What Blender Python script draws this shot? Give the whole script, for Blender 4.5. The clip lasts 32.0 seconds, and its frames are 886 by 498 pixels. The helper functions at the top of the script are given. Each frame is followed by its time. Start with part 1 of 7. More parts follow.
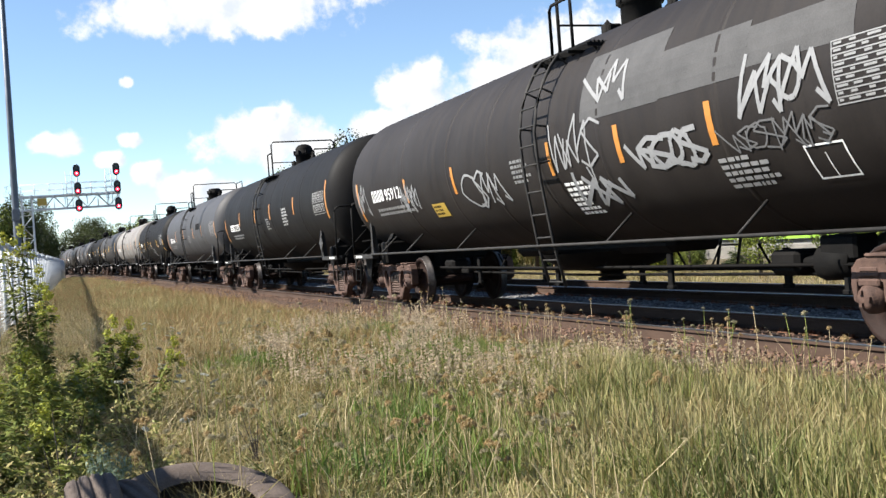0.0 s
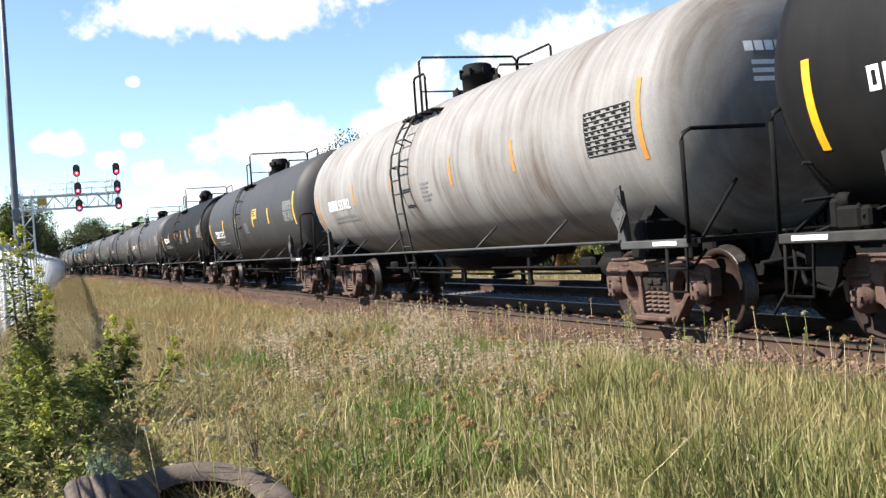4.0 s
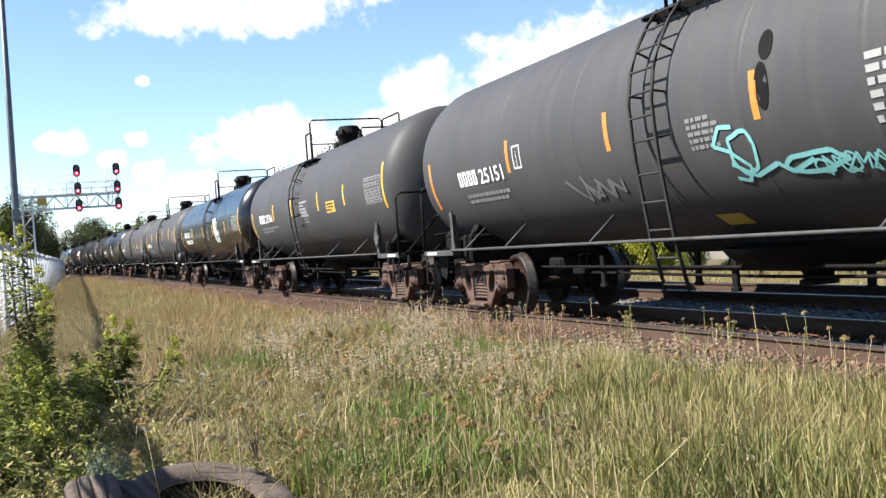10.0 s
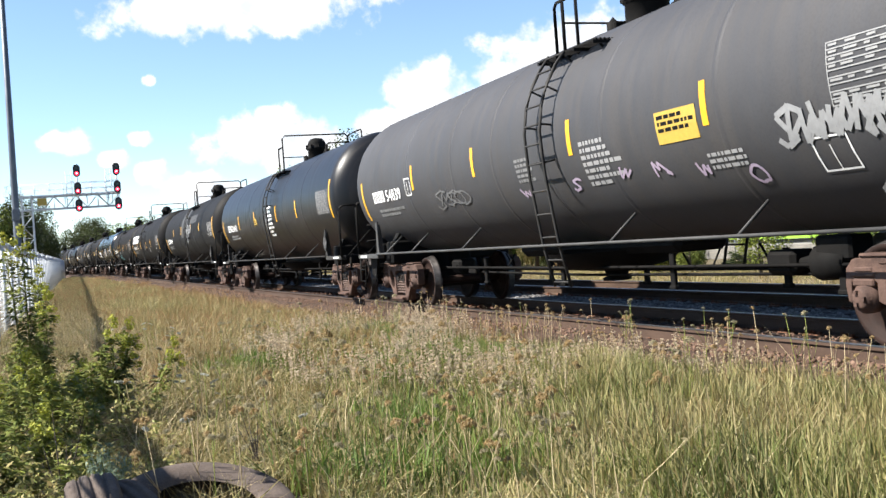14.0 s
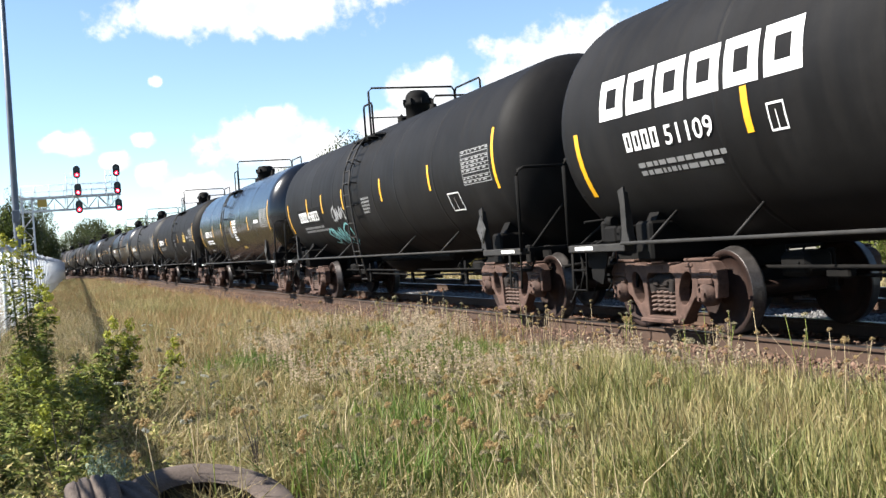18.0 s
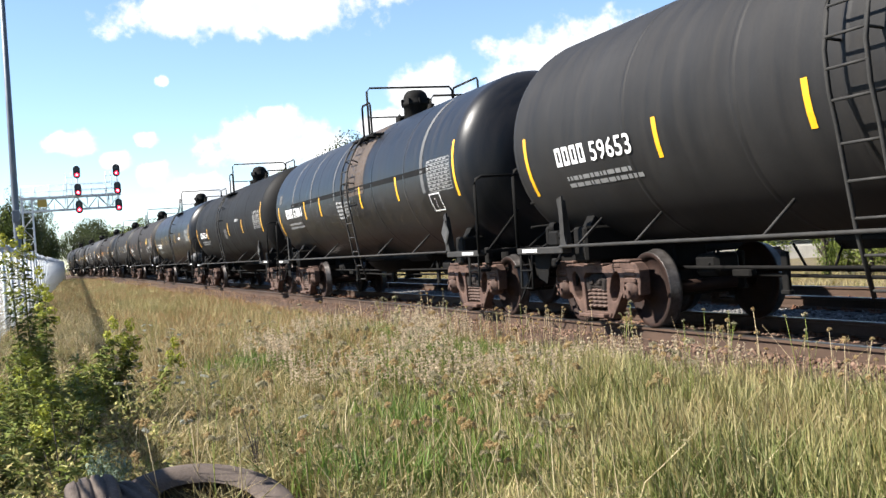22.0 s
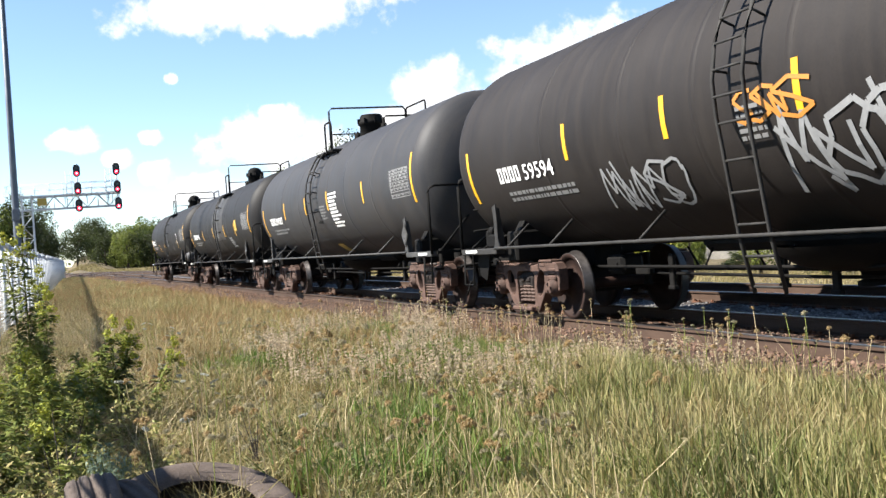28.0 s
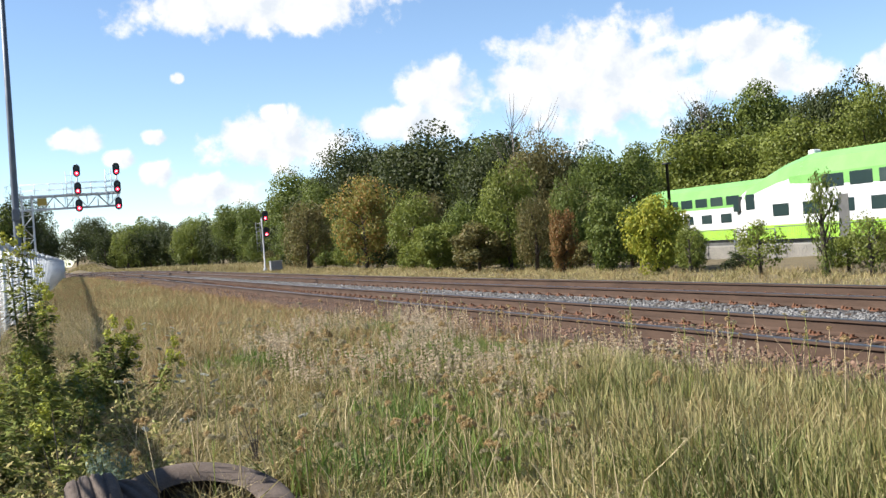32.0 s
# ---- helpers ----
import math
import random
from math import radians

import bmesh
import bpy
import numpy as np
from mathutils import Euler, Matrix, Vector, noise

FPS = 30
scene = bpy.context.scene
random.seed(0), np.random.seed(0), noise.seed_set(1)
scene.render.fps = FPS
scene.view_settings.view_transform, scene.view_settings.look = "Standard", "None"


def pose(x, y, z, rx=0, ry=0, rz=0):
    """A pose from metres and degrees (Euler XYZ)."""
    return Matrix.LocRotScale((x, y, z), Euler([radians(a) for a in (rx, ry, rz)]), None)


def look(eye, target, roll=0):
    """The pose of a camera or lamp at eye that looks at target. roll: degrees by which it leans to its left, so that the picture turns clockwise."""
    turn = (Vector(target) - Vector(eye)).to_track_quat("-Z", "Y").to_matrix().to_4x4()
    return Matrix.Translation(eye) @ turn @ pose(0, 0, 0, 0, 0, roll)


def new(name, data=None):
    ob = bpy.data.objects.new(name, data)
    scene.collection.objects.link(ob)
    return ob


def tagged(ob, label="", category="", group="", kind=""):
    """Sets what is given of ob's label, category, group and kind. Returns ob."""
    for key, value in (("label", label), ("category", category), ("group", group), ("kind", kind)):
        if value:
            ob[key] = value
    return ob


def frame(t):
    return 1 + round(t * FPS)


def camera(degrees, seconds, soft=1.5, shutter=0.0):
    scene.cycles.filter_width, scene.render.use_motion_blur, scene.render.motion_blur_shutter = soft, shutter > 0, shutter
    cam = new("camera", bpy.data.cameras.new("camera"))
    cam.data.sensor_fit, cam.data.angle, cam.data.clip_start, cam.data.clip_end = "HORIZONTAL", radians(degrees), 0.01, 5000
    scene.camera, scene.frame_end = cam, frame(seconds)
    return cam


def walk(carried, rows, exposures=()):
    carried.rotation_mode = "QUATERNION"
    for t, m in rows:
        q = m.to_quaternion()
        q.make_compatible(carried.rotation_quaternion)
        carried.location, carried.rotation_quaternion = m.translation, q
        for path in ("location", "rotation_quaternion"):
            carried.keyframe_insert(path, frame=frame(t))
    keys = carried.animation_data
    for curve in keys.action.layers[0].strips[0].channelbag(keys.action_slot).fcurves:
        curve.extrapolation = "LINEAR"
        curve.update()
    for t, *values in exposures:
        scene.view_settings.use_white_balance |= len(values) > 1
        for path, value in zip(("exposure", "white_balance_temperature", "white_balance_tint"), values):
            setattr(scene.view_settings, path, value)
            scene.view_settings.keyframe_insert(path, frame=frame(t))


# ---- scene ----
cam = camera(45.44, 32.0, soft=1.45, shutter=0.0)
EYE = (0.0, 0.0, 1.213)


def aim(pitch):
    y, p = radians(19.947), radians(pitch)
    d = Vector((math.sin(y) * math.cos(p), math.cos(y) * math.cos(p), math.sin(p)))
    return look(EYE, Vector(EYE) + d * 10, -4.346)


walk(cam, [(0, aim(-0.455)), (8, aim(-0.455)), (16.6, aim(-0.455)), (17.5, aim(-0.41)), (18.5, aim(-0.35)), (19.6, aim(-0.315)),
           (20.5, aim(-0.315)), (21.6, aim(-0.35)), (22.5, aim(-0.41)), (23.6, aim(-0.455)), (28, aim(-0.455)), (32, aim(-0.455))],
     exposures=[(0, 1.42), (1.0, 1.52), (2.0, 1.6), (17.0, 1.6), (24.0, 1.65), (30.8, 1.64), (31.8, 1.36), (32, 1.36)])

# ---- light ----
SUN = Vector((-0.70, 0.20, 0.685)).normalized()
world = bpy.data.worlds.new("sky")
scene.world = world
world.use_nodes = True
wn = world.node_tree
sky = wn.nodes.new("ShaderNodeTexSky")
sky.sky_type = "NISHITA"
sky.sun_disc = False
sky.altitude = 1500
sky.sun_elevation = math.asin(SUN.z)
sky.sun_rotation = math.atan2(SUN.x, SUN.y)
sky.air_density, sky.dust_density, sky.ozone_density = 1.0, 0.0, 2.6
wn.nodes["Background"].inputs["Strength"].default_value = 0.074
wn.links.new(sky.outputs["Color"], wn.nodes["Background"].inputs["Color"])
sun = new("sun", bpy.data.lights.new("sun", "SUN"))
sun.data.energy, sun.data.angle, sun.data.color = 5.0, radians(0.53), (1.0, 0.95, 0.88)
sun.matrix_basis = look((0, 0, 60), Vector((0, 0, 60)) - SUN)

# ---- materials ----
TONE = 0.64          # scales base colours down to balance sun and exposure


def nodes_of(name):
    m = bpy.data.materials.new(name)
    m.use_nodes = True
    nt = m.node_tree
    return m, nt, nt.nodes["Principled BSDF"]


def ramp(nt, fac, stops):
    r = nt.nodes.new("ShaderNodeValToRGB")
    while len(r.color_ramp.elements) < len(stops):
        r.color_ramp.elements.new(0.5)
    for e, (p, c) in zip(r.color_ramp.elements, stops):
        e.position, e.color = p, (*c, 1)
    nt.links.new(fac, r.inputs[0])
    return r.outputs[0]


def noise_tex(nt, scale, detail=4.0, rough=0.55, stretch=(1, 1, 1), coord="Object", shift=(0, 0, 0)):
    tc = nt.nodes.new("ShaderNodeTexCoord")
    mp = nt.nodes.new("ShaderNodeMapping")
    mp.inputs["Scale"].default_value = stretch
    mp.inputs["Location"].default_value = shift
    nt.links.new(tc.outputs[coord], mp.inputs[0])
    n = nt.nodes.new("ShaderNodeTexNoise")
    n.inputs["Scale"].default_value, n.inputs["Detail"].default_value, n.inputs["Roughness"].default_value = scale, detail, rough
    nt.links.new(mp.outputs[0], n.inputs["Vector"])
    return n.outputs["Fac"]


def mixc(nt, fac, a, b, blend="MIX"):
    m = nt.nodes.new("ShaderNodeMix")
    m.data_type, m.blend_type = "RGBA", blend
    for sock, v in ((m.inputs[0], fac), (m.inputs[6], a), (m.inputs[7], b)):
        if isinstance(v, bpy.types.NodeSocket):
            nt.links.new(v, sock)
        elif isinstance(v, (int, float)):
            sock.default_value = v
        else:
            sock.default_value = (*v, 1)
    return m.outputs[2]


def relief(nt, bsdf, height, strength=0.3, dist=0.01):
    b = nt.nodes.new("ShaderNodeBump")
    b.inputs["Strength"].default_value, b.inputs["Distance"].default_value = strength, dist
    nt.links.new(height, b.inputs["Height"])
    nt.links.new(b.outputs[0], bsdf.inputs["Normal"])


def surf(name, c1, c2, scale=6.0, rough=0.7, metal=0.0, bump=0.25, dist=0.01, fine=60.0, stretch=(1, 1, 1), spec=0.2, lo=0.35, hi=0.65):
    """Two-tone surface with broad stains and fine grain."""
    c1, c2 = [v * TONE for v in c1], [v * TONE for v in c2]
    m, nt, b = nodes_of(name)
    broad = noise_tex(nt, scale, 5, 0.6, stretch)
    grain = noise_tex(nt, fine, 3, 0.6)
    col = ramp(nt, broad, [(lo, c1), (hi, c2)])
    col = mixc(nt, 0.25, col, ramp(nt, grain, [(0.3, [v * 0.6 for v in c1]), (0.7, [min(1, v * 1.3) for v in c2])]))
    nt.links.new(col, b.inputs["Base Color"])
    b.inputs["Roughness"].default_value, b.inputs["Metallic"].default_value = rough, metal
    b.inputs["Specular IOR Level"].default_value = spec
    relief(nt, b, grain, bump, dist)
    return m


def tank_paint(name, base, rough=0.5, dirt=(0.10, 0.085, 0.07), amount=0.5, spec=0.25):
    """Old tank paint: broad fading, downward runs, road dust."""
    base, dirt = [v * TONE for v in base], [v * TONE for v in dirt]
    m, nt, b = nodes_of(name)
    runs = noise_tex(nt, 1.0, 6, 0.65, (0.6, 5.0, 0.35))
    broad = noise_tex(nt, 0.7, 5, 0.6)
    grain = noise_tex(nt, 35, 3, 0.6)
    rnd = nt.nodes.new("ShaderNodeObjectInfo").outputs["Random"]
    col = mixc(nt, rnd, [v * 0.92 for v in base], [v * 1.08 for v in base])
    f1 = ramp(nt, runs, [(0.42, (0, 0, 0)), (0.66, (amount, amount, amount))])
    col = mixc(nt, f1, col, dirt)
    f2 = ramp(nt, broad, [(0.4, (0, 0, 0)), (0.68, (amount * 0.9,) * 3)])
    col = mixc(nt, f2, col, [min(1, v * 1.5 + 0.012) for v in base])
    f3 = ramp(nt, grain, [(0.45, (0, 0, 0)), (0.8, (0.35,) * 3)])
    col = mixc(nt, f3, col, [v * 0.6 for v in base])
    nt.links.new(col, b.inputs["Base Color"])
    rr = nt.nodes.new("ShaderNodeMapRange")
    rr.inputs[3].default_value, rr.inputs[4].default_value = max(0.05, rough - 0.1), min(1, rough + 0.15)
    nt.links.new(runs, rr.inputs[0])
    nt.links.new(rr.outputs[0], b.inputs["Roughness"])
    b.inputs["Specular IOR Level"].default_value = spec
    relief(nt, b, broad, 0.06, 0.03)
    return m


def plain(name, col, rough=0.6, metal=0.0, glow=0.0):
    return_m, nt, b = nodes_of(name)
    grain = noise_tex(nt, 22, 4, 0.6)
    nt.links.new(mixc(nt, grain, [v * 0.75 for v in col], [min(1, v * 1.18) for v in col]), b.inputs["Base Color"])
    b.inputs["Roughness"].default_value, b.inputs["Metallic"].default_value = rough, metal
    if glow:
        b.inputs["Emission Color"].default_value = (*col, 1)
        b.inputs["Emission Strength"].default_value = glow
    return return_m


def leafy(name, tones, scale=0.35, rough=0.55, trans=0.38, coord="Object"):
    """Leaves or blades: a tone per piece, patches across the whole, some light through."""
    tones = [[v * TONE for v in c] for c in tones]
    m, nt, b = nodes_of(name)
    geo = nt.nodes.new("ShaderNodeNewGeometry")
    n = len(tones)
    isl = ramp(nt, geo.outputs["Random Per Island"], [(i / max(1, n - 1), c) for i, c in enumerate(tones)])
    patch = noise_tex(nt, scale, 4, 0.6, coord=coord)
    col = mixc(nt, 0.4, isl, ramp(nt, patch, [(0.3 + 0.4 * i / max(1, n - 1), c) for i, c in enumerate(tones)]))
    nt.links.new(col, b.inputs["Base Color"])
    b.inputs["Roughness"].default_value = rough
    b.inputs["Specular IOR Level"].default_value = 0.25
    tr = nt.nodes.new("ShaderNodeBsdfTranslucent")
    nt.links.new(col, tr.inputs["Color"])
    mx = nt.nodes.new("ShaderNodeMixShader")
    mx.inputs[0].default_value = trans
    nt.links.new(b.outputs[0], mx.inputs[1])
    nt.links.new(tr.outputs[0], mx.inputs[2])
    nt.links.new(mx.outputs[0], nt.nodes["Material Output"].inputs["Surface"])
    return m


M = {
    "soil": surf("soil", (0.13, 0.105, 0.06), (0.22, 0.175, 0.10), 1.2, 0.95, bump=0.6, dist=0.03, fine=25),
    "ballast": surf("ballast", (0.07, 0.065, 0.063), (0.14, 0.133, 0.128), 3.0, 0.9, bump=0.9, dist=0.05, fine=22),
    "ballast_rust": surf("ballast_rust", (0.055, 0.034, 0.024), (0.115, 0.07, 0.047), 3.0, 0.9, bump=0.9, dist=0.05, fine=22),
    "rail_web": surf("rail_web", (0.06, 0.037, 0.026), (0.115, 0.072, 0.05), 5.0, 0.8, bump=0.3, stretch=(1, 0.2, 1)),
    "rail_head": surf("rail_head", (0.12, 0.105, 0.10), (0.24, 0.22, 0.21), 3.0, 0.33, 0.9, 0.05, stretch=(6, 0.2, 1)),
    "tie": surf("tie", (0.035, 0.026, 0.021), (0.085, 0.06, 0.046), 8.0, 0.9, bump=0.7, stretch=(0.3, 3, 1)),
    "rust": surf("rust", (0.12, 0.055, 0.03), (0.22, 0.105, 0.06), 9.0, 0.85, bump=0.5),
    "truck": surf("truck", (0.056, 0.034, 0.027), (0.16, 0.097, 0.074), 5.0, 0.75, bump=0.4),
    "truck_dark": surf("truck_dark", (0.014, 0.011, 0.010), (0.034, 0.025, 0.02), 5.0, 0.8, bump=0.4),
    "wheel": surf("wheel", (0.015, 0.0075, 0.0055), (0.040, 0.019, 0.013), 4.0, 0.75, 0.0, 0.2),
    "tread": surf("tread", (0.04, 0.034, 0.031), (0.11, 0.10, 0.095), 8.0, 0.42, 0.6, 0.05),
    "spring": surf("spring", (0.10, 0.066, 0.053), (0.20, 0.135, 0.11), 9.0, 0.7, bump=0.3),
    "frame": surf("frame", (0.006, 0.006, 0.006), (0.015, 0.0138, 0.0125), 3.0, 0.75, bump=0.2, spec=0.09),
    "frame_grey": surf("frame_grey", (0.05, 0.05, 0.05), (0.10, 0.099, 0.095), 3.0, 0.6, bump=0.2),
    "label_white": plain("plate_white", (0.55, 0.55, 0.53), 0.6),
    "frame_dust": surf("frame_dust", (0.024, 0.023, 0.022), (0.055, 0.052, 0.048), 4.0, 0.7, bump=0.2),
    "reservoir": surf("reservoir_grey", (0.07, 0.068, 0.066), (0.13, 0.127, 0.122), 3.0, 0.5, bump=0.1),
    "white": plain("stencil_white", (0.72, 0.72, 0.70), 0.6),
    "grey_text": plain("stencil_grey", (0.25, 0.25, 0.245), 0.7),
    "print": plain("stencil_print", (0.15, 0.15, 0.147), 0.7),
    "yellow": plain("reflective_yellow", (0.66, 0.34, 0.01), 0.4),
    "orange": plain("reflective_orange", (0.42, 0.17, 0.03), 0.45),
    "panel_text": plain("panel_text", (0.22, 0.22, 0.215), 0.7),
    "sign_yellow": plain("sign_yellow", (0.42, 0.28, 0.045), 0.5),
    "red": plain("red_paint", (0.55, 0.03, 0.03), 0.45),
    "teal": plain("teal_spray", (0.16, 0.40, 0.40), 0.6),
    "spray": plain("white_spray", (0.21, 0.213, 0.213), 0.8),
    "faint_spray": plain("faint_spray", (0.10, 0.10, 0.10), 0.8),
    "lilac": plain("lilac_spray", (0.30, 0.24, 0.31), 0.8),
    "patch": surf("patch_grey", (0.075, 0.074, 0.073), (0.11, 0.108, 0.106), 2.5, 0.7, bump=0.1),
    "ring": surf("primer_ring", (0.10, 0.10, 0.10), (0.16, 0.16, 0.16), 2.0, 0.7, bump=0.1),
    "band_grey": surf("band_grey", (0.05, 0.049, 0.048), (0.085, 0.083, 0.081), 2.0, 0.6, bump=0.1),
    "band_brown": surf("band_brown", (0.075, 0.055, 0.042), (0.11, 0.08, 0.06), 2.0, 0.6, bump=0.1),
    "galv": surf("galvanised", (0.72, 0.75, 0.77), (0.92, 0.95, 0.97), 3.0, 0.55, 0.1, 0.1),
    "pole": surf("pole_steel", (0.13, 0.15, 0.18), (0.20, 0.22, 0.25), 2.0, 0.5, 0.4, 0.1),
    "mast": surf("mast_grey", (0.34, 0.35, 0.36), (0.46, 0.47, 0.48), 3.0, 0.6, 0.2, 0.1),
    "black": plain("signal_black", (0.015, 0.015, 0.015), 0.5),
    "lens": plain("red_lens", (1.0, 0.02, 0.05), 0.3, glow=2.2),
    "lens_core": plain("red_lens_core", (1.0, 0.45, 0.5), 0.3, glow=3.0),
    "tyre": surf("tyre_rubber", (0.085, 0.066, 0.055), (0.19, 0.15, 0.125), 4.0, 0.9, bump=0.5, fine=80),
    "fence_sheen": leafy("fence_sheen", [(0.85, 0.87, 0.88), (0.95, 0.96, 0.97)], 1.0, 0.6, 0.65),
    "bark": surf("bark", (0.07, 0.055, 0.045), (0.14, 0.115, 0.095), 5.0, 0.95, bump=0.9, dist=0.03, stretch=(1, 1, 0.25)),
    "twig": surf("bare_twig", (0.20, 0.17, 0.15), (0.32, 0.28, 0.25), 5.0, 0.9),
    "go_white": surf("coach_white", (0.66, 0.67, 0.66), (0.76, 0.77, 0.76), 0.8, 0.35, bump=0.02),
    "go_green": surf("coach_green", (0.20, 0.46, 0.13), (0.26, 0.54, 0.17), 0.8, 0.35, bump=0.02),
    "go_lime": surf("coach_lime", (0.33, 0.62, 0.06), (0.40, 0.70, 0.09), 0.8, 0.35, bump=0.02),
    "coach_grey": surf("coach_grey", (0.10, 0.10, 0.10), (0.17, 0.17, 0.16), 1.5, 0.6, bump=0.1),
    "glass": plain("tinted_glass", (0.02, 0.035, 0.035), 0.06),
    "concrete": surf("concrete", (0.26, 0.25, 0.22), (0.36, 0.34, 0.30), 1.5, 0.85, bump=0.2),
    "gravel_lot": surf("gravel_lot", (0.30, 0.27, 0.23), (0.40, 0.37, 0.32), 0.8, 0.95, bump=0.4),
}
PAINT = {
    "char": tank_paint("charcoal_paint", (0.0135, 0.0126, 0.0125), 0.6, (0.034, 0.030, 0.026), spec=0.2),
    "deep": tank_paint("deep_black_paint", (0.0072, 0.0067, 0.0066), 0.62, (0.018, 0.016, 0.014), spec=0.11),
    "brown": tank_paint("brown_black_paint", (0.0185, 0.0146, 0.0128), 0.62, (0.040, 0.032, 0.026), spec=0.2),
    "grey": tank_paint("grey_paint", (0.058, 0.0585, 0.063), 0.58, amount=0.35),
    "mid": tank_paint("mid_grey_paint", (0.036, 0.036, 0.039), 0.58, amount=0.4),
    "light": tank_paint("light_grey_paint", (0.19, 0.19, 0.183), 0.6, (0.11, 0.07, 0.05), 0.7),
    "pale": tank_paint("pale_grey_paint", (0.26, 0.25, 0.235), 0.6, (0.13, 0.09, 0.065), 0.8),
    "gloss": tank_paint("gloss_black_paint", (0.0040, 0.0052, 0.0080), 0.2, amount=0.1, spec=0.5),
    "semi": tank_paint("satin_black_paint", (0.0075, 0.0088, 0.012), 0.36, amount=0.25, spec=0.22),
}
LEAF = {
    "mid": leafy("leaf_mid", [(0.078, 0.108, 0.022), (0.152, 0.198, 0.037), (0.270, 0.313, 0.061)]),
    "dark": leafy("leaf_dark", [(0.036, 0.049, 0.017), (0.067, 0.086, 0.024), (0.119, 0.142, 0.040)]),
    "light": leafy("leaf_light", [(0.129, 0.165, 0.029), (0.217, 0.258, 0.045), (0.330, 0.356, 0.073)]),
    "yellow": leafy("leaf_yellow", [(0.194, 0.267, 0.031), (0.388, 0.411, 0.046), (0.581, 0.499, 0.062)]),
    "brown": leafy("leaf_brown", [(0.108, 0.114, 0.035), (0.196, 0.176, 0.058), (0.332, 0.237, 0.095)]),
    "autumn": leafy("leaf_autumn", [(0.146, 0.188, 0.037), (0.291, 0.284, 0.065), (0.400, 0.325, 0.079), (0.655, 0.227, 0.091)], 0.5),
    "orange": leafy("leaf_orange", [(0.120, 0.132, 0.035), (0.288, 0.176, 0.060), (0.504, 0.187, 0.075)]),
}
GRASS = {
    "green": leafy("grass_green", [(0.024, 0.040, 0.011), (0.119, 0.157, 0.034), (0.292, 0.291, 0.089), (0.713, 0.627, 0.315), (0.302, 0.185, 0.084), (0.173, 0.235, 0.047)], 0.8, 0.6, 0.25),
    "dry": leafy("grass_dry", [(0.246, 0.209, 0.092), (0.542, 0.431, 0.234), (0.887, 0.727, 0.469), (0.469, 0.308, 0.173)], 0.5, 0.7, 0.25),
    "lush": leafy("grass_lush", [(0.05, 0.10, 0.018), (0.16, 0.26, 0.045), (0.36, 0.44, 0.12)], 0.9, 0.55, 0.25),
    "plume": leafy("grey_plume", [(0.416, 0.321, 0.208), (0.668, 0.540, 0.377), (1.000, 0.832, 0.598)], 2.0, 0.9, 0.50),
    "rusty": leafy("rusty_weed", [(0.336, 0.170, 0.080), (0.515, 0.297, 0.150), (0.336, 0.265, 0.110), (0.672, 0.466, 0.270)], 1.5, 0.9, 0.3),
    "weed": leafy("weed_green", [(0.041, 0.071, 0.016), (0.135, 0.190, 0.038), (0.360, 0.408, 0.090), (0.252, 0.190, 0.077), (0.099, 0.152, 0.032)], 1.2, 0.6, 0.3),
    "forb": leafy("forb_leaf", [(0.028, 0.048, 0.014), (0.10, 0.13, 0.036), (0.27, 0.26, 0.10), (0.64, 0.55, 0.32), (0.26, 0.16, 0.085)], 1.0, 0.6, 0.25),
    "herb": leafy("herb_leaf", [(0.060, 0.093, 0.025), (0.187, 0.238, 0.060), (0.468, 0.476, 0.145), (0.765, 0.663, 0.255), (0.357, 0.230, 0.128), (0.170, 0.111, 0.068)], 2.0, 0.6, 0.35),
    "olive": leafy("grass_olive", [(0.055, 0.064, 0.016), (0.278, 0.242, 0.087), (0.750, 0.637, 0.323), (0.339, 0.198, 0.087), (0.194, 0.242, 0.053)], 0.5, 0.7, 0.25),
    "gold": leafy("goldenrod_tip", [(0.285, 0.345, 0.038), (0.465, 0.480, 0.060), (0.615, 0.570, 0.090)], 2.0, 0.7, 0.25),
    "umbel": leafy("umbel_green", [(0.325, 0.288, 0.156), (0.525, 0.463, 0.288), (0.750, 0.663, 0.468)], 4.0, 0.8, 0.45),
    "umbel_brown": leafy("umbel_brown", [(0.364, 0.247, 0.112), (0.624, 0.455, 0.225), (0.884, 0.689, 0.388)], 4.0, 0.9, 0.45),
    "umbel_white": leafy("umbel_white", [(0.550, 0.560, 0.456), (0.680, 0.680, 0.570), (0.750, 0.750, 0.665)], 4.0, 0.8, 0.50),
    "sage": leafy("sage_leaf", [(0.16, 0.22, 0.13), (0.30, 0.38, 0.25), (0.46, 0.54, 0.40)], 4.0, 0.8, 0.2),
}


# ---- mesh helpers ----
def frame_of(d):
    d = Vector(d).normalized()
    a = d.cross(Vector((0, 0, 1)) if abs(d.z) < 0.95 else Vector((1, 0, 0))).normalized()
    return d, a, d.cross(a)


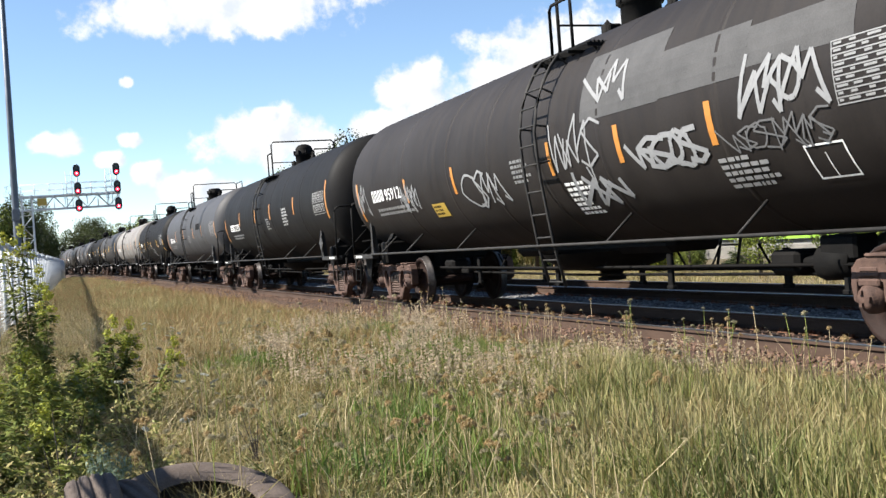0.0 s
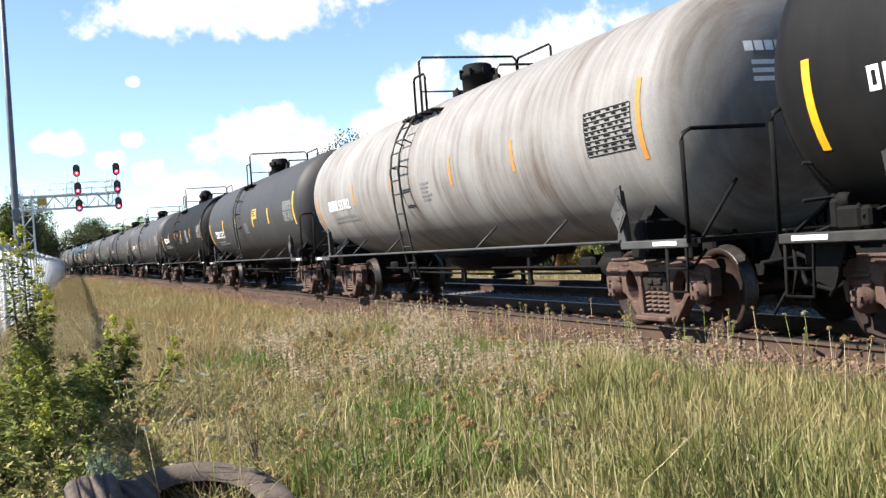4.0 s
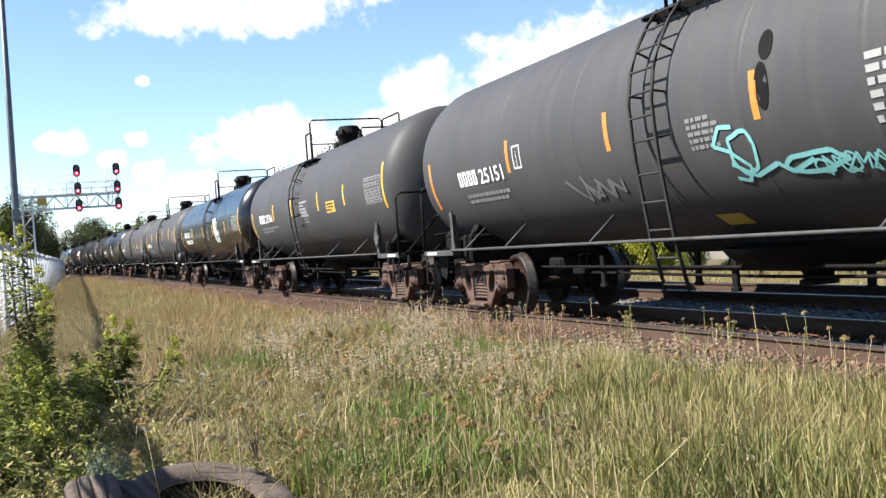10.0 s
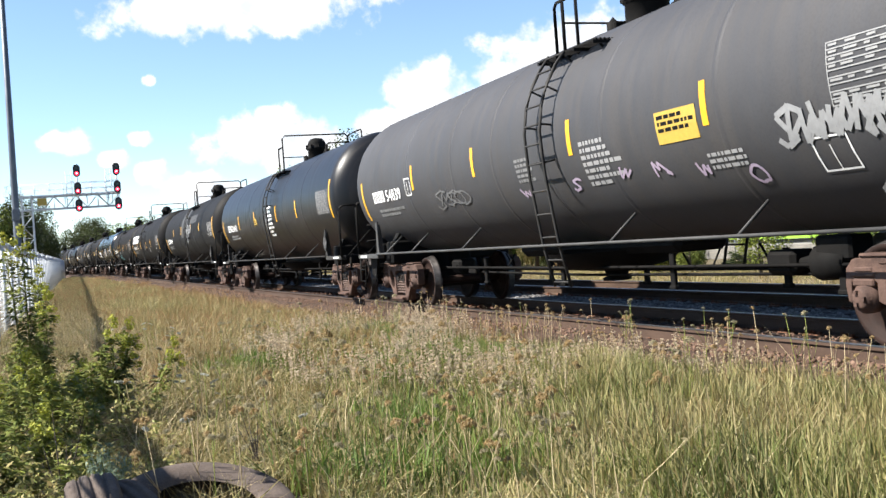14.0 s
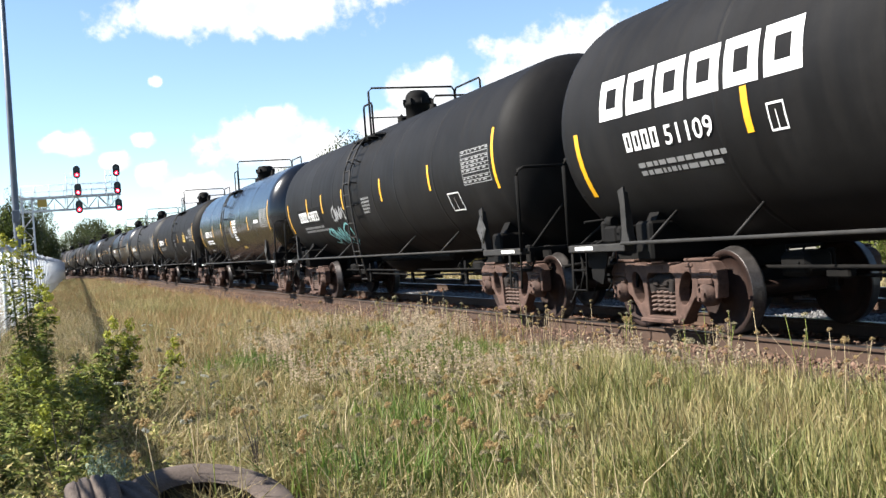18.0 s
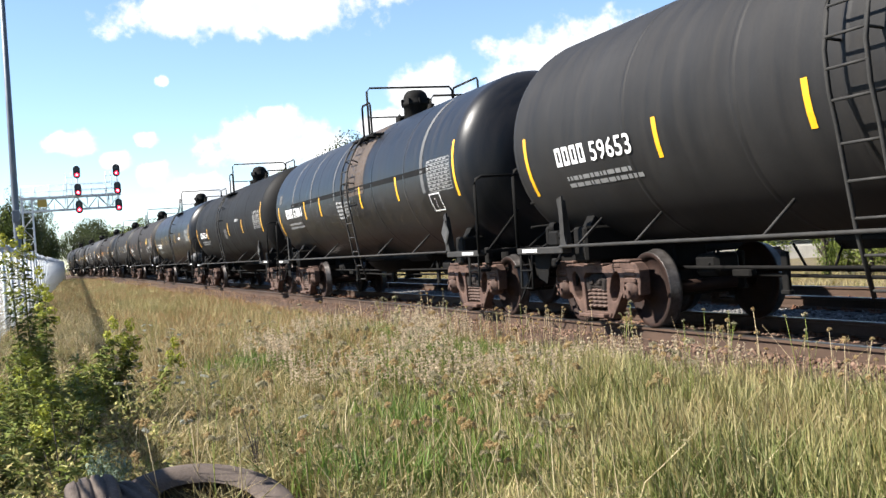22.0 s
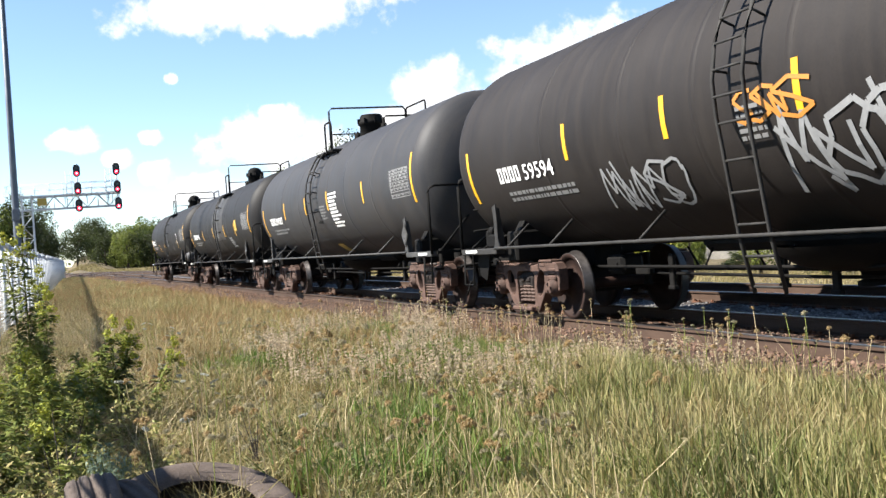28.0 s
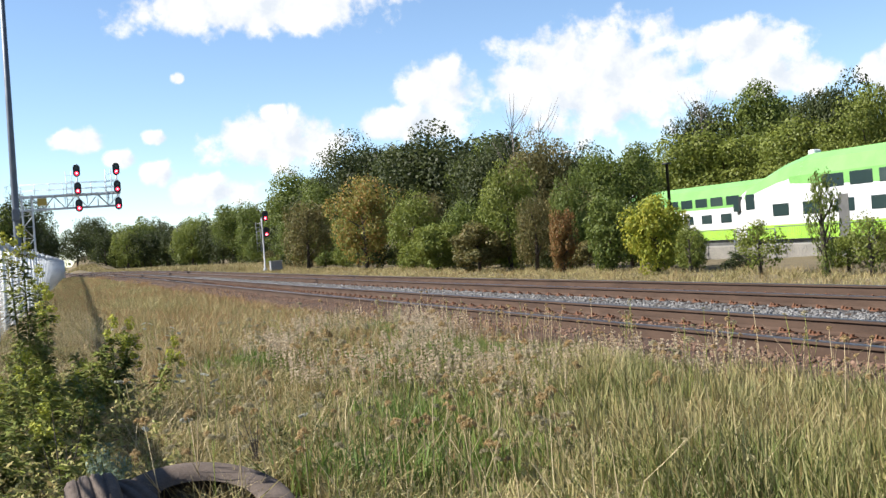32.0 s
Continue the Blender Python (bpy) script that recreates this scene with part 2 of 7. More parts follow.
def tube(bm, pts, r, seg=6, mat=0, closed=False):
    """A round bar along points."""
    pts = [Vector(p) for p in pts]
    rings = []
    n = len(pts)
    for i, p in enumerate(pts):
        d = (pts[(i + 1) % n] - pts[i - 1]) if closed else (pts[min(i + 1, n - 1)] - pts[max(i - 1, 0)])
        _, a, b = frame_of(d)
        rr = r[i] if isinstance(r, (list, tuple)) else r
        rings.append([bm.verts.new(p + (a * math.cos(k * math.tau / seg) + b * math.sin(k * math.tau / seg)) * rr) for k in range(seg)])
    for i in range(n if closed else n - 1):
        u, v = rings[i], rings[(i + 1) % n]
        for k in range(seg):
            f = bm.faces.new((u[k], u[(k + 1) % seg], v[(k + 1) % seg], v[k]))
            f.material_index, f.smooth = mat, True
    if not closed:
        for ring in (rings[0], rings[-1]):
            bm.faces.new(ring).material_index = mat


def box(bm, c, s, m=None, mat=0, bevel=0.0):
    """A box at c with sides s, turned by m, its edges rounded off by bevel."""
    c, h = Vector(c), Vector(s) / 2
    m = m or Matrix.Identity(3)
    if not bevel:
        vs = [bm.verts.new(c + m @ Vector((x * h.x, y * h.y, z * h.z))) for x in (-1, 1) for y in (-1, 1) for z in (-1, 1)]
        for q in ((0, 1, 3, 2), (4, 6, 7, 5), (0, 4, 5, 1), (2, 3, 7, 6), (0, 2, 6, 4), (1, 5, 7, 3)):
            bm.faces.new([vs[i] for i in q]).material_index = mat
        return
    b = min(bevel, h.x * 0.9, h.y * 0.9, h.z * 0.9)
    made = bmesh.ops.create_cube(bm, size=1.0)["verts"]
    for v in made:
        v.co = Vector((v.co.x * s[0], v.co.y * s[1], v.co.z * s[2]))
    faces = {f for v in made for f in v.link_faces}
    edges = list({e for v in made for e in v.link_edges})
    res = bmesh.ops.bevel(bm, geom=edges, offset=b, segments=1, affect="EDGES", profile=0.5)
    for v in set(made) | set(res["verts"]):
        if v.is_valid:
            v.co = c + m @ v.co
            for f in v.link_faces:
                f.material_index = mat


def lathe(bm, prof, origin, axis, seg=24, mats=None, caps=True, smooth=True):
    """Turn a profile of (along, radius) about an axis."""
    d, a, b = frame_of(axis)
    o = Vector(origin)
    rings = []
    for t, r in prof:
        if r < 1e-5:
            rings.append([bm.verts.new(o + d * t)])
        else:
            rings.append([bm.verts.new(o + d * t + (a * math.cos(k * math.tau / seg) + b * math.sin(k * math.tau / seg)) * r) for k in range(seg)])
    for i in range(len(rings) - 1):
        u, v = rings[i], rings[i + 1]
        for k in range(seg):
            q = [u[k % len(u)], u[(k + 1) % seg % len(u)], v[(k + 1) % seg % len(v)], v[k % len(v)]]
            q = list(dict.fromkeys(q))
            if len(q) > 2:
                f = bm.faces.new(q)
                f.smooth = smooth
                f.material_index = mats[i] if mats else 0
    if caps:
        for ring, i in ((rings[0], 0), (rings[-1], -1)):
            if len(ring) > 2:
                bm.faces.new(ring).material_index = mats[i] if mats else 0


def plate(bm, outline, axis, lo, hi, mat=0):
    """A flat outline of (y, z) pairs, given thickness along x from lo to hi (axis 'x'), or (x, z) along y (axis 'y')."""
    put = (lambda a, b, t: (t, a, b)) if axis == "x" else (lambda a, b, t: (a, t, b))
    u = [bm.verts.new(put(a, b, lo)) for a, b in outline]
    v = [bm.verts.new(put(a, b, hi)) for a, b in outline]
    n = len(u)
    for ring in (u, v):
        bm.faces.new(ring).material_index = mat
    for i in range(n):
        bm.faces.new((u[i], u[(i + 1) % n], v[(i + 1) % n], v[i])).material_index = mat


def mesh_of(name, bm, mats, recalc=True):
    if recalc:
        bmesh.ops.recalc_face_normals(bm, faces=bm.faces[:])
    me = bpy.data.meshes.new(name)
    bm.to_mesh(me)
    bm.free()
    for m in mats if isinstance(mats, (list, tuple)) else [mats]:
        me.materials.append(m)
    return me


def part(name, bm, material, parent, label="", at=None):
    """One mesh object under a thing or a part."""
    me = bm if isinstance(bm, bpy.types.Mesh) else mesh_of(name, bm, material)
    ob = new(name, me)
    ob.parent = parent
    if at is not None:
        ob.matrix_basis = at
    if label:
        ob["label"] = label
    return ob


def thing(name, label, category, group="", kind="", at=None, data=None):
    ob = new(name, data)
    if at is not None:
        ob.matrix_basis = at
    return tagged(ob, label, category, group, kind)


def raw_mesh(name, verts, faces, mat):
    """A mesh of equal-sided faces from arrays."""
    verts, faces = np.asarray(verts, np.float32), np.asarray(faces, np.int32)
    me = bpy.data.meshes.new(name)
    me.vertices.add(len(verts))
    me.vertices.foreach_set("co", verts.ravel())
    k = faces.shape[1]
    me.loops.add(faces.size)
    me.loops.foreach_set("vertex_index", faces.ravel())
    me.polygons.add(len(faces))
    me.polygons.foreach_set("loop_start", np.arange(len(faces), dtype=np.int32) * k)
    me.polygons.foreach_set("loop_total", np.full(len(faces), k, np.int32))
    me.update(calc_edges=True)
    me.materials.append(mat)
    return me


# ---- ground and tracks ----
TRACK = 7.45          # centre of the near track
TRACK_2 = 11.25       # centre of the second track
GAUGE = 0.7525


def smooth_step(a, b, t):
    t = np.clip((t - a) / (b - a), 0, 1)
    return t * t * (3 - 2 * t)


BEND = 1.9e-4         # the line bends away to the left: offset over distance squared


def drift(y):
    """Sideways offset of the line at a distance along it; straight again past the bend."""
    y = np.maximum(np.asarray(y, float), 0)
    return -BEND * np.where(y < 260, y * y, 260 * 260 + 520 * (y - 260))


def climb(y):
    """The line's gentle rise."""
    return 0.34 * smooth_step(25, 130, np.asarray(y, float))


def on_line(offset, y, z=0.0):
    """Pose on the line, offset to its right, turned along it."""
    lead = float(drift(y + 1) - drift(y - 1)) / 2
    return pose(offset + float(drift(y)), y, z + float(climb(y)), 0, 0, math.degrees(math.atan(-lead)))


def ground_height(x, y):
    """Field beside the railway, its bed, and the yard beyond."""
    x, y = np.asarray(x, float), np.asarray(y, float)
    bumps = 0.05 * np.sin(x * 1.7 + 0.6 * y) * np.cos(0.9 * y - x) + 0.03 * np.sin(2.9 * x - 1.3 * y)
    field = -0.36 + bumps
    u = x - drift(y)
    bed = smooth_step(5.0, 6.0, u) * (1 - smooth_step(13.0, 14.0, u))
    yard = smooth_step(20, 30, u) * -0.35
    far = smooth_step(250, 900, y) * 3.0
    rise = smooth_step(170, 420, y) * 6.0 * (1 - smooth_step(0.004, 0.02, np.abs(x / np.maximum(y, 1) - 0.0235)))
    return field * (1 - bed) + bed * -0.26 + yard + climb(y) + np.maximum(far, rise)


def make_ground():
    xs = np.unique(np.concatenate([np.linspace(-8, 18, 66), np.linspace(18, 70, 27), np.linspace(70, 3000, 25), -np.linspace(8, 3000, 30)]))
    ys = np.unique(np.concatenate([np.linspace(-12, 60, 91), np.linspace(60, 250, 40), np.linspace(250, 4200, 30), -np.linspace(12, 2000, 20)]))
    gx, gy = np.meshgrid(xs, ys)
    v = np.stack([gx, gy, ground_height(gx, gy)], -1).reshape(-1, 3)
    n = len(xs)
    i, j = np.meshgrid(np.arange(n - 1), np.arange(len(ys) - 1))
    a = (j * n + i).ravel()
    me = raw_mesh("ground", v, np.stack([a, a + 1, a + n + 1, a + n], 1), M["soil"])
    tagged(new("ground", me), "dry grassy soil of the field beside the railway", "ground", kind="structure")


make_ground()


def shoulder(u):
    """Ballast heaped beside the near rail."""
    return 0.085 * smooth_step(5.45, 5.85, u) * (1 - smooth_step(6.42, 6.60, u))


def make_bed():
    """Ballast bed under both tracks, lightly uneven."""
    rng = np.random.default_rng(3)
    xs = np.linspace(5.25, 13.7, 60)
    ys = np.concatenate([np.linspace(-15, 45, 400), np.linspace(45.5, 700, 160)])
    gx, gy = np.meshgrid(xs, ys)
    crown = smooth_step(5.25, 6.1, gx) * (1 - smooth_step(12.8, 13.7, gx))
    gx = gx + drift(gy)
    gz = ground_height(gx, gy) * (1 - crown) + crown * (climb(gy) - 0.212) + shoulder(gx - drift(gy)) + 0.012 + rng.normal(0, 0.012, gx.shape)
    v = np.stack([gx, gy, gz], -1).reshape(-1, 3)
    n = len(xs)
    i, j = np.meshgrid(np.arange(n - 1), np.arange(len(ys) - 1))
    a = (j * n + i).ravel()
    me = raw_mesh("track_bed", v, np.stack([a, a + 1, a + n + 1, a + n], 1), M["ballast"])
    me.materials.append(M["ballast_rust"])
    fx = (gx - drift(gy))[:-1, :-1].ravel()
    near = (np.abs(fx - TRACK) < 1.2) | (fx < 6.3)
    me.polygons.foreach_set("material_index", near.astype(np.int32))
    tagged(new("track_bed", me), "crushed stone bed stained brown with rust under the rails", "track bed", kind="structure")


make_bed()


def make_lot():
    """Pale gravel lot behind the fence."""
    xs, ys = np.linspace(-60, -2.6, 30), np.linspace(-10, 170, 60)
    gx, gy = np.meshgrid(xs, ys)
    gx = gx + 0.0151 * gy
    v = np.stack([gx, gy, ground_height(gx, gy) * 0.2 - 0.22], -1).reshape(-1, 3)
    n = len(xs)
    i, j = np.meshgrid(np.arange(n - 1), np.arange(len(ys) - 1))
    q = (j * n + i).ravel()
    tagged(new("pavement", raw_mesh("pavement", v, np.stack([q, q + 1, q + n + 1, q + n], 1), M["gravel_lot"])), "pale gravel lot behind the wire fence", "pavement", kind="structure")


make_lot()


def stones(name, label, count, x0, x1, y0, y1, mat, seed, size=(0.018, 0.045), z=-0.20):
    """Loose crushed stone, joined."""
    rng = np.random.default_rng(seed)
    base = np.array([(1, 0, 0), (-1, 0, 0), (0, 1, 0), (0, -1, 0), (0, 0, 1), (0, 0, -1)], float)
    tri = np.array([(0, 2, 4), (2, 1, 4), (1, 3, 4), (3, 0, 4), (2, 0, 5), (1, 2, 5), (3, 1, 5), (0, 3, 5)])
    u = rng.random(count)
    y = y0 + (y1 - y0) * u ** 1.6
    x = rng.uniform(x0, x1, count)
    crown = smooth_step(5.25, 6.1, x) * (1 - smooth_step(12.8, 13.7, x))
    z = z + shoulder(x)
    x = x + drift(y)
    zz = ground_height(x, y) * (1 - crown) + crown * (z + climb(y))
    q = rng.normal(size=(count, 3, 3))
    q, _ = np.linalg.qr(q)
    s = rng.uniform(size[0], size[1], (count, 1, 3)) * rng.uniform(0.7, 1.3, (count, 6, 1))
    v = np.einsum("nij,nkj->nki", q, base[None] * s) + np.stack([x, y, zz], -1)[:, None]
    f = (np.arange(count) * 6)[:, None, None] + tri[None]
    me = raw_mesh(name, v.reshape(-1, 3), f.reshape(-1, 3), mat)
    tagged(new(name, me), label, "ballast stones", kind="stuff")


M["stone"] = leafy("stone_grey", [(0.07, 0.067, 0.064), (0.16, 0.155, 0.15), (0.36, 0.355, 0.35)], 2.0, 0.9, 0.0)
M["stone_brown"] = leafy("stone_brown", [(0.085, 0.05, 0.034), (0.17, 0.10, 0.067), (0.33, 0.21, 0.15)], 2.0, 0.9, 0.0)
stones("ballast_stones", "loose grey crushed stones between the two tracks", 20000, 8.45, 10.3, 3, 75, M["stone"], 5, (0.02, 0.05), -0.205)
stones("ballast_stones", "rust-brown crushed stones along the near rail", 16000, 5.3, 8.4, 3, 55, M["stone_brown"], 6, (0.015, 0.04))
stones("ballast_stones", "grey crushed stones round the second track", 9000, 10.3, 13.5, 4, 60, M["stone"], 7)

RAIL = [(-0.07, -0.185), (0.07, -0.185), (0.07, -0.172), (0.012, -0.150), (0.010, -0.048), (0.036, -0.036), (0.036, -0.008), (0.026, 0.0),
        (-0.026, 0.0), (-0.036, -0.008), (-0.036, -0.036), (-0.010, -0.048), (-0.012, -0.150), (-0.07, -0.172)]


def make_track(name, cx, seed):
    rng = random.Random(seed)
    track = thing(name, "mainline railway track of rusty steel rails on wooden ties", "railway track", kind="structure")
    for side in (-1, 1):
        bm = bmesh.new()
        ys = [-30, -8, 0] + [5 * k for k in range(1, 61)] + [320, 350, 400, 500, 700]
        rows = [[bm.verts.new((cx + side * GAUGE + a + float(drift(y)), y, b + float(climb(y)))) for a, b in RAIL] for y in ys]
        n = len(RAIL)
        for u, v in zip(rows, rows[1:]):
            for k in range(n):
                f = bm.faces.new((u[k], u[(k + 1) % n], v[(k + 1) % n], v[k]))
                f.material_index = 1 if k in (7, 6, 8) else 0
        part("rail", bm, [M["rail_web"], M["rail_head"]], track)
    bm = bmesh.new()
    box(bm, (0, 0, 0), (2.6, 0.23, 0.17), bevel=0.012)
    tie = mesh_of("tie", bm, M["tie"])
    bm = bmesh.new()
    for sx in (-1, 1):
        box(bm, (sx * GAUGE, 0, 0), (0.36, 0.19, 0.02), bevel=0.005)
        for ax in (-0.11, 0.11):
            box(bm, (sx * GAUGE + ax, 0.05, 0.022), (0.035, 0.035, 0.03))
            box(bm, (sx * GAUGE + ax, -0.05, 0.022), (0.035, 0.035, 0.03))
        box(bm, (sx * GAUGE - 0.05, 0.15, -0.005), (0.10, 0.03, 0.07), Matrix.Rotation(0.5, 3, "Y"))
        box(bm, (sx * GAUGE + 0.06, 0.15, 0.0), (0.07, 0.03, 0.08), Matrix.Rotation(-0.5, 3, "Y"))
        box(bm, (sx * GAUGE + 0.06, -0.15, 0.0), (0.07, 0.03, 0.08), Matrix.Rotation(-0.5, 3, "Y"))
    fast = mesh_of("tie_plates", bm, M["rust"])
    y, k = 2.0, 0
    rest_v, rest_f = [], []
    while y < 420:
        if k < 110:
            t = part("tie", tie, None, track, at=on_line(cx + rng.uniform(-0.05, 0.05), y, -0.275 + rng.uniform(-0.004, 0.004)) @ pose(0, 0, 0, 0, 0, rng.uniform(-1, 1)))
            part("tie_plates", fast, None, track, at=on_line(cx, y, -0.186))
        else:
            b = len(rest_v)
            for sx in (-1.3, 1.3):
                for sy in (-0.115, 0.115):
                    for z in (-0.36, -0.19):
                        rest_v.append((cx + sx + float(drift(y)), y + sy, z + float(climb(y))))
            for q in ((0, 1, 3, 2), (4, 6, 7, 5), (0, 4, 5, 1), (2, 3, 7, 6), (1, 5, 7, 3)):
                rest_f.append([b + i for i in q])
        y += 0.53
        k += 1
    far = part("far_ties", raw_mesh("far_ties", rest_v, rest_f, M["tie"]), None, track)
    far["kind"] = "stuff"
    return track


# ---- fence, poles and signals ----
def make_fence():
    a, b = Vector((-1.62, 2.0, 0)), Vector((0.63, 152.0, 0))
    fence = thing("chain_link_fence", "tall galvanised chain-link fence of pale wire along the railway", "fence", kind="structure")
    n = 50
    d = (b - a) / n
    ang = math.degrees(math.atan2(d.y, d.x)) - 90
    ln = d.length
    bm = bmesh.new()
    tube(bm, [(0, 0, -0.05), (0, 0, 2.28)], 0.042, 8)
    lathe(bm, [(2.28, 0.045), (2.32, 0.04), (2.35, 0.0)], (0, 0, 0), (0, 0, 1), 8)
    post = mesh_of("post", bm, M["galv"])
    bm = bmesh.new()
    tube(bm, [(0, 0, 2.22), (0, ln, 2.22)], 0.07, 6)
    tube(bm, [(0, 0, 0.08), (0, ln, 0.08)], 0.01, 5)
    rail = mesh_of("top_rail", bm, M["galv"])
    # pale translucent strips, added to stand in for the sheen of the wire
    bands = []
    for tall in (0.02, 0.036):
        bm = bmesh.new()
        for i in range(15):
            z0 = 0.12 + 0.148 * i
            for k in range(8):
                p, q = ln * k / 8, ln * (k + 1) / 8
                za, zb = (z0 + 0.025 * math.sin(3.1 * v * math.tau / ln + 0.35 * i) for v in (p, q))
                bm.faces.new([bm.verts.new(w) for w in ((0.0, p, za), (0.0, q, zb), (0.012, q, zb + tall), (0.012, p, za + tall))])
        bands.append(mesh_of("wire_band", bm, M["fence_sheen"]))
    bm = bmesh.new()
    step = 0.16
    for s in (-1, 1):
        y = -2.1
        while y < ln:
            p, q = (y, 0.08), (y + 2.14, 2.22)
            pts = [(p[0] + (q[0] - p[0]) * f, p[1] + (q[1] - p[1]) * f) for f in (max(0, -p[0] / 2.14), min(1, (ln - p[0]) / 2.14))]
            if s < 0:
                pts = [(ln - u, v) for u, v in pts]
            tube(bm, [(0.012 * s, u, v) for u, v in pts], 0.0025, 3)
            y += step
    mesh = mesh_of("wire_mesh", bm, M["galv"])
    for i in range(n):
        p = a + d * i
        z = float(ground_height(p.x, p.y))
        part("post", post, None, fence, at=pose(p.x + 0.06, p.y, z))
        part("top_rail", rail, None, fence, at=pose(p.x, p.y, z, 0, 0, ang))
        part("wire_band", bands[0 if i < 12 else 1], None, fence, at=pose(p.x, p.y, z, 0, 0, ang))
        if i < 16:
            part("wire_mesh", mesh, None, fence, at=pose(p.x, p.y, z, 0, 0, ang))


make_fence()


def make_pole():
    p = thing("utility_pole", "tall tapered grey steel pole behind the fence", "pole", at=pose(-1.56, 47, -0.4, 0, 0.7, 0))
    bm = bmesh.new()
    lathe(bm, [(0, 0.17), (0.02, 0.16), (6, 0.135), (16, 0.09)], (0, 0, 0), (0, 0, 1), 14)
    part("shaft", bm, M["pole"], p)
    bm = bmesh.new()
    box(bm, (0.0, -0.02, 4.0), (0.3, 0.42, 0.5), bevel=0.02)
    part("meter_box", bm, M["pole"], p)


make_pole()


def signal_head(parent, at, lamps=1):
    """A round-cornered black lamp housing with a lit red lens, facing -y."""
    bm = bmesh.new()
    prof = [(0.36 * math.cos(a) , 0.36 * math.sin(a) + (0.30 if math.sin(a) > 0 else -0.30)) for a in [math.tau * k / 20 + 0.157 for k in range(20)]]
    plate(bm, prof, "y", -0.04, 0.04)
    box(bm, (0, 0.14, 0), (0.42, 0.22, 0.95), bevel=0.03)
    back = part("housing", bm, M["black"], parent, at=at)
    bm = bmesh.new()
    lathe(bm, [(0.0, 0.19), (0.012, 0.18), (0.03, 0.08)], (0, -0.045, -0.28), (0, -1, 0), 18, mats=[0, 0, 1])
    part("red_lens", bm, [M["lens"], M["lens_core"]], back, "glowing red lens")
    bm = bmesh.new()
    seg = 14
    for k in range(seg):
        a0, a1 = math.pi * (-0.1 + 1.2 * k / seg), math.pi * (-0.1 + 1.2 * (k + 1) / seg)
        for r in (0.205, 0.196):
            q = [(math.cos(a) * r, -y, math.sin(a) * r - 0.28) for a, y in ((a0, 0.04), (a1, 0.04), (a1, 0.30), (a0, 0.30))]
            bm.faces.new([bm.verts.new(v) for v in q])
    part("visor", bm, M["black"], back)
    bm = bmesh.new()
    lathe(bm, [(0.0, 0.12), (0.02, 0.11)], (0, -0.045, 0.28), (0, -1, 0), 16)
    part("dark_lens", bm, M["glass"], back)


def make_gantry():
    Y = 95.0
    g = thing("signal_gantry", "galvanised cantilever signal gantry with two stacks of red lamps", "signal gantry", at=pose(0, Y, 0))
    zb, zt = 6.35, 7.42
    for x in (-2.55, -1.75):
        for y in (-0.45, 0.45):
            bm = bmesh.new()
            box(bm, (x, y, 3.6), (0.14, 0.14, 8.0), bevel=0.012)
            part("leg", bm, M["galv"], g)
    zs = [0.2 + 0.95 * k for k in range(8)]
    for k, (z0, z1) in enumerate(zip(zs, zs[1:])):
        bm = bmesh.new()
        x0, x1 = (-2.55, -1.75) if k % 2 else (-1.75, -2.55)
        tube(bm, [(x0, -0.45, z0), (x1, -0.45, z1), (-2.55 if x1 > -2 else -1.75, -0.45, z1)], 0.035, 5)
        part("leg_brace", bm, M["galv"], g)
        bm = bmesh.new()
        tube(bm, [(x0, 0.45, z0), (x1, 0.45, z1)], 0.035, 5)
        part("leg_brace", bm, M["galv"], g)
    for y in (-0.45, 0.45):
        for z in (zb, zt):
            bm = bmesh.new()
            box(bm, (1.25, y, z), (8.3, 0.12, 0.13), bevel=0.01)
            part("chord", bm, M["galv"], g)
    xs = [-1.75 + 0.88 * k for k in range(9)]
    for k, (x0, x1) in enumerate(zip(xs, xs[1:])):
        bm = bmesh.new()
        for y in (-0.45, 0.45):
            bm = bmesh.new()
            tube(bm, [(x0, y, zt if k % 2 == 0 else zb), (x1, y, zb if k % 2 == 0 else zt), (x1, y, zt if k % 2 == 0 else zb)], 0.04, 5)
            part("web_brace", bm, M["galv"], g)
    bm = bmesh.new()
    box(bm, (1.25, 0, zt + 0.1), (8.2, 0.9, 0.04))
    part("walkway", bm, M["galv"], g)
    for y in (-0.5, 0.5):
        bm = bmesh.new()
        for h in (0.55, 1.05):
            tube(bm, [(-2.6, y, zt + h), (5.3, y, zt + h)], 0.022, 5)
        for k in range(8):
            tube(bm, [(-2.6 + 1.13 * k, y, zt), (-2.6 + 1.13 * k, y, zt + 1.05)], 0.022, 5)
        part("handrail", bm, M["galv"], g)
    bm = bmesh.new()
    box(bm, (-0.95, -0.5, zt - 0.45), (0.75, 0.12, 0.62), bevel=0.02)
    part("sign_board", bm, M["sign_yellow"], g, "weathered tan board on the truss")
    for x in (1.95, 5.15):
        bm = bmesh.new()
        tube(bm, [(x, -0.6, 6.0), (x, -0.6, 10.0)], 0.06, 8)
        part("mast", bm, M["galv"], g)
        bm = bmesh.new()
        for xx in (x - 0.9, x - 0.45):
            tube(bm, [(xx, -0.55, zb), (xx, -0.55, 9.45)], 0.03, 5)
        z = zb + 0.2
        while z < 9.45:
            tube(bm, [(x - 0.9, -0.55, z), (x - 0.45, -0.55, z)], 0.018, 4)
            tube(bm, [(x - 0.45, -0.55, z), (x, -0.55, z)], 0.012, 4)
            z += 0.5
        part("ladder", bm, M["galv"], g)
        for z in (9.45, 7.95, 6.5):
            signal_head(g, pose(x, -0.75, z - 0.02) @ Matrix.Scale(0.8, 4))


make_gantry()


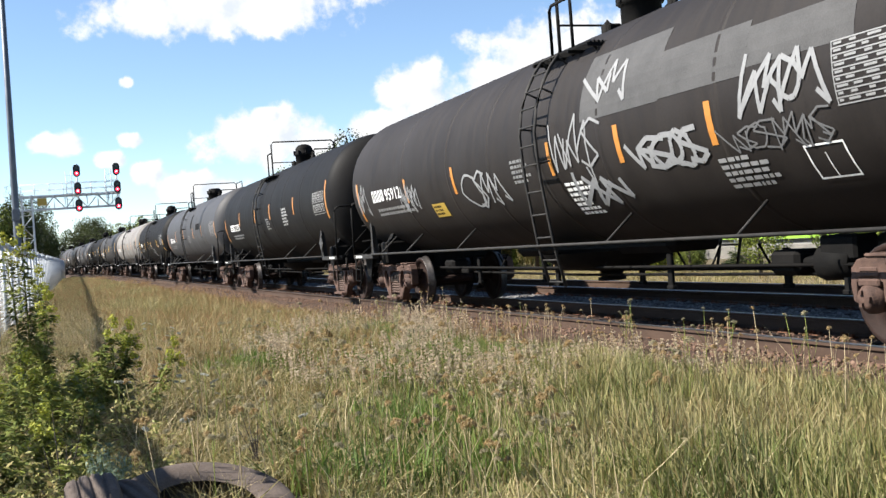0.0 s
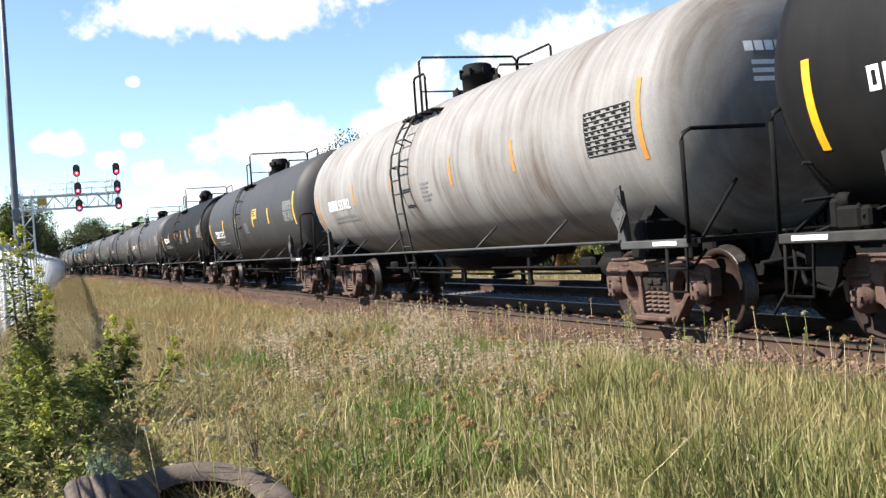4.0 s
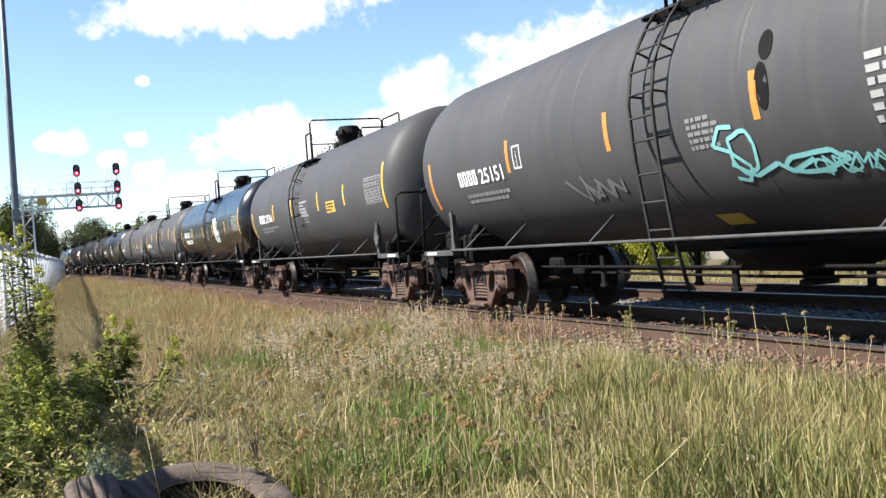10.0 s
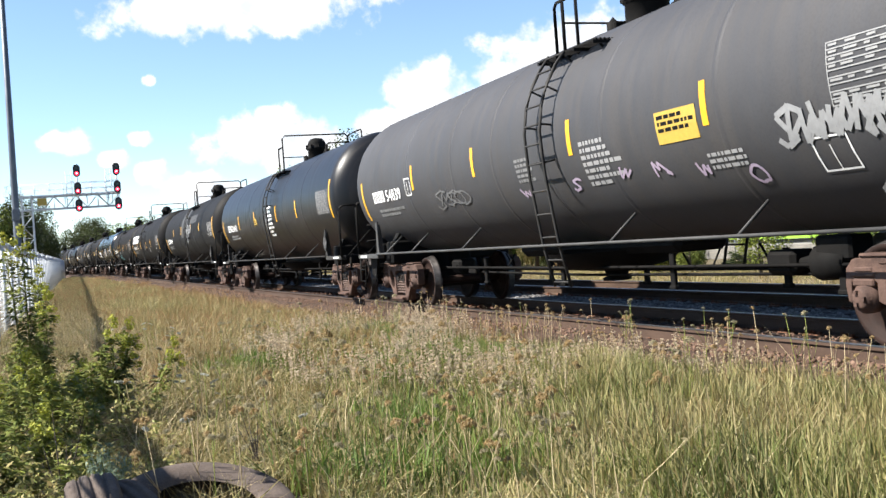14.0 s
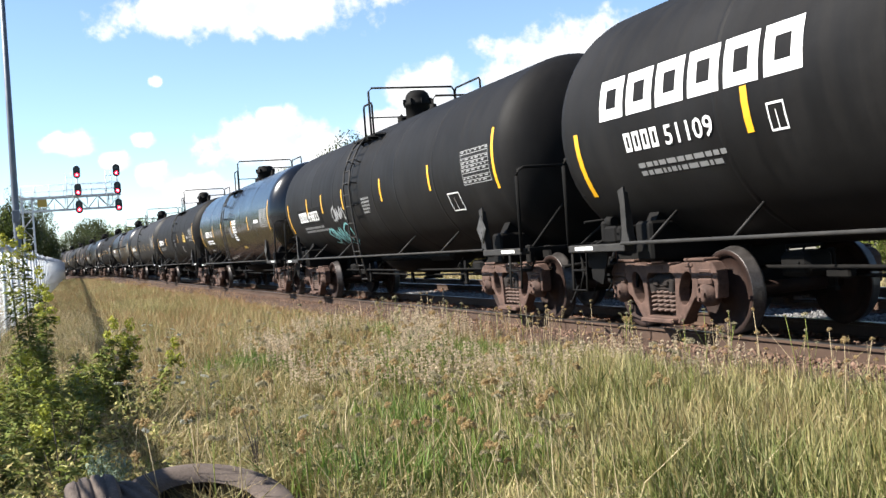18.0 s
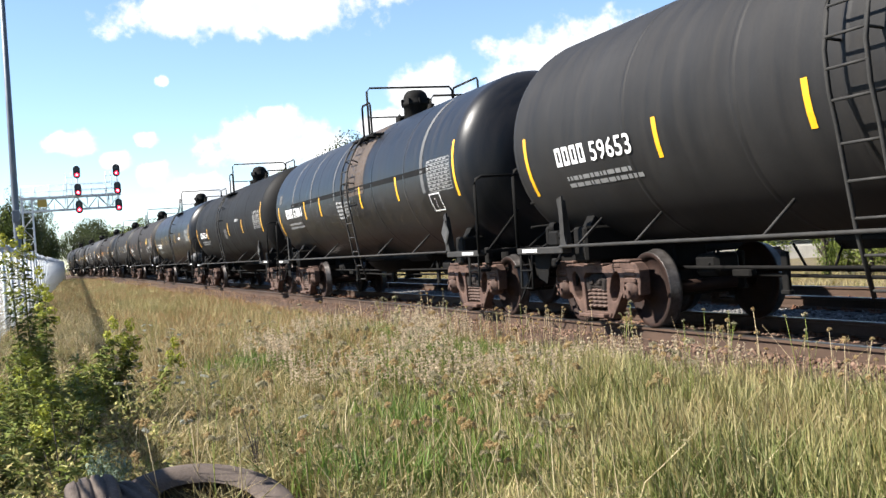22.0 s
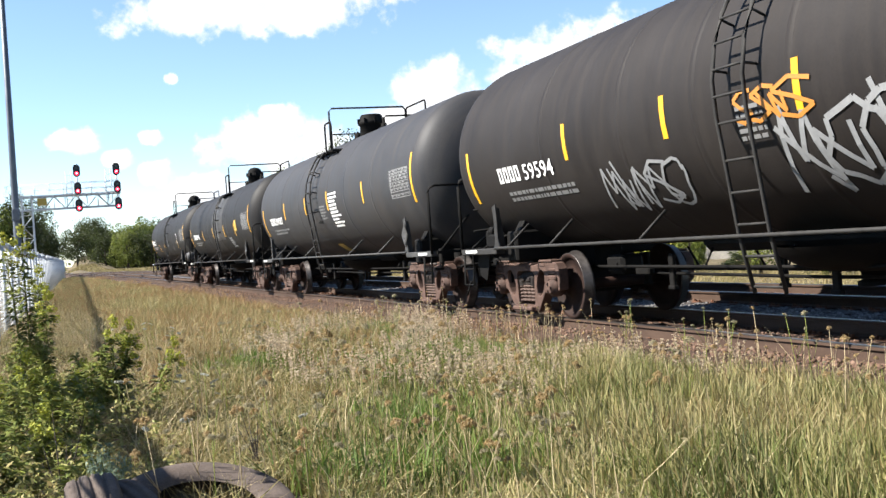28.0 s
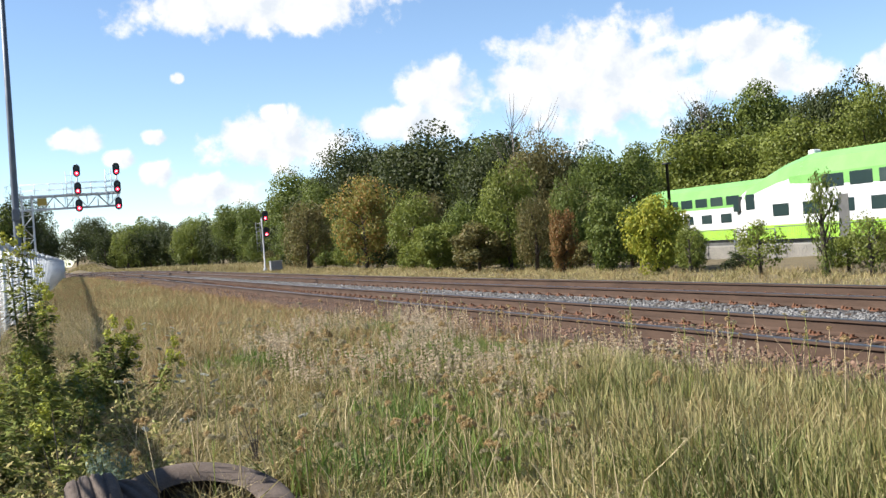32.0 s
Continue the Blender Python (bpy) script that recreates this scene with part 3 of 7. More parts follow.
def make_mast_signal():
    g = thing("signal_mast", "grey trackside mast with two red lamps and a ladder", "signal", at=pose(14.9, 81.5, -0.2))
    bm = bmesh.new()
    lathe(bm, [(0, 0.16), (0.3, 0.15), (0.32, 0.07), (4.2, 0.06)], (0, 0, 0), (0, 0, 1), 10)
    part("mast", bm, M["mast"], g)
    bm = bmesh.new()
    for x in (-0.45, -0.15):
        tube(bm, [(x, 0.1, 1.6), (x, 0.1, 3.9)], 0.02, 5)
    for k in range(8):
        tube(bm, [(-0.45, 0.1, 1.7 + 0.3 * k), (-0.15, 0.1, 1.7 + 0.3 * k)], 0.015, 4)
    part("ladder", bm, M["mast"], g)
    for z in (4.35, 3.1):
        bm = bmesh.new()
        box(bm, (0.12, 0.1, z - 0.1), (0.25, 0.06, 0.06))
        part("bracket", bm, M["mast"], g)
        s = Matrix.Scale(0.62, 4)
        signal_head(g, pose(0.28, -0.1, z) @ s)
    c = thing("relay_cabinet", "small grey metal relay cabinet beside the mast", "cabinet", at=pose(15.8, 81.8, -0.2))
    bm = bmesh.new()
    box(bm, (0, 0, 0.4), (0.9, 0.6, 0.8), bevel=0.02)
    part("body", bm, M["mast"], c)
    bm = bmesh.new()
    box(bm, (0, 0, 0.82), (1.0, 0.7, 0.05), bevel=0.01)
    part("lid", bm, M["mast"], c)


make_mast_signal()


# ---- tank cars ----
RAD, CZ = 1.44, 2.42       # tank radius, height of its axis
GAP = 2.74                 # between the end stripes of coupled cars
SPEED = 16.149
CACHE = {}


def cached(key, build, mats):
    if key not in CACHE:
        bm = bmesh.new()
        build(bm)
        CACHE[key] = mesh_of(key, bm, mats)
    return CACHE[key]


def wheelset_mesh(bm):
    for s in (-1, 1):
        x = s * 0.69
        # outer face is at larger |x|
        prof = [(-0.03, 0.0), (-0.03, 0.13), (0.05, 0.16), (0.02, 0.30), (0.0, 0.385), (-0.015, 0.395), (-0.015, 0.482), (0.01, 0.485), (0.025, 0.462),
                (0.122, 0.455), (0.128, 0.447), (0.128, 0.40), (0.085, 0.385), (0.075, 0.26), (0.12, 0.14), (0.15, 0.12), (0.15, 0.0)]
        mats = [0, 0, 0, 0, 0, 0, 1, 1, 1, 1, 0, 0, 0, 0, 0, 0]
        lathe(bm, prof, (x, 0, 0), (s, 0, 0), 28, mats, caps=False)
    tube(bm, [(-1.05, 0, 0), (1.05, 0, 0)], 0.075, 10)


def cut_plate(bm, loops, x0, x1, bevel=0.0):
    """A thick plate in the y-z plane: the first loop is its outline, the others are holes."""
    edges = []
    for lp in loops:
        vs = [bm.verts.new((x0, a, b)) for a, b in lp]
        edges += [bm.edges.new((vs[k - 1], vs[k])) for k in range(len(vs))]
    got = bmesh.ops.triangle_fill(bm, use_beauty=True, edges=edges)["geom"]
    faces = [g for g in got if isinstance(g, bmesh.types.BMFace)]
    ext = bmesh.ops.extrude_face_region(bm, geom=faces)["geom"]
    bmesh.ops.translate(bm, vec=(x1 - x0, 0, 0), verts=[g for g in ext if isinstance(g, bmesh.types.BMVert)])
    bmesh.ops.recalc_face_normals(bm, faces=bm.faces[:])
    if bevel:
        rim = [e for e in bm.edges if len(e.link_faces) == 2 and e.calc_face_angle() > 1.0 and abs(e.verts[0].co.x - x1) < 1e-5 and abs(e.verts[1].co.x - x1) < 1e-5]
        bmesh.ops.bevel(bm, geom=rim, offset=bevel, segments=2, affect="EDGES", profile=0.6)


def side_frame_mesh(bm):
    """Cast side frame, seen from outside: thick arched top, oval windows, spring seat, pedestal jaws."""
    half = [(0.0, 0.765), (0.30, 0.765), (0.52, 0.80), (0.86, 0.815), (1.02, 0.79), (1.10, 0.71), (1.115, 0.56), (1.09, 0.42), (1.045, 0.41), (1.04, 0.585), (0.99, 0.625), (0.79, 0.625), (0.74, 0.585),
            (0.735, 0.43), (0.66, 0.40), (0.52, 0.25), (0.40, 0.115), (0.34, 0.10), (0.0, 0.10)]
    out = half + [(-a, b) for a, b in reversed(half[1:-1])]
    holes = [[(s * 0.50 + 0.125 * math.cos(q) + s * 0.05 * math.sin(q), 0.51 + 0.185 * math.sin(q)) for q in np.linspace(0, math.tau, 15)[:-1]] for s in (-1, 1)]
    holes.append([(-0.27, 0.19), (0.27, 0.19), (0.285, 0.44), (0.30, 0.62), (0.24, 0.675), (-0.24, 0.675), (-0.30, 0.62), (-0.285, 0.44)])
    cut_plate(bm, [out] + holes, -0.06, 0.075, 0.016)
    # flanges round the casting give it its depth
    for s in (-1, 1):
        box(bm, (-0.01, s * 0.36, 0.155), (0.20, 0.10, 0.05), Matrix.Rotation(s * 0.9, 3, "X"), bevel=0.012)
        box(bm, (0.0, s * 0.72, 0.82), (0.19, 0.40, 0.035), bevel=0.012)
        box(bm, (0.06, s * 0.89, 0.70), (0.05, 0.22, 0.045), bevel=0.012)
        box(bm, (0.06, s * 0.89, 0.655), (0.07, 0.26, 0.035), bevel=0.01)
    box(bm, (0.0, 0, 0.145), (0.34, 0.66, 0.06), bevel=0.015)
    box(bm, (0.0, 0, 0.78), (0.18, 0.5, 0.03), bevel=0.01)
    for y in (-0.62, 0.0, 0.60):
        box(bm, (0.08, y, 0.735 + 0.03 * (abs(y) > 0.1)), (0.012, 0.15, 0.035), bevel=0.004)


def bolster_end_mesh(bm):
    """The bolster's end showing in the side frame's middle opening, with its wedges."""
    box(bm, (-0.02, 0, 0.57), (0.16, 0.40, 0.15), bevel=0.03)
    for y in (-0.2, 0.2):
        box(bm, (0.02, y, 0.53), (0.10, 0.10, 0.17), Matrix.Rotation(0.2 if y < 0 else -0.2, 3, "X"), bevel=0.015)
    for y in (-0.1, 0.1):
        box(bm, (0.07, y, 0.56), (0.03, 0.10, 0.06), bevel=0.01)


def spring_mesh(bm):
    pts = [(math.cos(a) * 0.062, math.sin(a) * 0.062, 0.23 + 0.25 * k / 44) for k, a in enumerate(np.linspace(0, 5 * math.tau, 45))]
    tube(bm, pts, 0.017, 5)


def bearing_mesh(bm):
    lathe(bm, [(0, 0.13), (0.05, 0.135), (0.12, 0.135), (0.14, 0.10), (0.17, 0.095), (0.18, 0.06), (0.18, 0.0)], (-0.02, 0, 0), (1, 0, 0), 14)
    box(bm, (0.03, 0, 0.13), (0.17, 0.25, 0.07), bevel=0.015)
    for k in range(3):
        a = k * math.tau / 3
        box(bm, (0.165, 0.06 * math.cos(a), 0.06 * math.sin(a)), (0.03, 0.035, 0.035))


def bolster_mesh(bm):
    box(bm, (0, 0, 0.56), (2.1, 0.40, 0.20), bevel=0.03)
    lathe(bm, [(0.66, 0.24), (0.78, 0.2)], (0, 0, 0), (0, 0, 1), 14)
    for y in (-0.55, 0.55):
        box(bm, (0, y, 0.38), (1.5, 0.09, 0.12), bevel=0.02)
        tube(bm, [(-0.55, y, 0.38), (0, y * 0.5, 0.42), (0.55, y, 0.38)], 0.03, 5)
    for y in (-0.43, 0.43):
        for x in (-0.69, 0.69):
            box(bm, (x * 0.98, y * 1.02, 0.42), (0.11, 0.06, 0.32), bevel=0.01)


def make_truck(car, y, flip):
    t = part("truck", cached("bolster", bolster_mesh, M["truck_dark"]), None, car, "rust-brown cast steel four-wheel truck", at=pose(0, y, 0, 0, 0, 180 if flip else 0))
    for s in (-1, 1):
        part("side_frame", cached("side_frame", side_frame_mesh, M["truck"]), None, t, at=pose(s * 1.0, 0, 0, 0, 0, 0 if s > 0 else 180))
        part("bolster_end", cached("bolster_end", bolster_end_mesh, M["truck_dark"]), None, t, at=pose(s * 1.0, 0, 0, 0, 0, 0 if s > 0 else 180))
        for yy in (-0.19, -0.065, 0.065, 0.19):
            part("spring", cached("spring", spring_mesh, M["spring"]), None, t, at=pose(s * 1.0, yy, 0))
        for yy in (-0.889, 0.889):
            part("bearing", cached("bearing", bearing_mesh, M["truck"]), None, t, at=pose(s * 0.98, yy, 0.457, 0, 0, 0 if s > 0 else 180))
    for yy in (-0.889, 0.889):
        w = part("wheelset", cached("wheelset", wheelset_mesh, [M["wheel"], M["tread"]]), None, t)
        w.matrix_parent_inverse = pose(0, yy, 0.457)
        WHEELS.append(w)
    return t


WHEELS = []


def skin(u, v, off=0.004, rad=RAD):
    """Place on the near side of the tank: u along to the right, v up round the skin from its mid-height."""
    a = v / rad
    return (-(rad + off) * math.cos(a), u, CZ + (rad + off) * math.sin(a))


class Livery:
    """Markings on the near side of one car's tank; u runs from the end stripe at the far end."""

    def __init__(self, car, half, rad=RAD):
        self.car, self.half, self.rad = car, half, rad

    def at(self, u, v, off=0.004):
        x, uu, z = skin(u, v, off, self.rad)
        return (x, self.half - uu, z)

    def quad(self, bm, u0, u1, v0, v1, off=0.004, mat=0):
        n = max(1, int(abs(v1 - v0) / 0.12))
        k = max(1, int(abs(u1 - u0) / 1.5))
        for i in range(n):
            for j in range(k):
                a, b = v0 + (v1 - v0) * i / n, v0 + (v1 - v0) * (i + 1) / n
                c, d = u0 + (u1 - u0) * j / k, u0 + (u1 - u0) * (j + 1) / k
                f = bm.faces.new([bm.verts.new(self.at(p, q, off)) for p, q in ((c, a), (d, a), (d, b), (c, b))])
                f.material_index, f.smooth = mat, True

    def strip(self, name, u, v0, v1, w, mat, off=0.005, label=""):
        bm = bmesh.new()
        self.quad(bm, u - w / 2, u + w / 2, v0, v1, off)
        return part(name, bm, mat, self.car, label)

    def bars(self, name, rows, mat, off=0.006, label=""):
        """Unreadable lettering as bars: rows of (u, v, length, height)."""
        bm = bmesh.new()
        for u, v, ln, h in rows:
            self.quad(bm, u, u + ln, v, v + h, off)
        return tagged(part(name, bm, mat, self.car, label), kind="stuff")

    def small_print(self, u, v, lines, length, h, seed, mat, name="stencilling", gap=1.7):
        rng = random.Random(seed)
        rows = []
        for i in range(lines):
            x, end = 0.0, length * rng.uniform(0.55, 1.0)
            while x < end:
                w = h * rng.uniform(0.8, 3.2)
                rows.append((u + x, v - i * h * gap, min(w, end - x + h), h))
                x += w + h * 0.55
        return self.bars(name, rows, mat)

    def number(self, text, u, v, h, mat, name="car_number"):
        me = glyphs(text)
        if me is None:
            return None
        me = me.copy()
        for vert in me.vertices:
            p = vert.co * h
            vert.co = self.at(u + p.x * 1.22, v + p.y, 0.014)
        me.materials.clear()
        me.materials.append(mat)
        return part(name, me, None, self.car, "white stencilled number")

    def scribble(self, u, v, w, h, mat, seed, width=0.03, strokes=5, label="spray-painted scrawl"):
        """Looping sprayed strokes."""
        rng = random.Random(seed)
        bm = bmesh.new()
        for s in range(strokes):
            cx = u + w * (s + 0.5) / strokes
            hw, hh = w / strokes * rng.uniform(0.8, 1.5), h / 2 * rng.uniform(0.7, 1.1)
            cx += rng.uniform(-0.15, 0.15) * w / strokes
            tilt = rng.uniform(-0.5, 0.5)
            form = rng.choice(("zig", "loop", "bow", "spike"))
            q = lambda: rng.uniform(-0.15, 0.15)
            if form == "zig":
                key = [(-0.8 + q(), 0.9 + q()), (-0.3 + q(), -0.9 + q()), (0.1 + q(), 0.5 + q()), (0.5 + q(), -0.8 + q()), (1.0 + q(), 0.9 + q())]
            elif form == "loop":
                key = [(math.cos(a) * (0.8 + q()), math.sin(a) * (0.9 + q())) for a in np.linspace(0.6, 7.2, 15)]
            elif form == "bow":
                key = [(0.8, 0.8 + q()), (0.0, 1.0), (-0.7 + q(), 0.5), (0.0, 0.0 + q()), (0.7, -0.5 + q()), (0.0, -1.0), (-0.9, -0.6 + q())]
            else:
                key = [(-0.9, -0.9 + q()), (-0.2 + q(), 1.0), (0.0, -0.2), (0.5 + q(), 0.8), (0.9, -1.1 + q()), (0.3, -0.4)]
            pts = []
            for (a, b), (c, d) in zip(key, key[1:]):
                pts += [(cx + hw * (a + (c - a) * f + tilt * (b + (d - b) * f)), v + hh * (b + (d - b) * f - 0.4 * tilt * (a + (c - a) * f))) for f in (0.0, 0.34, 0.67)]
            last = None
            for (a, b), (c, d) in zip(pts, pts[1:]):
                dx, dy = c - a, d - b
                ln = math.hypot(dx, dy) or 1
                ox, oy = -dy / ln * width / 2, dx / ln * width / 2
                q = [bm.verts.new(self.at(p, r, 0.009 + 0.0006 * s)) for p, r in ((a - ox, b - oy), (c - ox, d - oy), (c + ox, d + oy), (a + ox, b + oy))]
                bm.faces.new(q)
        return tagged(part("graffiti", bm, mat, self.car, label), kind="stuff")

    def panel(self, u, v, w, h, seed, frame=True, mat=None):
        """Ruled data table of unreadable rows."""
        mat = mat or M["grey_text"]
        rng = random.Random(seed)
        rows = []
        n = 9
        for i in range(n + 1):
            rows.append((u, v + h * i / n, w, 0.012))
        for i in range(n):
            if rng.random() < 0.12:
                continue
            x = 0.03
            while x < w - 0.08:
                ln = rng.uniform(0.04, 0.15)
                rows.append((u + x, v + h * i / n + 0.03, min(ln, w - x), h / n * 0.36))
                x += ln + rng.uniform(0.05, 0.14)
        rows += [(u, v, 0.012, h), (u + w, v, 0.012, h)]
        return self.bars("data_panel", rows, mat, label="ruled panel of test dates")


TEXT = {}


def glyphs(text):
    """Letters one unit high as a flat mesh."""
    if text not in TEXT:
        cu = bpy.data.curves.new("letters", "FONT")
        cu.body, cu.size, cu.resolution_u = text, 1.4, 2
        cu.offset = 0.014
        ob = bpy.data.objects.new("letters", cu)
        scene.collection.objects.link(ob)
        dg = bpy.context.evaluated_depsgraph_get()
        TEXT[text] = bpy.data.meshes.new_from_object(ob.evaluated_get(dg))
        bpy.data.objects.remove(ob)
    return TEXT[text]


def end_gear_mesh(bm):
    """Draft sill and coupler beyond the tank's end, for the +y end."""
    box(bm, (0, 0.0, 0.86), (0.5, 2.4, 0.36), bevel=0.03)
    box(bm, (0, 1.22, 0.86), (0.75, 0.10, 0.42), bevel=0.02)
    box(bm, (0, 1.40, 0.87), (0.16, 0.4, 0.16), mat=1, bevel=0.02)
    box(bm, (0.03, 1.62, 0.87), (0.30, 0.24, 0.28), mat=1, bevel=0.05)
    box(bm, (-0.12, 1.72, 0.87), (0.1, 0.16, 0.26), mat=1, bevel=0.04)
    tube(bm, [(0.25, 1.25, 0.75), (0.3, 1.45, 0.5), (0.2, 1.7, 0.42), (0.1, 1.85, 0.5)], 0.028, 6)
    tube(bm, [(-0.2, 1.25, 0.8), (-0.9, 1.25, 0.80), (-1.35, 1.22, 0.78)], 0.025, 6)


def handbrake_mesh(bm):
    lathe(bm, [(0, 0.0), (0.02, 0.26), (0.05, 0.28), (0.05, 0.24), (0.03, 0.0)], (0, 0, 0), (0, 1, 0), 18)
    box(bm, (0, -0.12, -0.02), (0.22, 0.2, 0.34), bevel=0.03)


def rigging_mesh(bm):
    """Levers, rods, brackets and hoses at a car's end."""
    rr = random.Random(5)
    for k in range(7):
        x = -1.2 + 0.38 * k
        z = rr.uniform(0.62, 0.8)
        tube(bm, [(x, 0.1, z), (x + rr.uniform(-0.1, 0.1), 0.45, z + rr.uniform(-0.1, 0.1)), (x + rr.uniform(-0.15, 0.15), 0.75, z + 0.12)], 0.018, 5)
        box(bm, (x, rr.uniform(0.0, 0.5), z + 0.15), (0.08, 0.14, 0.26), bevel=0.015)
    tube(bm, [(-1.25, 0.3, 0.72), (1.25, 0.3, 0.72)], 0.025, 5)
    tube(bm, [(-1.2, -0.3, 1.15), (-0.9, 0.1, 1.25), (-0.55, 0.35, 1.15), (-0.5, 0.4, 0.8)], 0.02, 5)
    tube(bm, [(-0.9, -0.4, 1.3), (-0.7, 0.1, 1.42), (-0.4, 0.3, 1.3)], 0.016, 5)
    box(bm, (-0.7, 0.15, 0.98), (0.35, 0.3, 0.22), bevel=0.03)
    box(bm, (-0.95, 0.32, 1.2), (0.16, 0.12, 0.34), bevel=0.03)
    box(bm, (0.6, 0.1, 0.95), (0.3, 0.25, 0.2), bevel=0.03)
    for x in (-0.35, 0.3):
        plate(bm, [(0.0, 0.7), (0.5, 0.7), (0.42, 0.45), (0.1, 0.4)], "x", x - 0.015, x + 0.015)
    plate(bm, [(-0.5, 1.0), (0.1, 1.0), (-0.12, 0.5), (-0.3, 0.42)], "x", -1.02, -0.99)
    plate(bm, [(-0.15, 0.98), (0.35, 0.98), (0.30, 0.62), (0.05, 0.55)], "x", -1.26, -1.24)
    for k in range(5):
        x = -1.3 + 0.2 * k
        tube(bm, [(x, 0.5 - 0.12 * k, 1.0), (x + 0.05, 0.55 - 0.1 * k, 0.7), (x - 0.04, 0.5, 0.45)], 0.017, 5)
    box(bm, (-0.2, 0.2, 1.45), (1.3, 0.10, 0.16), bevel=0.02)
    for x in (-0.8, 0.45):
        tube(bm, [(x, 0.2, 1.05), (x, 0.24, 1.9)], 0.03, 5)
    tube(bm, [(-1.3, 0.3, 1.65), (-0.3, 0.2, 1.6), (0.9, 0.25, 1.7)], 0.018, 5)
    tube(bm, [(-1.32, 0.3, 1.32), (-0.5, 0.3, 1.36), (0.4, 0.2, 1.3)], 0.018, 5)
    for k in range(18):
        x, y, z = rr.uniform(-1.35, -0.3), rr.uniform(-0.1, 0.7), rr.uniform(0.5, 1.5)
        d = [(rr.uniform(-0.25, 0.25), rr.uniform(-0.3, 0.3), rr.uniform(-0.3, 0.3)) for i in range(2)]
        tube(bm, [(x, y, z), (x + d[0][0], y + d[0][1], z + d[0][2]), (x + d[0][0] + d[1][0], y + d[0][1] + d[1][1], z + d[0][2])], rr.choice((0.012, 0.016, 0.022)), 5)
        if k % 3 == 0:
            box(bm, (x, y, z), (0.10, rr.uniform(0.1, 0.2), rr.uniform(0.1, 0.2)), bevel=0.02)


def valve_mesh(bm):
    box(bm, (0, 0, 0.10), (0.22, 0.36, 0.22), bevel=0.03)
    box(bm, (0, 0.22, 0.14), (0.2, 0.14, 0.28), bevel=0.03)
    box(bm, (0, -0.24, 0.10), (0.18, 0.16, 0.2), bevel=0.03)
    lathe(bm, [(-0.08, 0.07), (0.1, 0.08)], (0.0, 0.1, 0.26), (0, 1, 0), 10)
    tube(bm, [(0, 0.3, 0.05), (-0.05, 0.5, 0.0), (-0.1, 0.55, -0.2)], 0.02, 5)
    tube(bm, [(0, -0.3, 0.15), (0.1, -0.45, 0.2), (0.1, -0.5, -0.2)], 0.02, 5)


def bracket_mesh(bm):
    """Upright gusset that carries the tank's end on the platform."""
    plate(bm, [(-0.11, 0.0), (0.09, 0.0), (0.055, 0.16), (0.055, 0.46), (0.09, 0.62), (-0.04, 0.66), (-0.055, 0.46), (-0.055, 0.16)], "x", -0.012, 0.012)
    plate(bm, [(0.0, 0.0), (0.12, 0.0), (0.10, 0.25), (0.06, 0.60), (0.0, 0.60)], "y", -0.012, 0.012)


def placard_mesh(bm):
    plate(bm, [(0, -0.21), (0.17, 0), (0, 0.21), (-0.17, 0)], "x", -0.012, 0.0, 0)
    plate(bm, [(0, -0.17), (0.13, 0), (0, 0.17), (-0.13, 0)], "x", -0.018, -0.012, 1)
    for y, z, w in ((0, 0.05, 0.09), (0, -0.05, 0.05)):
        box(bm, (-0.02, y, z), (0.006, w, 0.02), mat=0)


def tank_mesh(bm, half, seams, rad):
    prof = []
    for k in range(13):
        a = k / 12 * math.pi / 2
        prof.append((0.70 * math.cos(a), rad * math.sin(a)))
    body = [(half + 0.27, rad), (half - 0.1, rad)]
    for s in sorted(seams, reverse=True):
        body += [(s + 0.16, rad), (s + 0.06, rad), (s + 0.035, rad), (s + 0.025, rad + 0.004), (s - 0.025, rad + 0.004), (s - 0.035, rad), (s - 0.06, rad), (s - 0.16, rad)]
    body += [(-half + 0.1, rad), (-half - 0.05, rad)]
    full = [(half + 0.28 + t, r) for t, r in prof] + body + [(-half - 0.06 - t, r) for t, r in reversed(prof)]
    lathe(bm, full, (0, 0, CZ), (0, 1, 0), 56, caps=False)


def rung_mesh(bm):
    tube(bm, [(0, 0.23, 0), (0, -0.23, 0)], 0.014, 5)


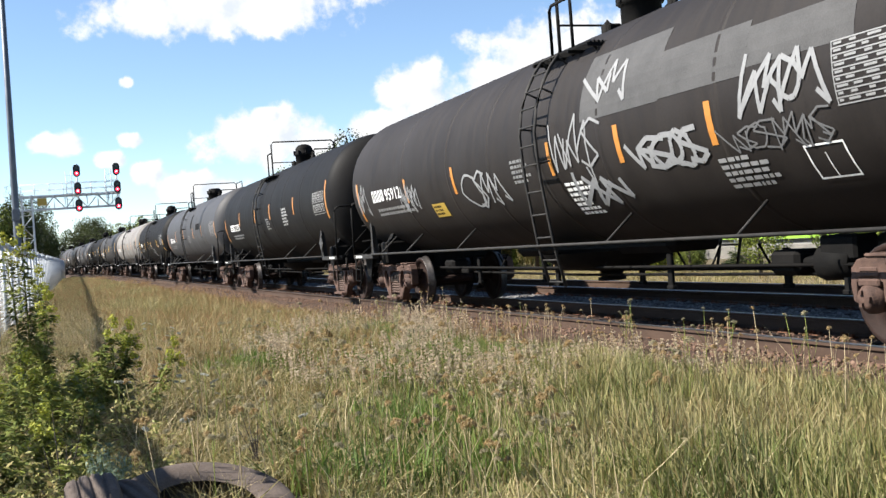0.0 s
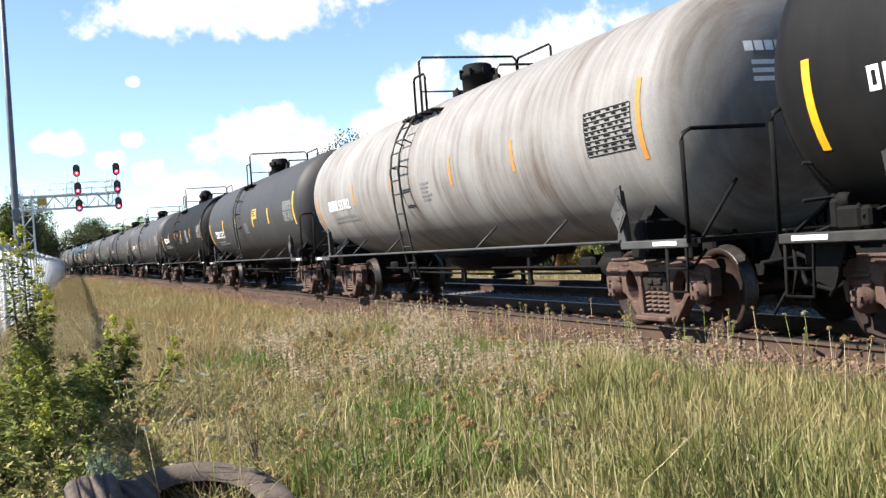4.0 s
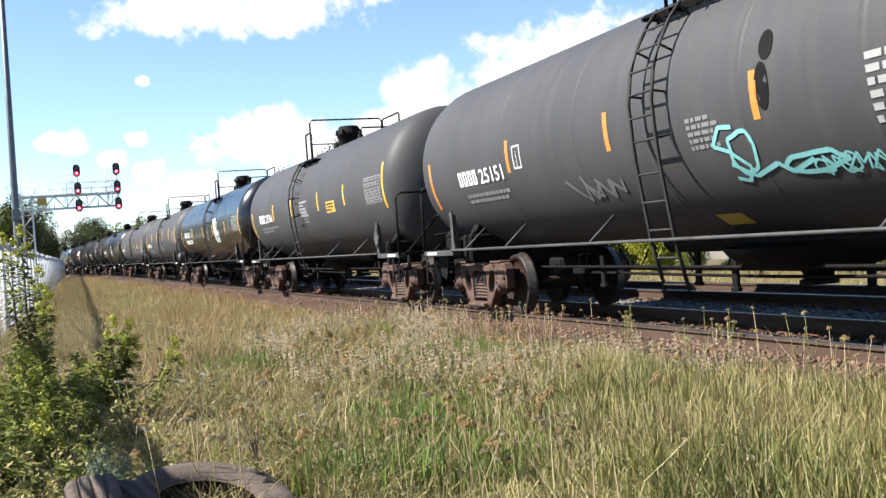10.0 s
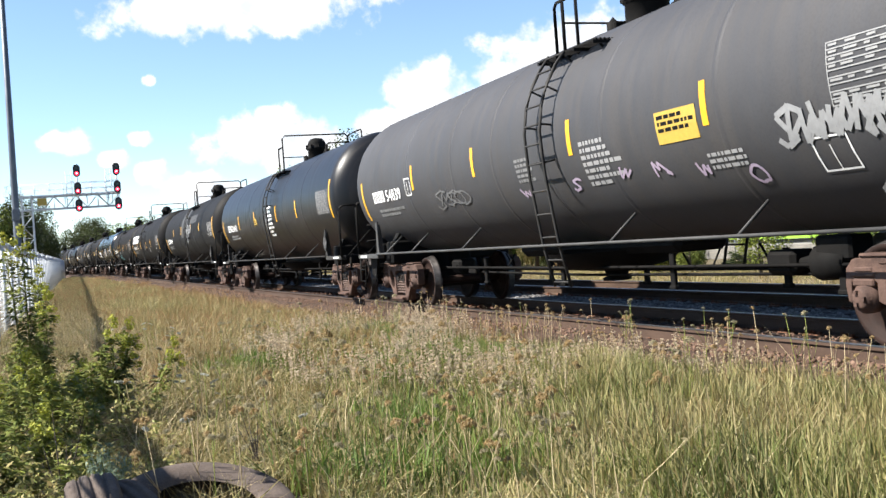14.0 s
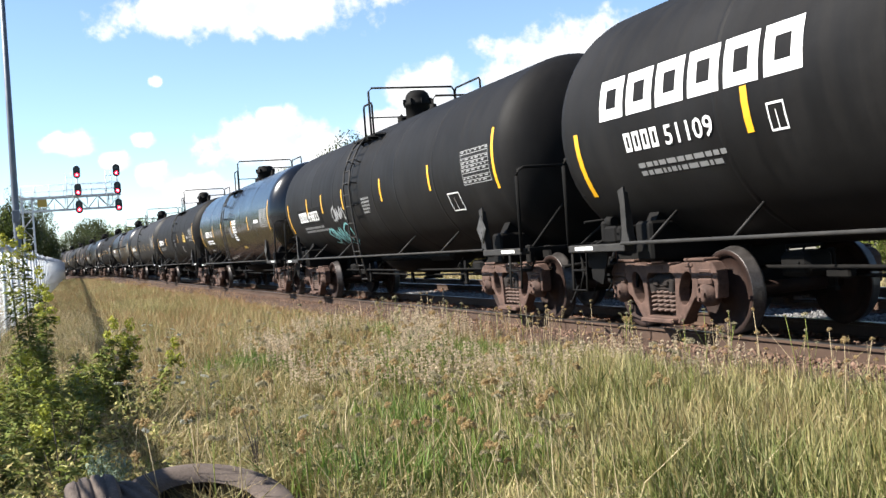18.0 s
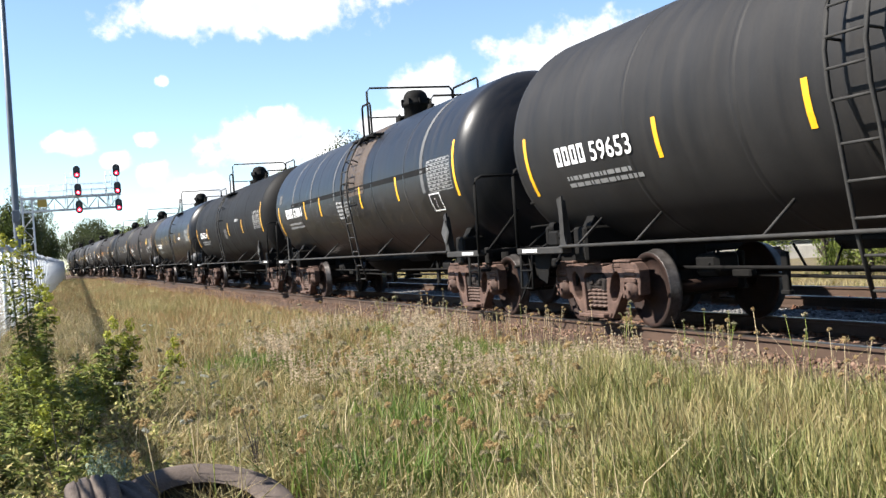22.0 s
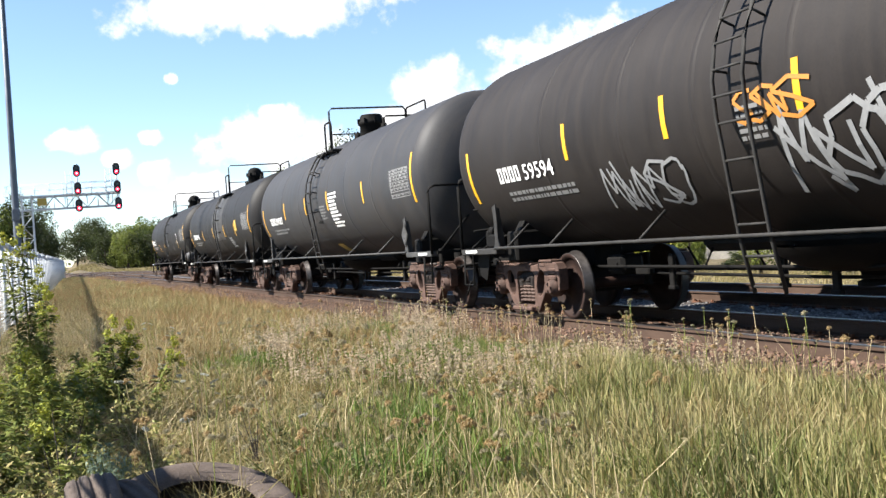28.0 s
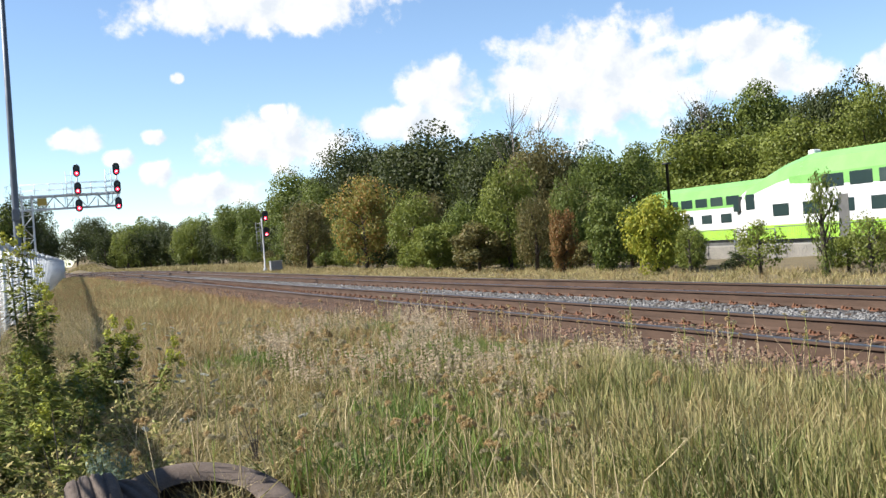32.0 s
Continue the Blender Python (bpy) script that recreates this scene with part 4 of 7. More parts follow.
def make_car(spec, s_far, s_prev):
    length = s_far - s_prev - spec.get("gap", GAP)
    half = length / 2
    car = thing("tank_car", spec["label"], "tank car", "tank cars of the freight train", at=on_line(TRACK, s_far - half))
    paint = PAINT[spec["paint"]]
    fm = M["frame_grey"] if spec["paint"] in ("grey", "mid", "light", "pale") else M["frame_dust"]
    bm = bmesh.new()
    seams = spec.get("seams", [0.62 * half, 0.32 * half, 0.1 * half, -0.12 * half, -0.33 * half, -0.63 * half])
    rad = spec.get("rad", RAD)
    tank_mesh(bm, half, seams, rad)
    part("tank", bm, paint, car)
    # running sill pipes and struts on both sides
    for s in (-1, 1):
        bm = bmesh.new()
        tube(bm, [(s * 1.48, half - 0.85, 1.045), (s * 1.48, -half + 0.5, 1.045)], 0.022, 6)
        part("sill_pipe", bm, fm, car)
        for y in (0.30 * half, 0.63 * half, 0.83 * half, -0.32 * half, -0.64 * half):
            bm = bmesh.new()
            tube(bm, [(s * 1.48, y - 0.18, 1.05), (s * 1.14, y - 0.22, 1.36)], 0.018, 5)
            part("strut", bm, fm, car)
        # ladder
        ly = spec.get("ladder", 0.3)
        bm = bmesh.new()
        stiles = []
        for yy in (ly + 0.23, ly - 0.23):
            pts = [(s * x, yy, z) for x, z in ((1.31, 0.50), (1.44, 1.05), (1.49, 1.4), (1.56, 1.9))]
            pts += [(s * (rad + 0.16) * math.cos(a), yy, CZ + (rad + 0.16) * math.sin(a)) for a in (-0.15, 0.05, 0.25, 0.45, 0.62, 0.76)]
            tube(bm, pts, 0.022, 5)
            stiles.append(pts)
        for k in (0, 2, 4, 6):
            a = -0.2 + 0.155 * k
            for yy in (ly + 0.23, ly - 0.23):
                tube(bm, [(s * (rad + 0.16) * math.cos(a), yy, CZ + (rad + 0.16) * math.sin(a)), (s * (rad - 0.02) * math.cos(a), yy, CZ + (rad - 0.02) * math.sin(a))], 0.014, 4)
        ladder = part("ladder", bm, M["frame_dust"], car)
        rungs = [(1.325, 0.56), (1.39, 0.85), (1.455, 1.15), (1.50, 1.45), (1.54, 1.75)] + [((rad + 0.16) * math.cos(-0.2 + 0.155 * k), CZ + (rad + 0.16) * math.sin(-0.2 + 0.155 * k)) for k in range(7)]
        for x, z in rungs:
            part("rung", cached("rung", rung_mesh, M["frame_dust"]), None, ladder, at=pose(s * x, ly, z))
    oy = spec.get("ladder", 0.3) - 0.3
    # manway, platform and railing
    bm = bmesh.new()
    style = spec.get("dome", 1 if spec["paint"] in ("deep", "brown", "semi", "char") else 0)
    dr = 0.29 if style == 0 else 0.27
    prof = [(-0.1, dr), (0.24, dr), (0.26, dr + 0.035), (0.33, dr + 0.035), (0.35, dr)] + ([(0.46, dr - 0.02), (0.50, dr - 0.06), (0.51, 0.0)] if style == 0 else [(0.44, dr * 0.97), (0.52, dr * 0.84), (0.58, dr * 0.58), (0.61, 0.0)])
    lathe(bm, prof, (0, oy - 0.1, CZ + rad), (0, 0, 1), 18, caps=False)
    for k in range(8):
        a = k * math.tau / 8
        box(bm, ((dr + 0.03) * math.cos(a), oy - 0.1 + (dr + 0.03) * math.sin(a), CZ + rad + 0.34), (0.05, 0.05, 0.12))
    part("manway_dome", bm, M["frame"], car)
    bm = bmesh.new()
    lathe(bm, [(-0.1, 0.11), (0.12, 0.11), (0.15, 0.07), (0.22, 0.07), (0.24, 0.0)], (0.15, oy - 0.62, CZ + rad), (0, 0, 1), 12, caps=False)
    part("relief_valve", bm, M["frame"], car)
    bm = bmesh.new()
    lathe(bm, [(-0.1, 0.09), (0.10, 0.09), (0.12, 0.05), (0.18, 0.0)], (-0.2, oy + 0.45, CZ + rad), (0, 0, 1), 12, caps=False)
    box(bm, (-0.15, oy + 0.40, CZ + rad + 0.03), (0.2, 0.16, 0.14), bevel=0.02)
    part("fill_valve", bm, M["frame"], car)
    pz = 3.50 + rad - RAD
    for s in (-1, 1):
        bm = bmesh.new()
        for k in range(8):
            box(bm, (s * (0.76 + 0.057 * k), oy, pz), (0.022, 1.56, 0.03))
        for y in (-0.76, -0.25, 0.25, 0.76):
            box(bm, (s * 0.97, oy + y, pz - 0.03), (0.48, 0.04, 0.04))
        tube(bm, [(s * 1.1, oy + 0.7, pz), (s * 0.95, oy + 0.7, 3.3)], 0.02, 4)
        tube(bm, [(s * 1.1, oy - 0.7, pz), (s * 0.95, oy - 0.7, 3.3)], 0.02, 4)
        tagged(part("walkway_grating", bm, M["frame"], car), kind="stuff")
    for y, xa, xb, top in ((oy + 0.66, -0.84, 1.15, 1.14), (oy - 0.74, 0.1, 1.12, 0.74)):
        bm = bmesh.new()
        tube(bm, [(xa, y, pz - 0.05), (xa, y, pz + top - 0.08), (xa + 0.07, y, pz + top), (xb - 0.07, y, pz + top), (xb, y, pz + top - 0.08), (xb, y, pz - 0.05)], 0.024, 6)
        if top > 0.9:
            tube(bm, [(xa, y, pz + 0.5), (xb, y, pz + 0.5)], 0.016, 5)
        part("railing", bm, M["frame"], car)
    for s in (-1, 1):
        bm = bmesh.new()
        x0 = -0.98 if s < 0 else 1.17
        y0, y1 = (oy + 0.62, oy + 0.02) if s < 0 else (oy + 0.66, oy - 0.78)
        top = 0.74 if s < 0 else 1.1
        tube(bm, [(x0, y0, pz - 0.05), (x0, y0, pz + top - 0.06), (x0, y0 - 0.06, pz + top), (x0, y1 + 0.06, pz + top), (x0, y1, pz + top - 0.06), (x0, y1, pz - 0.05)], 0.022, 6)
        part("side_rail", bm, M["frame"], car)
    # underframe
    for e in (-1, 1):
        y = e * (half - 0.05)
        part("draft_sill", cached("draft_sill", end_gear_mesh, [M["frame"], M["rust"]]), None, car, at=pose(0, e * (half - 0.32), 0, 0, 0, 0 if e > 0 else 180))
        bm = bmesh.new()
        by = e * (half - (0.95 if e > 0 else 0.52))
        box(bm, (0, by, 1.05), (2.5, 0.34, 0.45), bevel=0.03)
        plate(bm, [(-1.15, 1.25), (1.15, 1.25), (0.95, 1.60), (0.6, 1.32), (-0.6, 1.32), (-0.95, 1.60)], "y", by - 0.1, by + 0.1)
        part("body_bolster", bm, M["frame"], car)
        reach = 0.46 if e > 0 else 0.84
        inner = half - (0.92 if e > 0 else 0.5)
        for s in (-1, 1):
            bm = bmesh.new()
            box(bm, (s * 1.42, e * (inner + half + reach) / 2, 1.00), (0.14, half + reach - inner, 0.09), bevel=0.01)
            sill = part("end_sill", bm, fm, car)
            bm = bmesh.new()
            box(bm, (s * 1.493, e * (half + reach - 0.42), 1.005), (0.004, 0.46, 0.045))
            part("label_plate", bm, M["label_white"], sill, "white label plate")
            part("tank_bracket", cached("bracket" + spec["paint"], bracket_mesh, fm), None, car, at=pose(s * 1.46, e * inner, 1.02, 0, 0, 0 if s < 0 else 180))
            bm = bmesh.new()
            ye = e * (half + reach)
            tube(bm, [(s * 1.47, ye, 1.0), (s * 1.47, ye, 2.03), (s * 1.44, ye, 2.12), (s * 1.35, ye, 2.16), (s * 0.45, ye, 2.16)], 0.024, 6)
            tube(bm, [(s * 1.30, ye, 1.05), (s * 0.5, ye - e * 0.35, 1.75)], 0.02, 5)
            part("end_handrail", bm, M["frame"], car)
            bm = bmesh.new()
            tube(bm, [(s * 1.46, ye - e * 0.05, 1.0), (s * 1.48, ye - e * 0.06, 0.50), (s * 1.48, ye - e * 0.42, 0.50), (s * 1.46, ye - e * 0.43, 1.0)], 0.02, 5)
            tube(bm, [(s * 1.47, ye - e * 0.05, 0.74), (s * 1.47, ye - e * 0.43, 0.74)], 0.014, 5)
            part("step", bm, M["frame"], car)
        bm = bmesh.new()
        box(bm, (0, e * (half + reach - 0.05), 1.02), (2.8, 0.30, 0.05))
        part("end_platform", bm, M["frame"], car)
    part("placard", cached("placard", placard_mesh, [M["frame_grey"], M["patch"]]), None, car, "diamond placard holder", at=pose(-1.48, -half + 0.5, 1.36))
    # brake gear
    part("hand_brake", cached("hand_brake", handbrake_mesh, M["frame_grey"]), None, car, "hand brake wheel and housing", at=pose(0.75, -half - 0.95, 1.95, 0, 0, 180))
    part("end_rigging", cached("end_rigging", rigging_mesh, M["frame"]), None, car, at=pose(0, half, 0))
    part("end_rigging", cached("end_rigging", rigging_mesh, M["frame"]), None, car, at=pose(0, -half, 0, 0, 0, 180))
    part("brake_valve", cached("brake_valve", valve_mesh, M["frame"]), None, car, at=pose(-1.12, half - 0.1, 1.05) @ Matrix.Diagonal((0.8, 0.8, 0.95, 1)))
    bm = bmesh.new()
    r = 0.22
    lathe(bm, [(-0.55, 0.0), (-0.52, r * 0.8), (-0.45, r), (0.45, r), (0.52, r * 0.8), (0.55, 0.0)], (-1.15 if spec.get("res") else 0.5, -half + (0.05 if spec.get("res") else 2.4), 1.28 if spec.get("res") else 0.75), (0, 1, 0), 16, caps=False)
    part("air_reservoir", bm, M["reservoir"] if spec.get("res") else fm, car, "pale grey air reservoir" if spec.get("res") else "")
    bm = bmesh.new()
    lathe(bm, [(-0.3, 0.17), (0.15, 0.19), (0.2, 0.1), (0.5, 0.04)], (-0.35, -half + 2.6, 0.72), (0, 1, 0), 14)
    box(bm, (-0.35, -half + 2.45, 0.86), (0.3, 0.5, 0.25), bevel=0.03)
    part("brake_cylinder", bm, M["frame"], car)
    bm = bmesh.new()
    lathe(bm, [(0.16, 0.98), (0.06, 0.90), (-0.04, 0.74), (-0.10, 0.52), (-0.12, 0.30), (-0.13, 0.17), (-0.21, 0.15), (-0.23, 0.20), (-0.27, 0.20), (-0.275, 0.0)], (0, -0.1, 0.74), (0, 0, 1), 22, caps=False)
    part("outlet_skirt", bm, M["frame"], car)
    # added dark box under the tank's middle, hangers and pipes below it
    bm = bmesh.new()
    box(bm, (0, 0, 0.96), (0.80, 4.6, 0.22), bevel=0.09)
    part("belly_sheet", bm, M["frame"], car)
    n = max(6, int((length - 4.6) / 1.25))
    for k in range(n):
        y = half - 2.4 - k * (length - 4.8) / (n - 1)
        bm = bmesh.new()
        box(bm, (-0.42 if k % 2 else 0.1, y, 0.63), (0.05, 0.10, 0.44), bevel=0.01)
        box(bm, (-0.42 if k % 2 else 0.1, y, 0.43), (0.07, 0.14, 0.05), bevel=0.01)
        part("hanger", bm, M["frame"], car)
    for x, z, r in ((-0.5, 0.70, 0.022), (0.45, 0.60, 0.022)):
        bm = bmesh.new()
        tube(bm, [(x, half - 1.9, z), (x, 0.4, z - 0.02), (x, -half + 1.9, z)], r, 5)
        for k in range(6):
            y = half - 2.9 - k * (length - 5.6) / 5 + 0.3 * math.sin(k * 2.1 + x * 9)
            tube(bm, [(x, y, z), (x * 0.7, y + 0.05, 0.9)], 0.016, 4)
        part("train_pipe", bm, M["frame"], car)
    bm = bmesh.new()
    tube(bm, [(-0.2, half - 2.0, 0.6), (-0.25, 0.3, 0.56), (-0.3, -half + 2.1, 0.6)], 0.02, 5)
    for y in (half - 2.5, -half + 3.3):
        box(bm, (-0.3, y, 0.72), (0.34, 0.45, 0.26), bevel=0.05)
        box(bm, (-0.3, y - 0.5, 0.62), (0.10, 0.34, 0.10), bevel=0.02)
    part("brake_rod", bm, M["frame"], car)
    make_truck(car, half - 0.95, False)
    make_truck(car, -half + 0.52, True)
    # markings
    lv = Livery(car, half, rad)
    tick = M[spec.get("tick", "yellow")]
    tw = spec.get("tw", 0.1)
    lv.strip("reflective_stripe", 0.0, *spec.get("end1", (-0.72, 0.08)), tw, tick)
    lv.strip("reflective_stripe", length, *spec.get("end2", (-0.50, 0.40)), tw, tick)
    for f in spec.get("ticks", (0.21, 0.395, 0.605, 0.77)):
        lv.strip("reflective_stripe", f * length, *spec.get("tv", (-0.33, 0.12)), tw, tick)
    nu, nv, nh = spec.get("num", (1.0, -0.36, 0.225))
    wm = M["white"]
    # owner's mark as plain blocks
    rows = []
    for k in range(4):
        x, w, q = nu + k * nh * 0.86, nh * 0.64, nh * 0.2
        rows += [(x, nv, q, nh), (x + w - q, nv, q, nh), (x + q, nv, w - 2 * q, q), (x + q, nv + nh - q, w - 2 * q, q)]
    lv.bars("owner_mark", rows, wm, label="white block mark")
    lv.number(spec["no"], nu + nh * 3.85, nv, nh * 0.98, wm)
    lv.small_print(nu + 0.15, nv - 0.2, 2, nh * 9.4, 0.055, spec["no"], M["white"] if spec["paint"] == "gloss" else M["print"])
    lv.panel(length - 1.25, -0.36, 1.08, 0.52, spec["no"] + "p", mat=M["panel_text"] if spec["paint"] not in ("light", "pale") else M["frame"])
    lv.small_print(length * 0.5, -0.22, 5, 0.55, 0.042, spec["no"] + "m", M["print"])
    for item in spec.get("extra", ()):
        kind, args = item[0], item[1:]
        if kind == "scrawl":
            lv.scribble(*args)
        elif kind == "patch":
            u0, u1, v0, v1, m = args
            bm = bmesh.new()
            lv.quad(bm, u0, u1, v0, v1, 0.003)
            part("paint_patch", bm, M[m] if m in M else PAINT[m], car, "repainted patch or painted-on shade")
        elif kind == "sign":
            u, v, w, h = args
            bm = bmesh.new()
            lv.quad(bm, u, u + w, v, v + h, 0.006)
            part("warning_sign", bm, M["sign_yellow"], car, "yellow notice panel with faded lettering")
            lv.small_print(u + 0.04, v + h - 0.08, 3, w - 0.12, 0.04, "s%s" % u, M["frame"], "sign_lettering")
        elif kind == "box":
            u, v, w, h = args
            lv.bars("test_box", [(u, v, w, 0.02), (u, v + h, w, 0.02), (u, v, 0.02, h), (u + w - 0.02, v, 0.02, h + 0.02), (u + w * 0.45, v, 0.012, h * 0.8)], wm, label="outlined test box")
        elif kind == "lines":
            u, v, n, ln, h, m = args
            lv.small_print(u, v, n, ln, h, "l%s" % u, M[m])
        elif kind == "oval":
            u, v, a, b = args
            bm = bmesh.new()
            bm.faces.new([bm.verts.new(lv.at(u + a * math.cos(q), v + b * math.sin(q), 0.005)) for q in np.linspace(0, math.tau, 17)[:-1]])
            part("paint_dab", bm, M["frame"], car)
        elif kind == "dot":
            u, v, w, h, m = args
            bm = bmesh.new()
            lv.quad(bm, u, u + w, v, v + h, 0.006)
            part("paint_dab", bm, M[m], car)
    CARS.append((car, s_far - half))
    return car


CARS = []
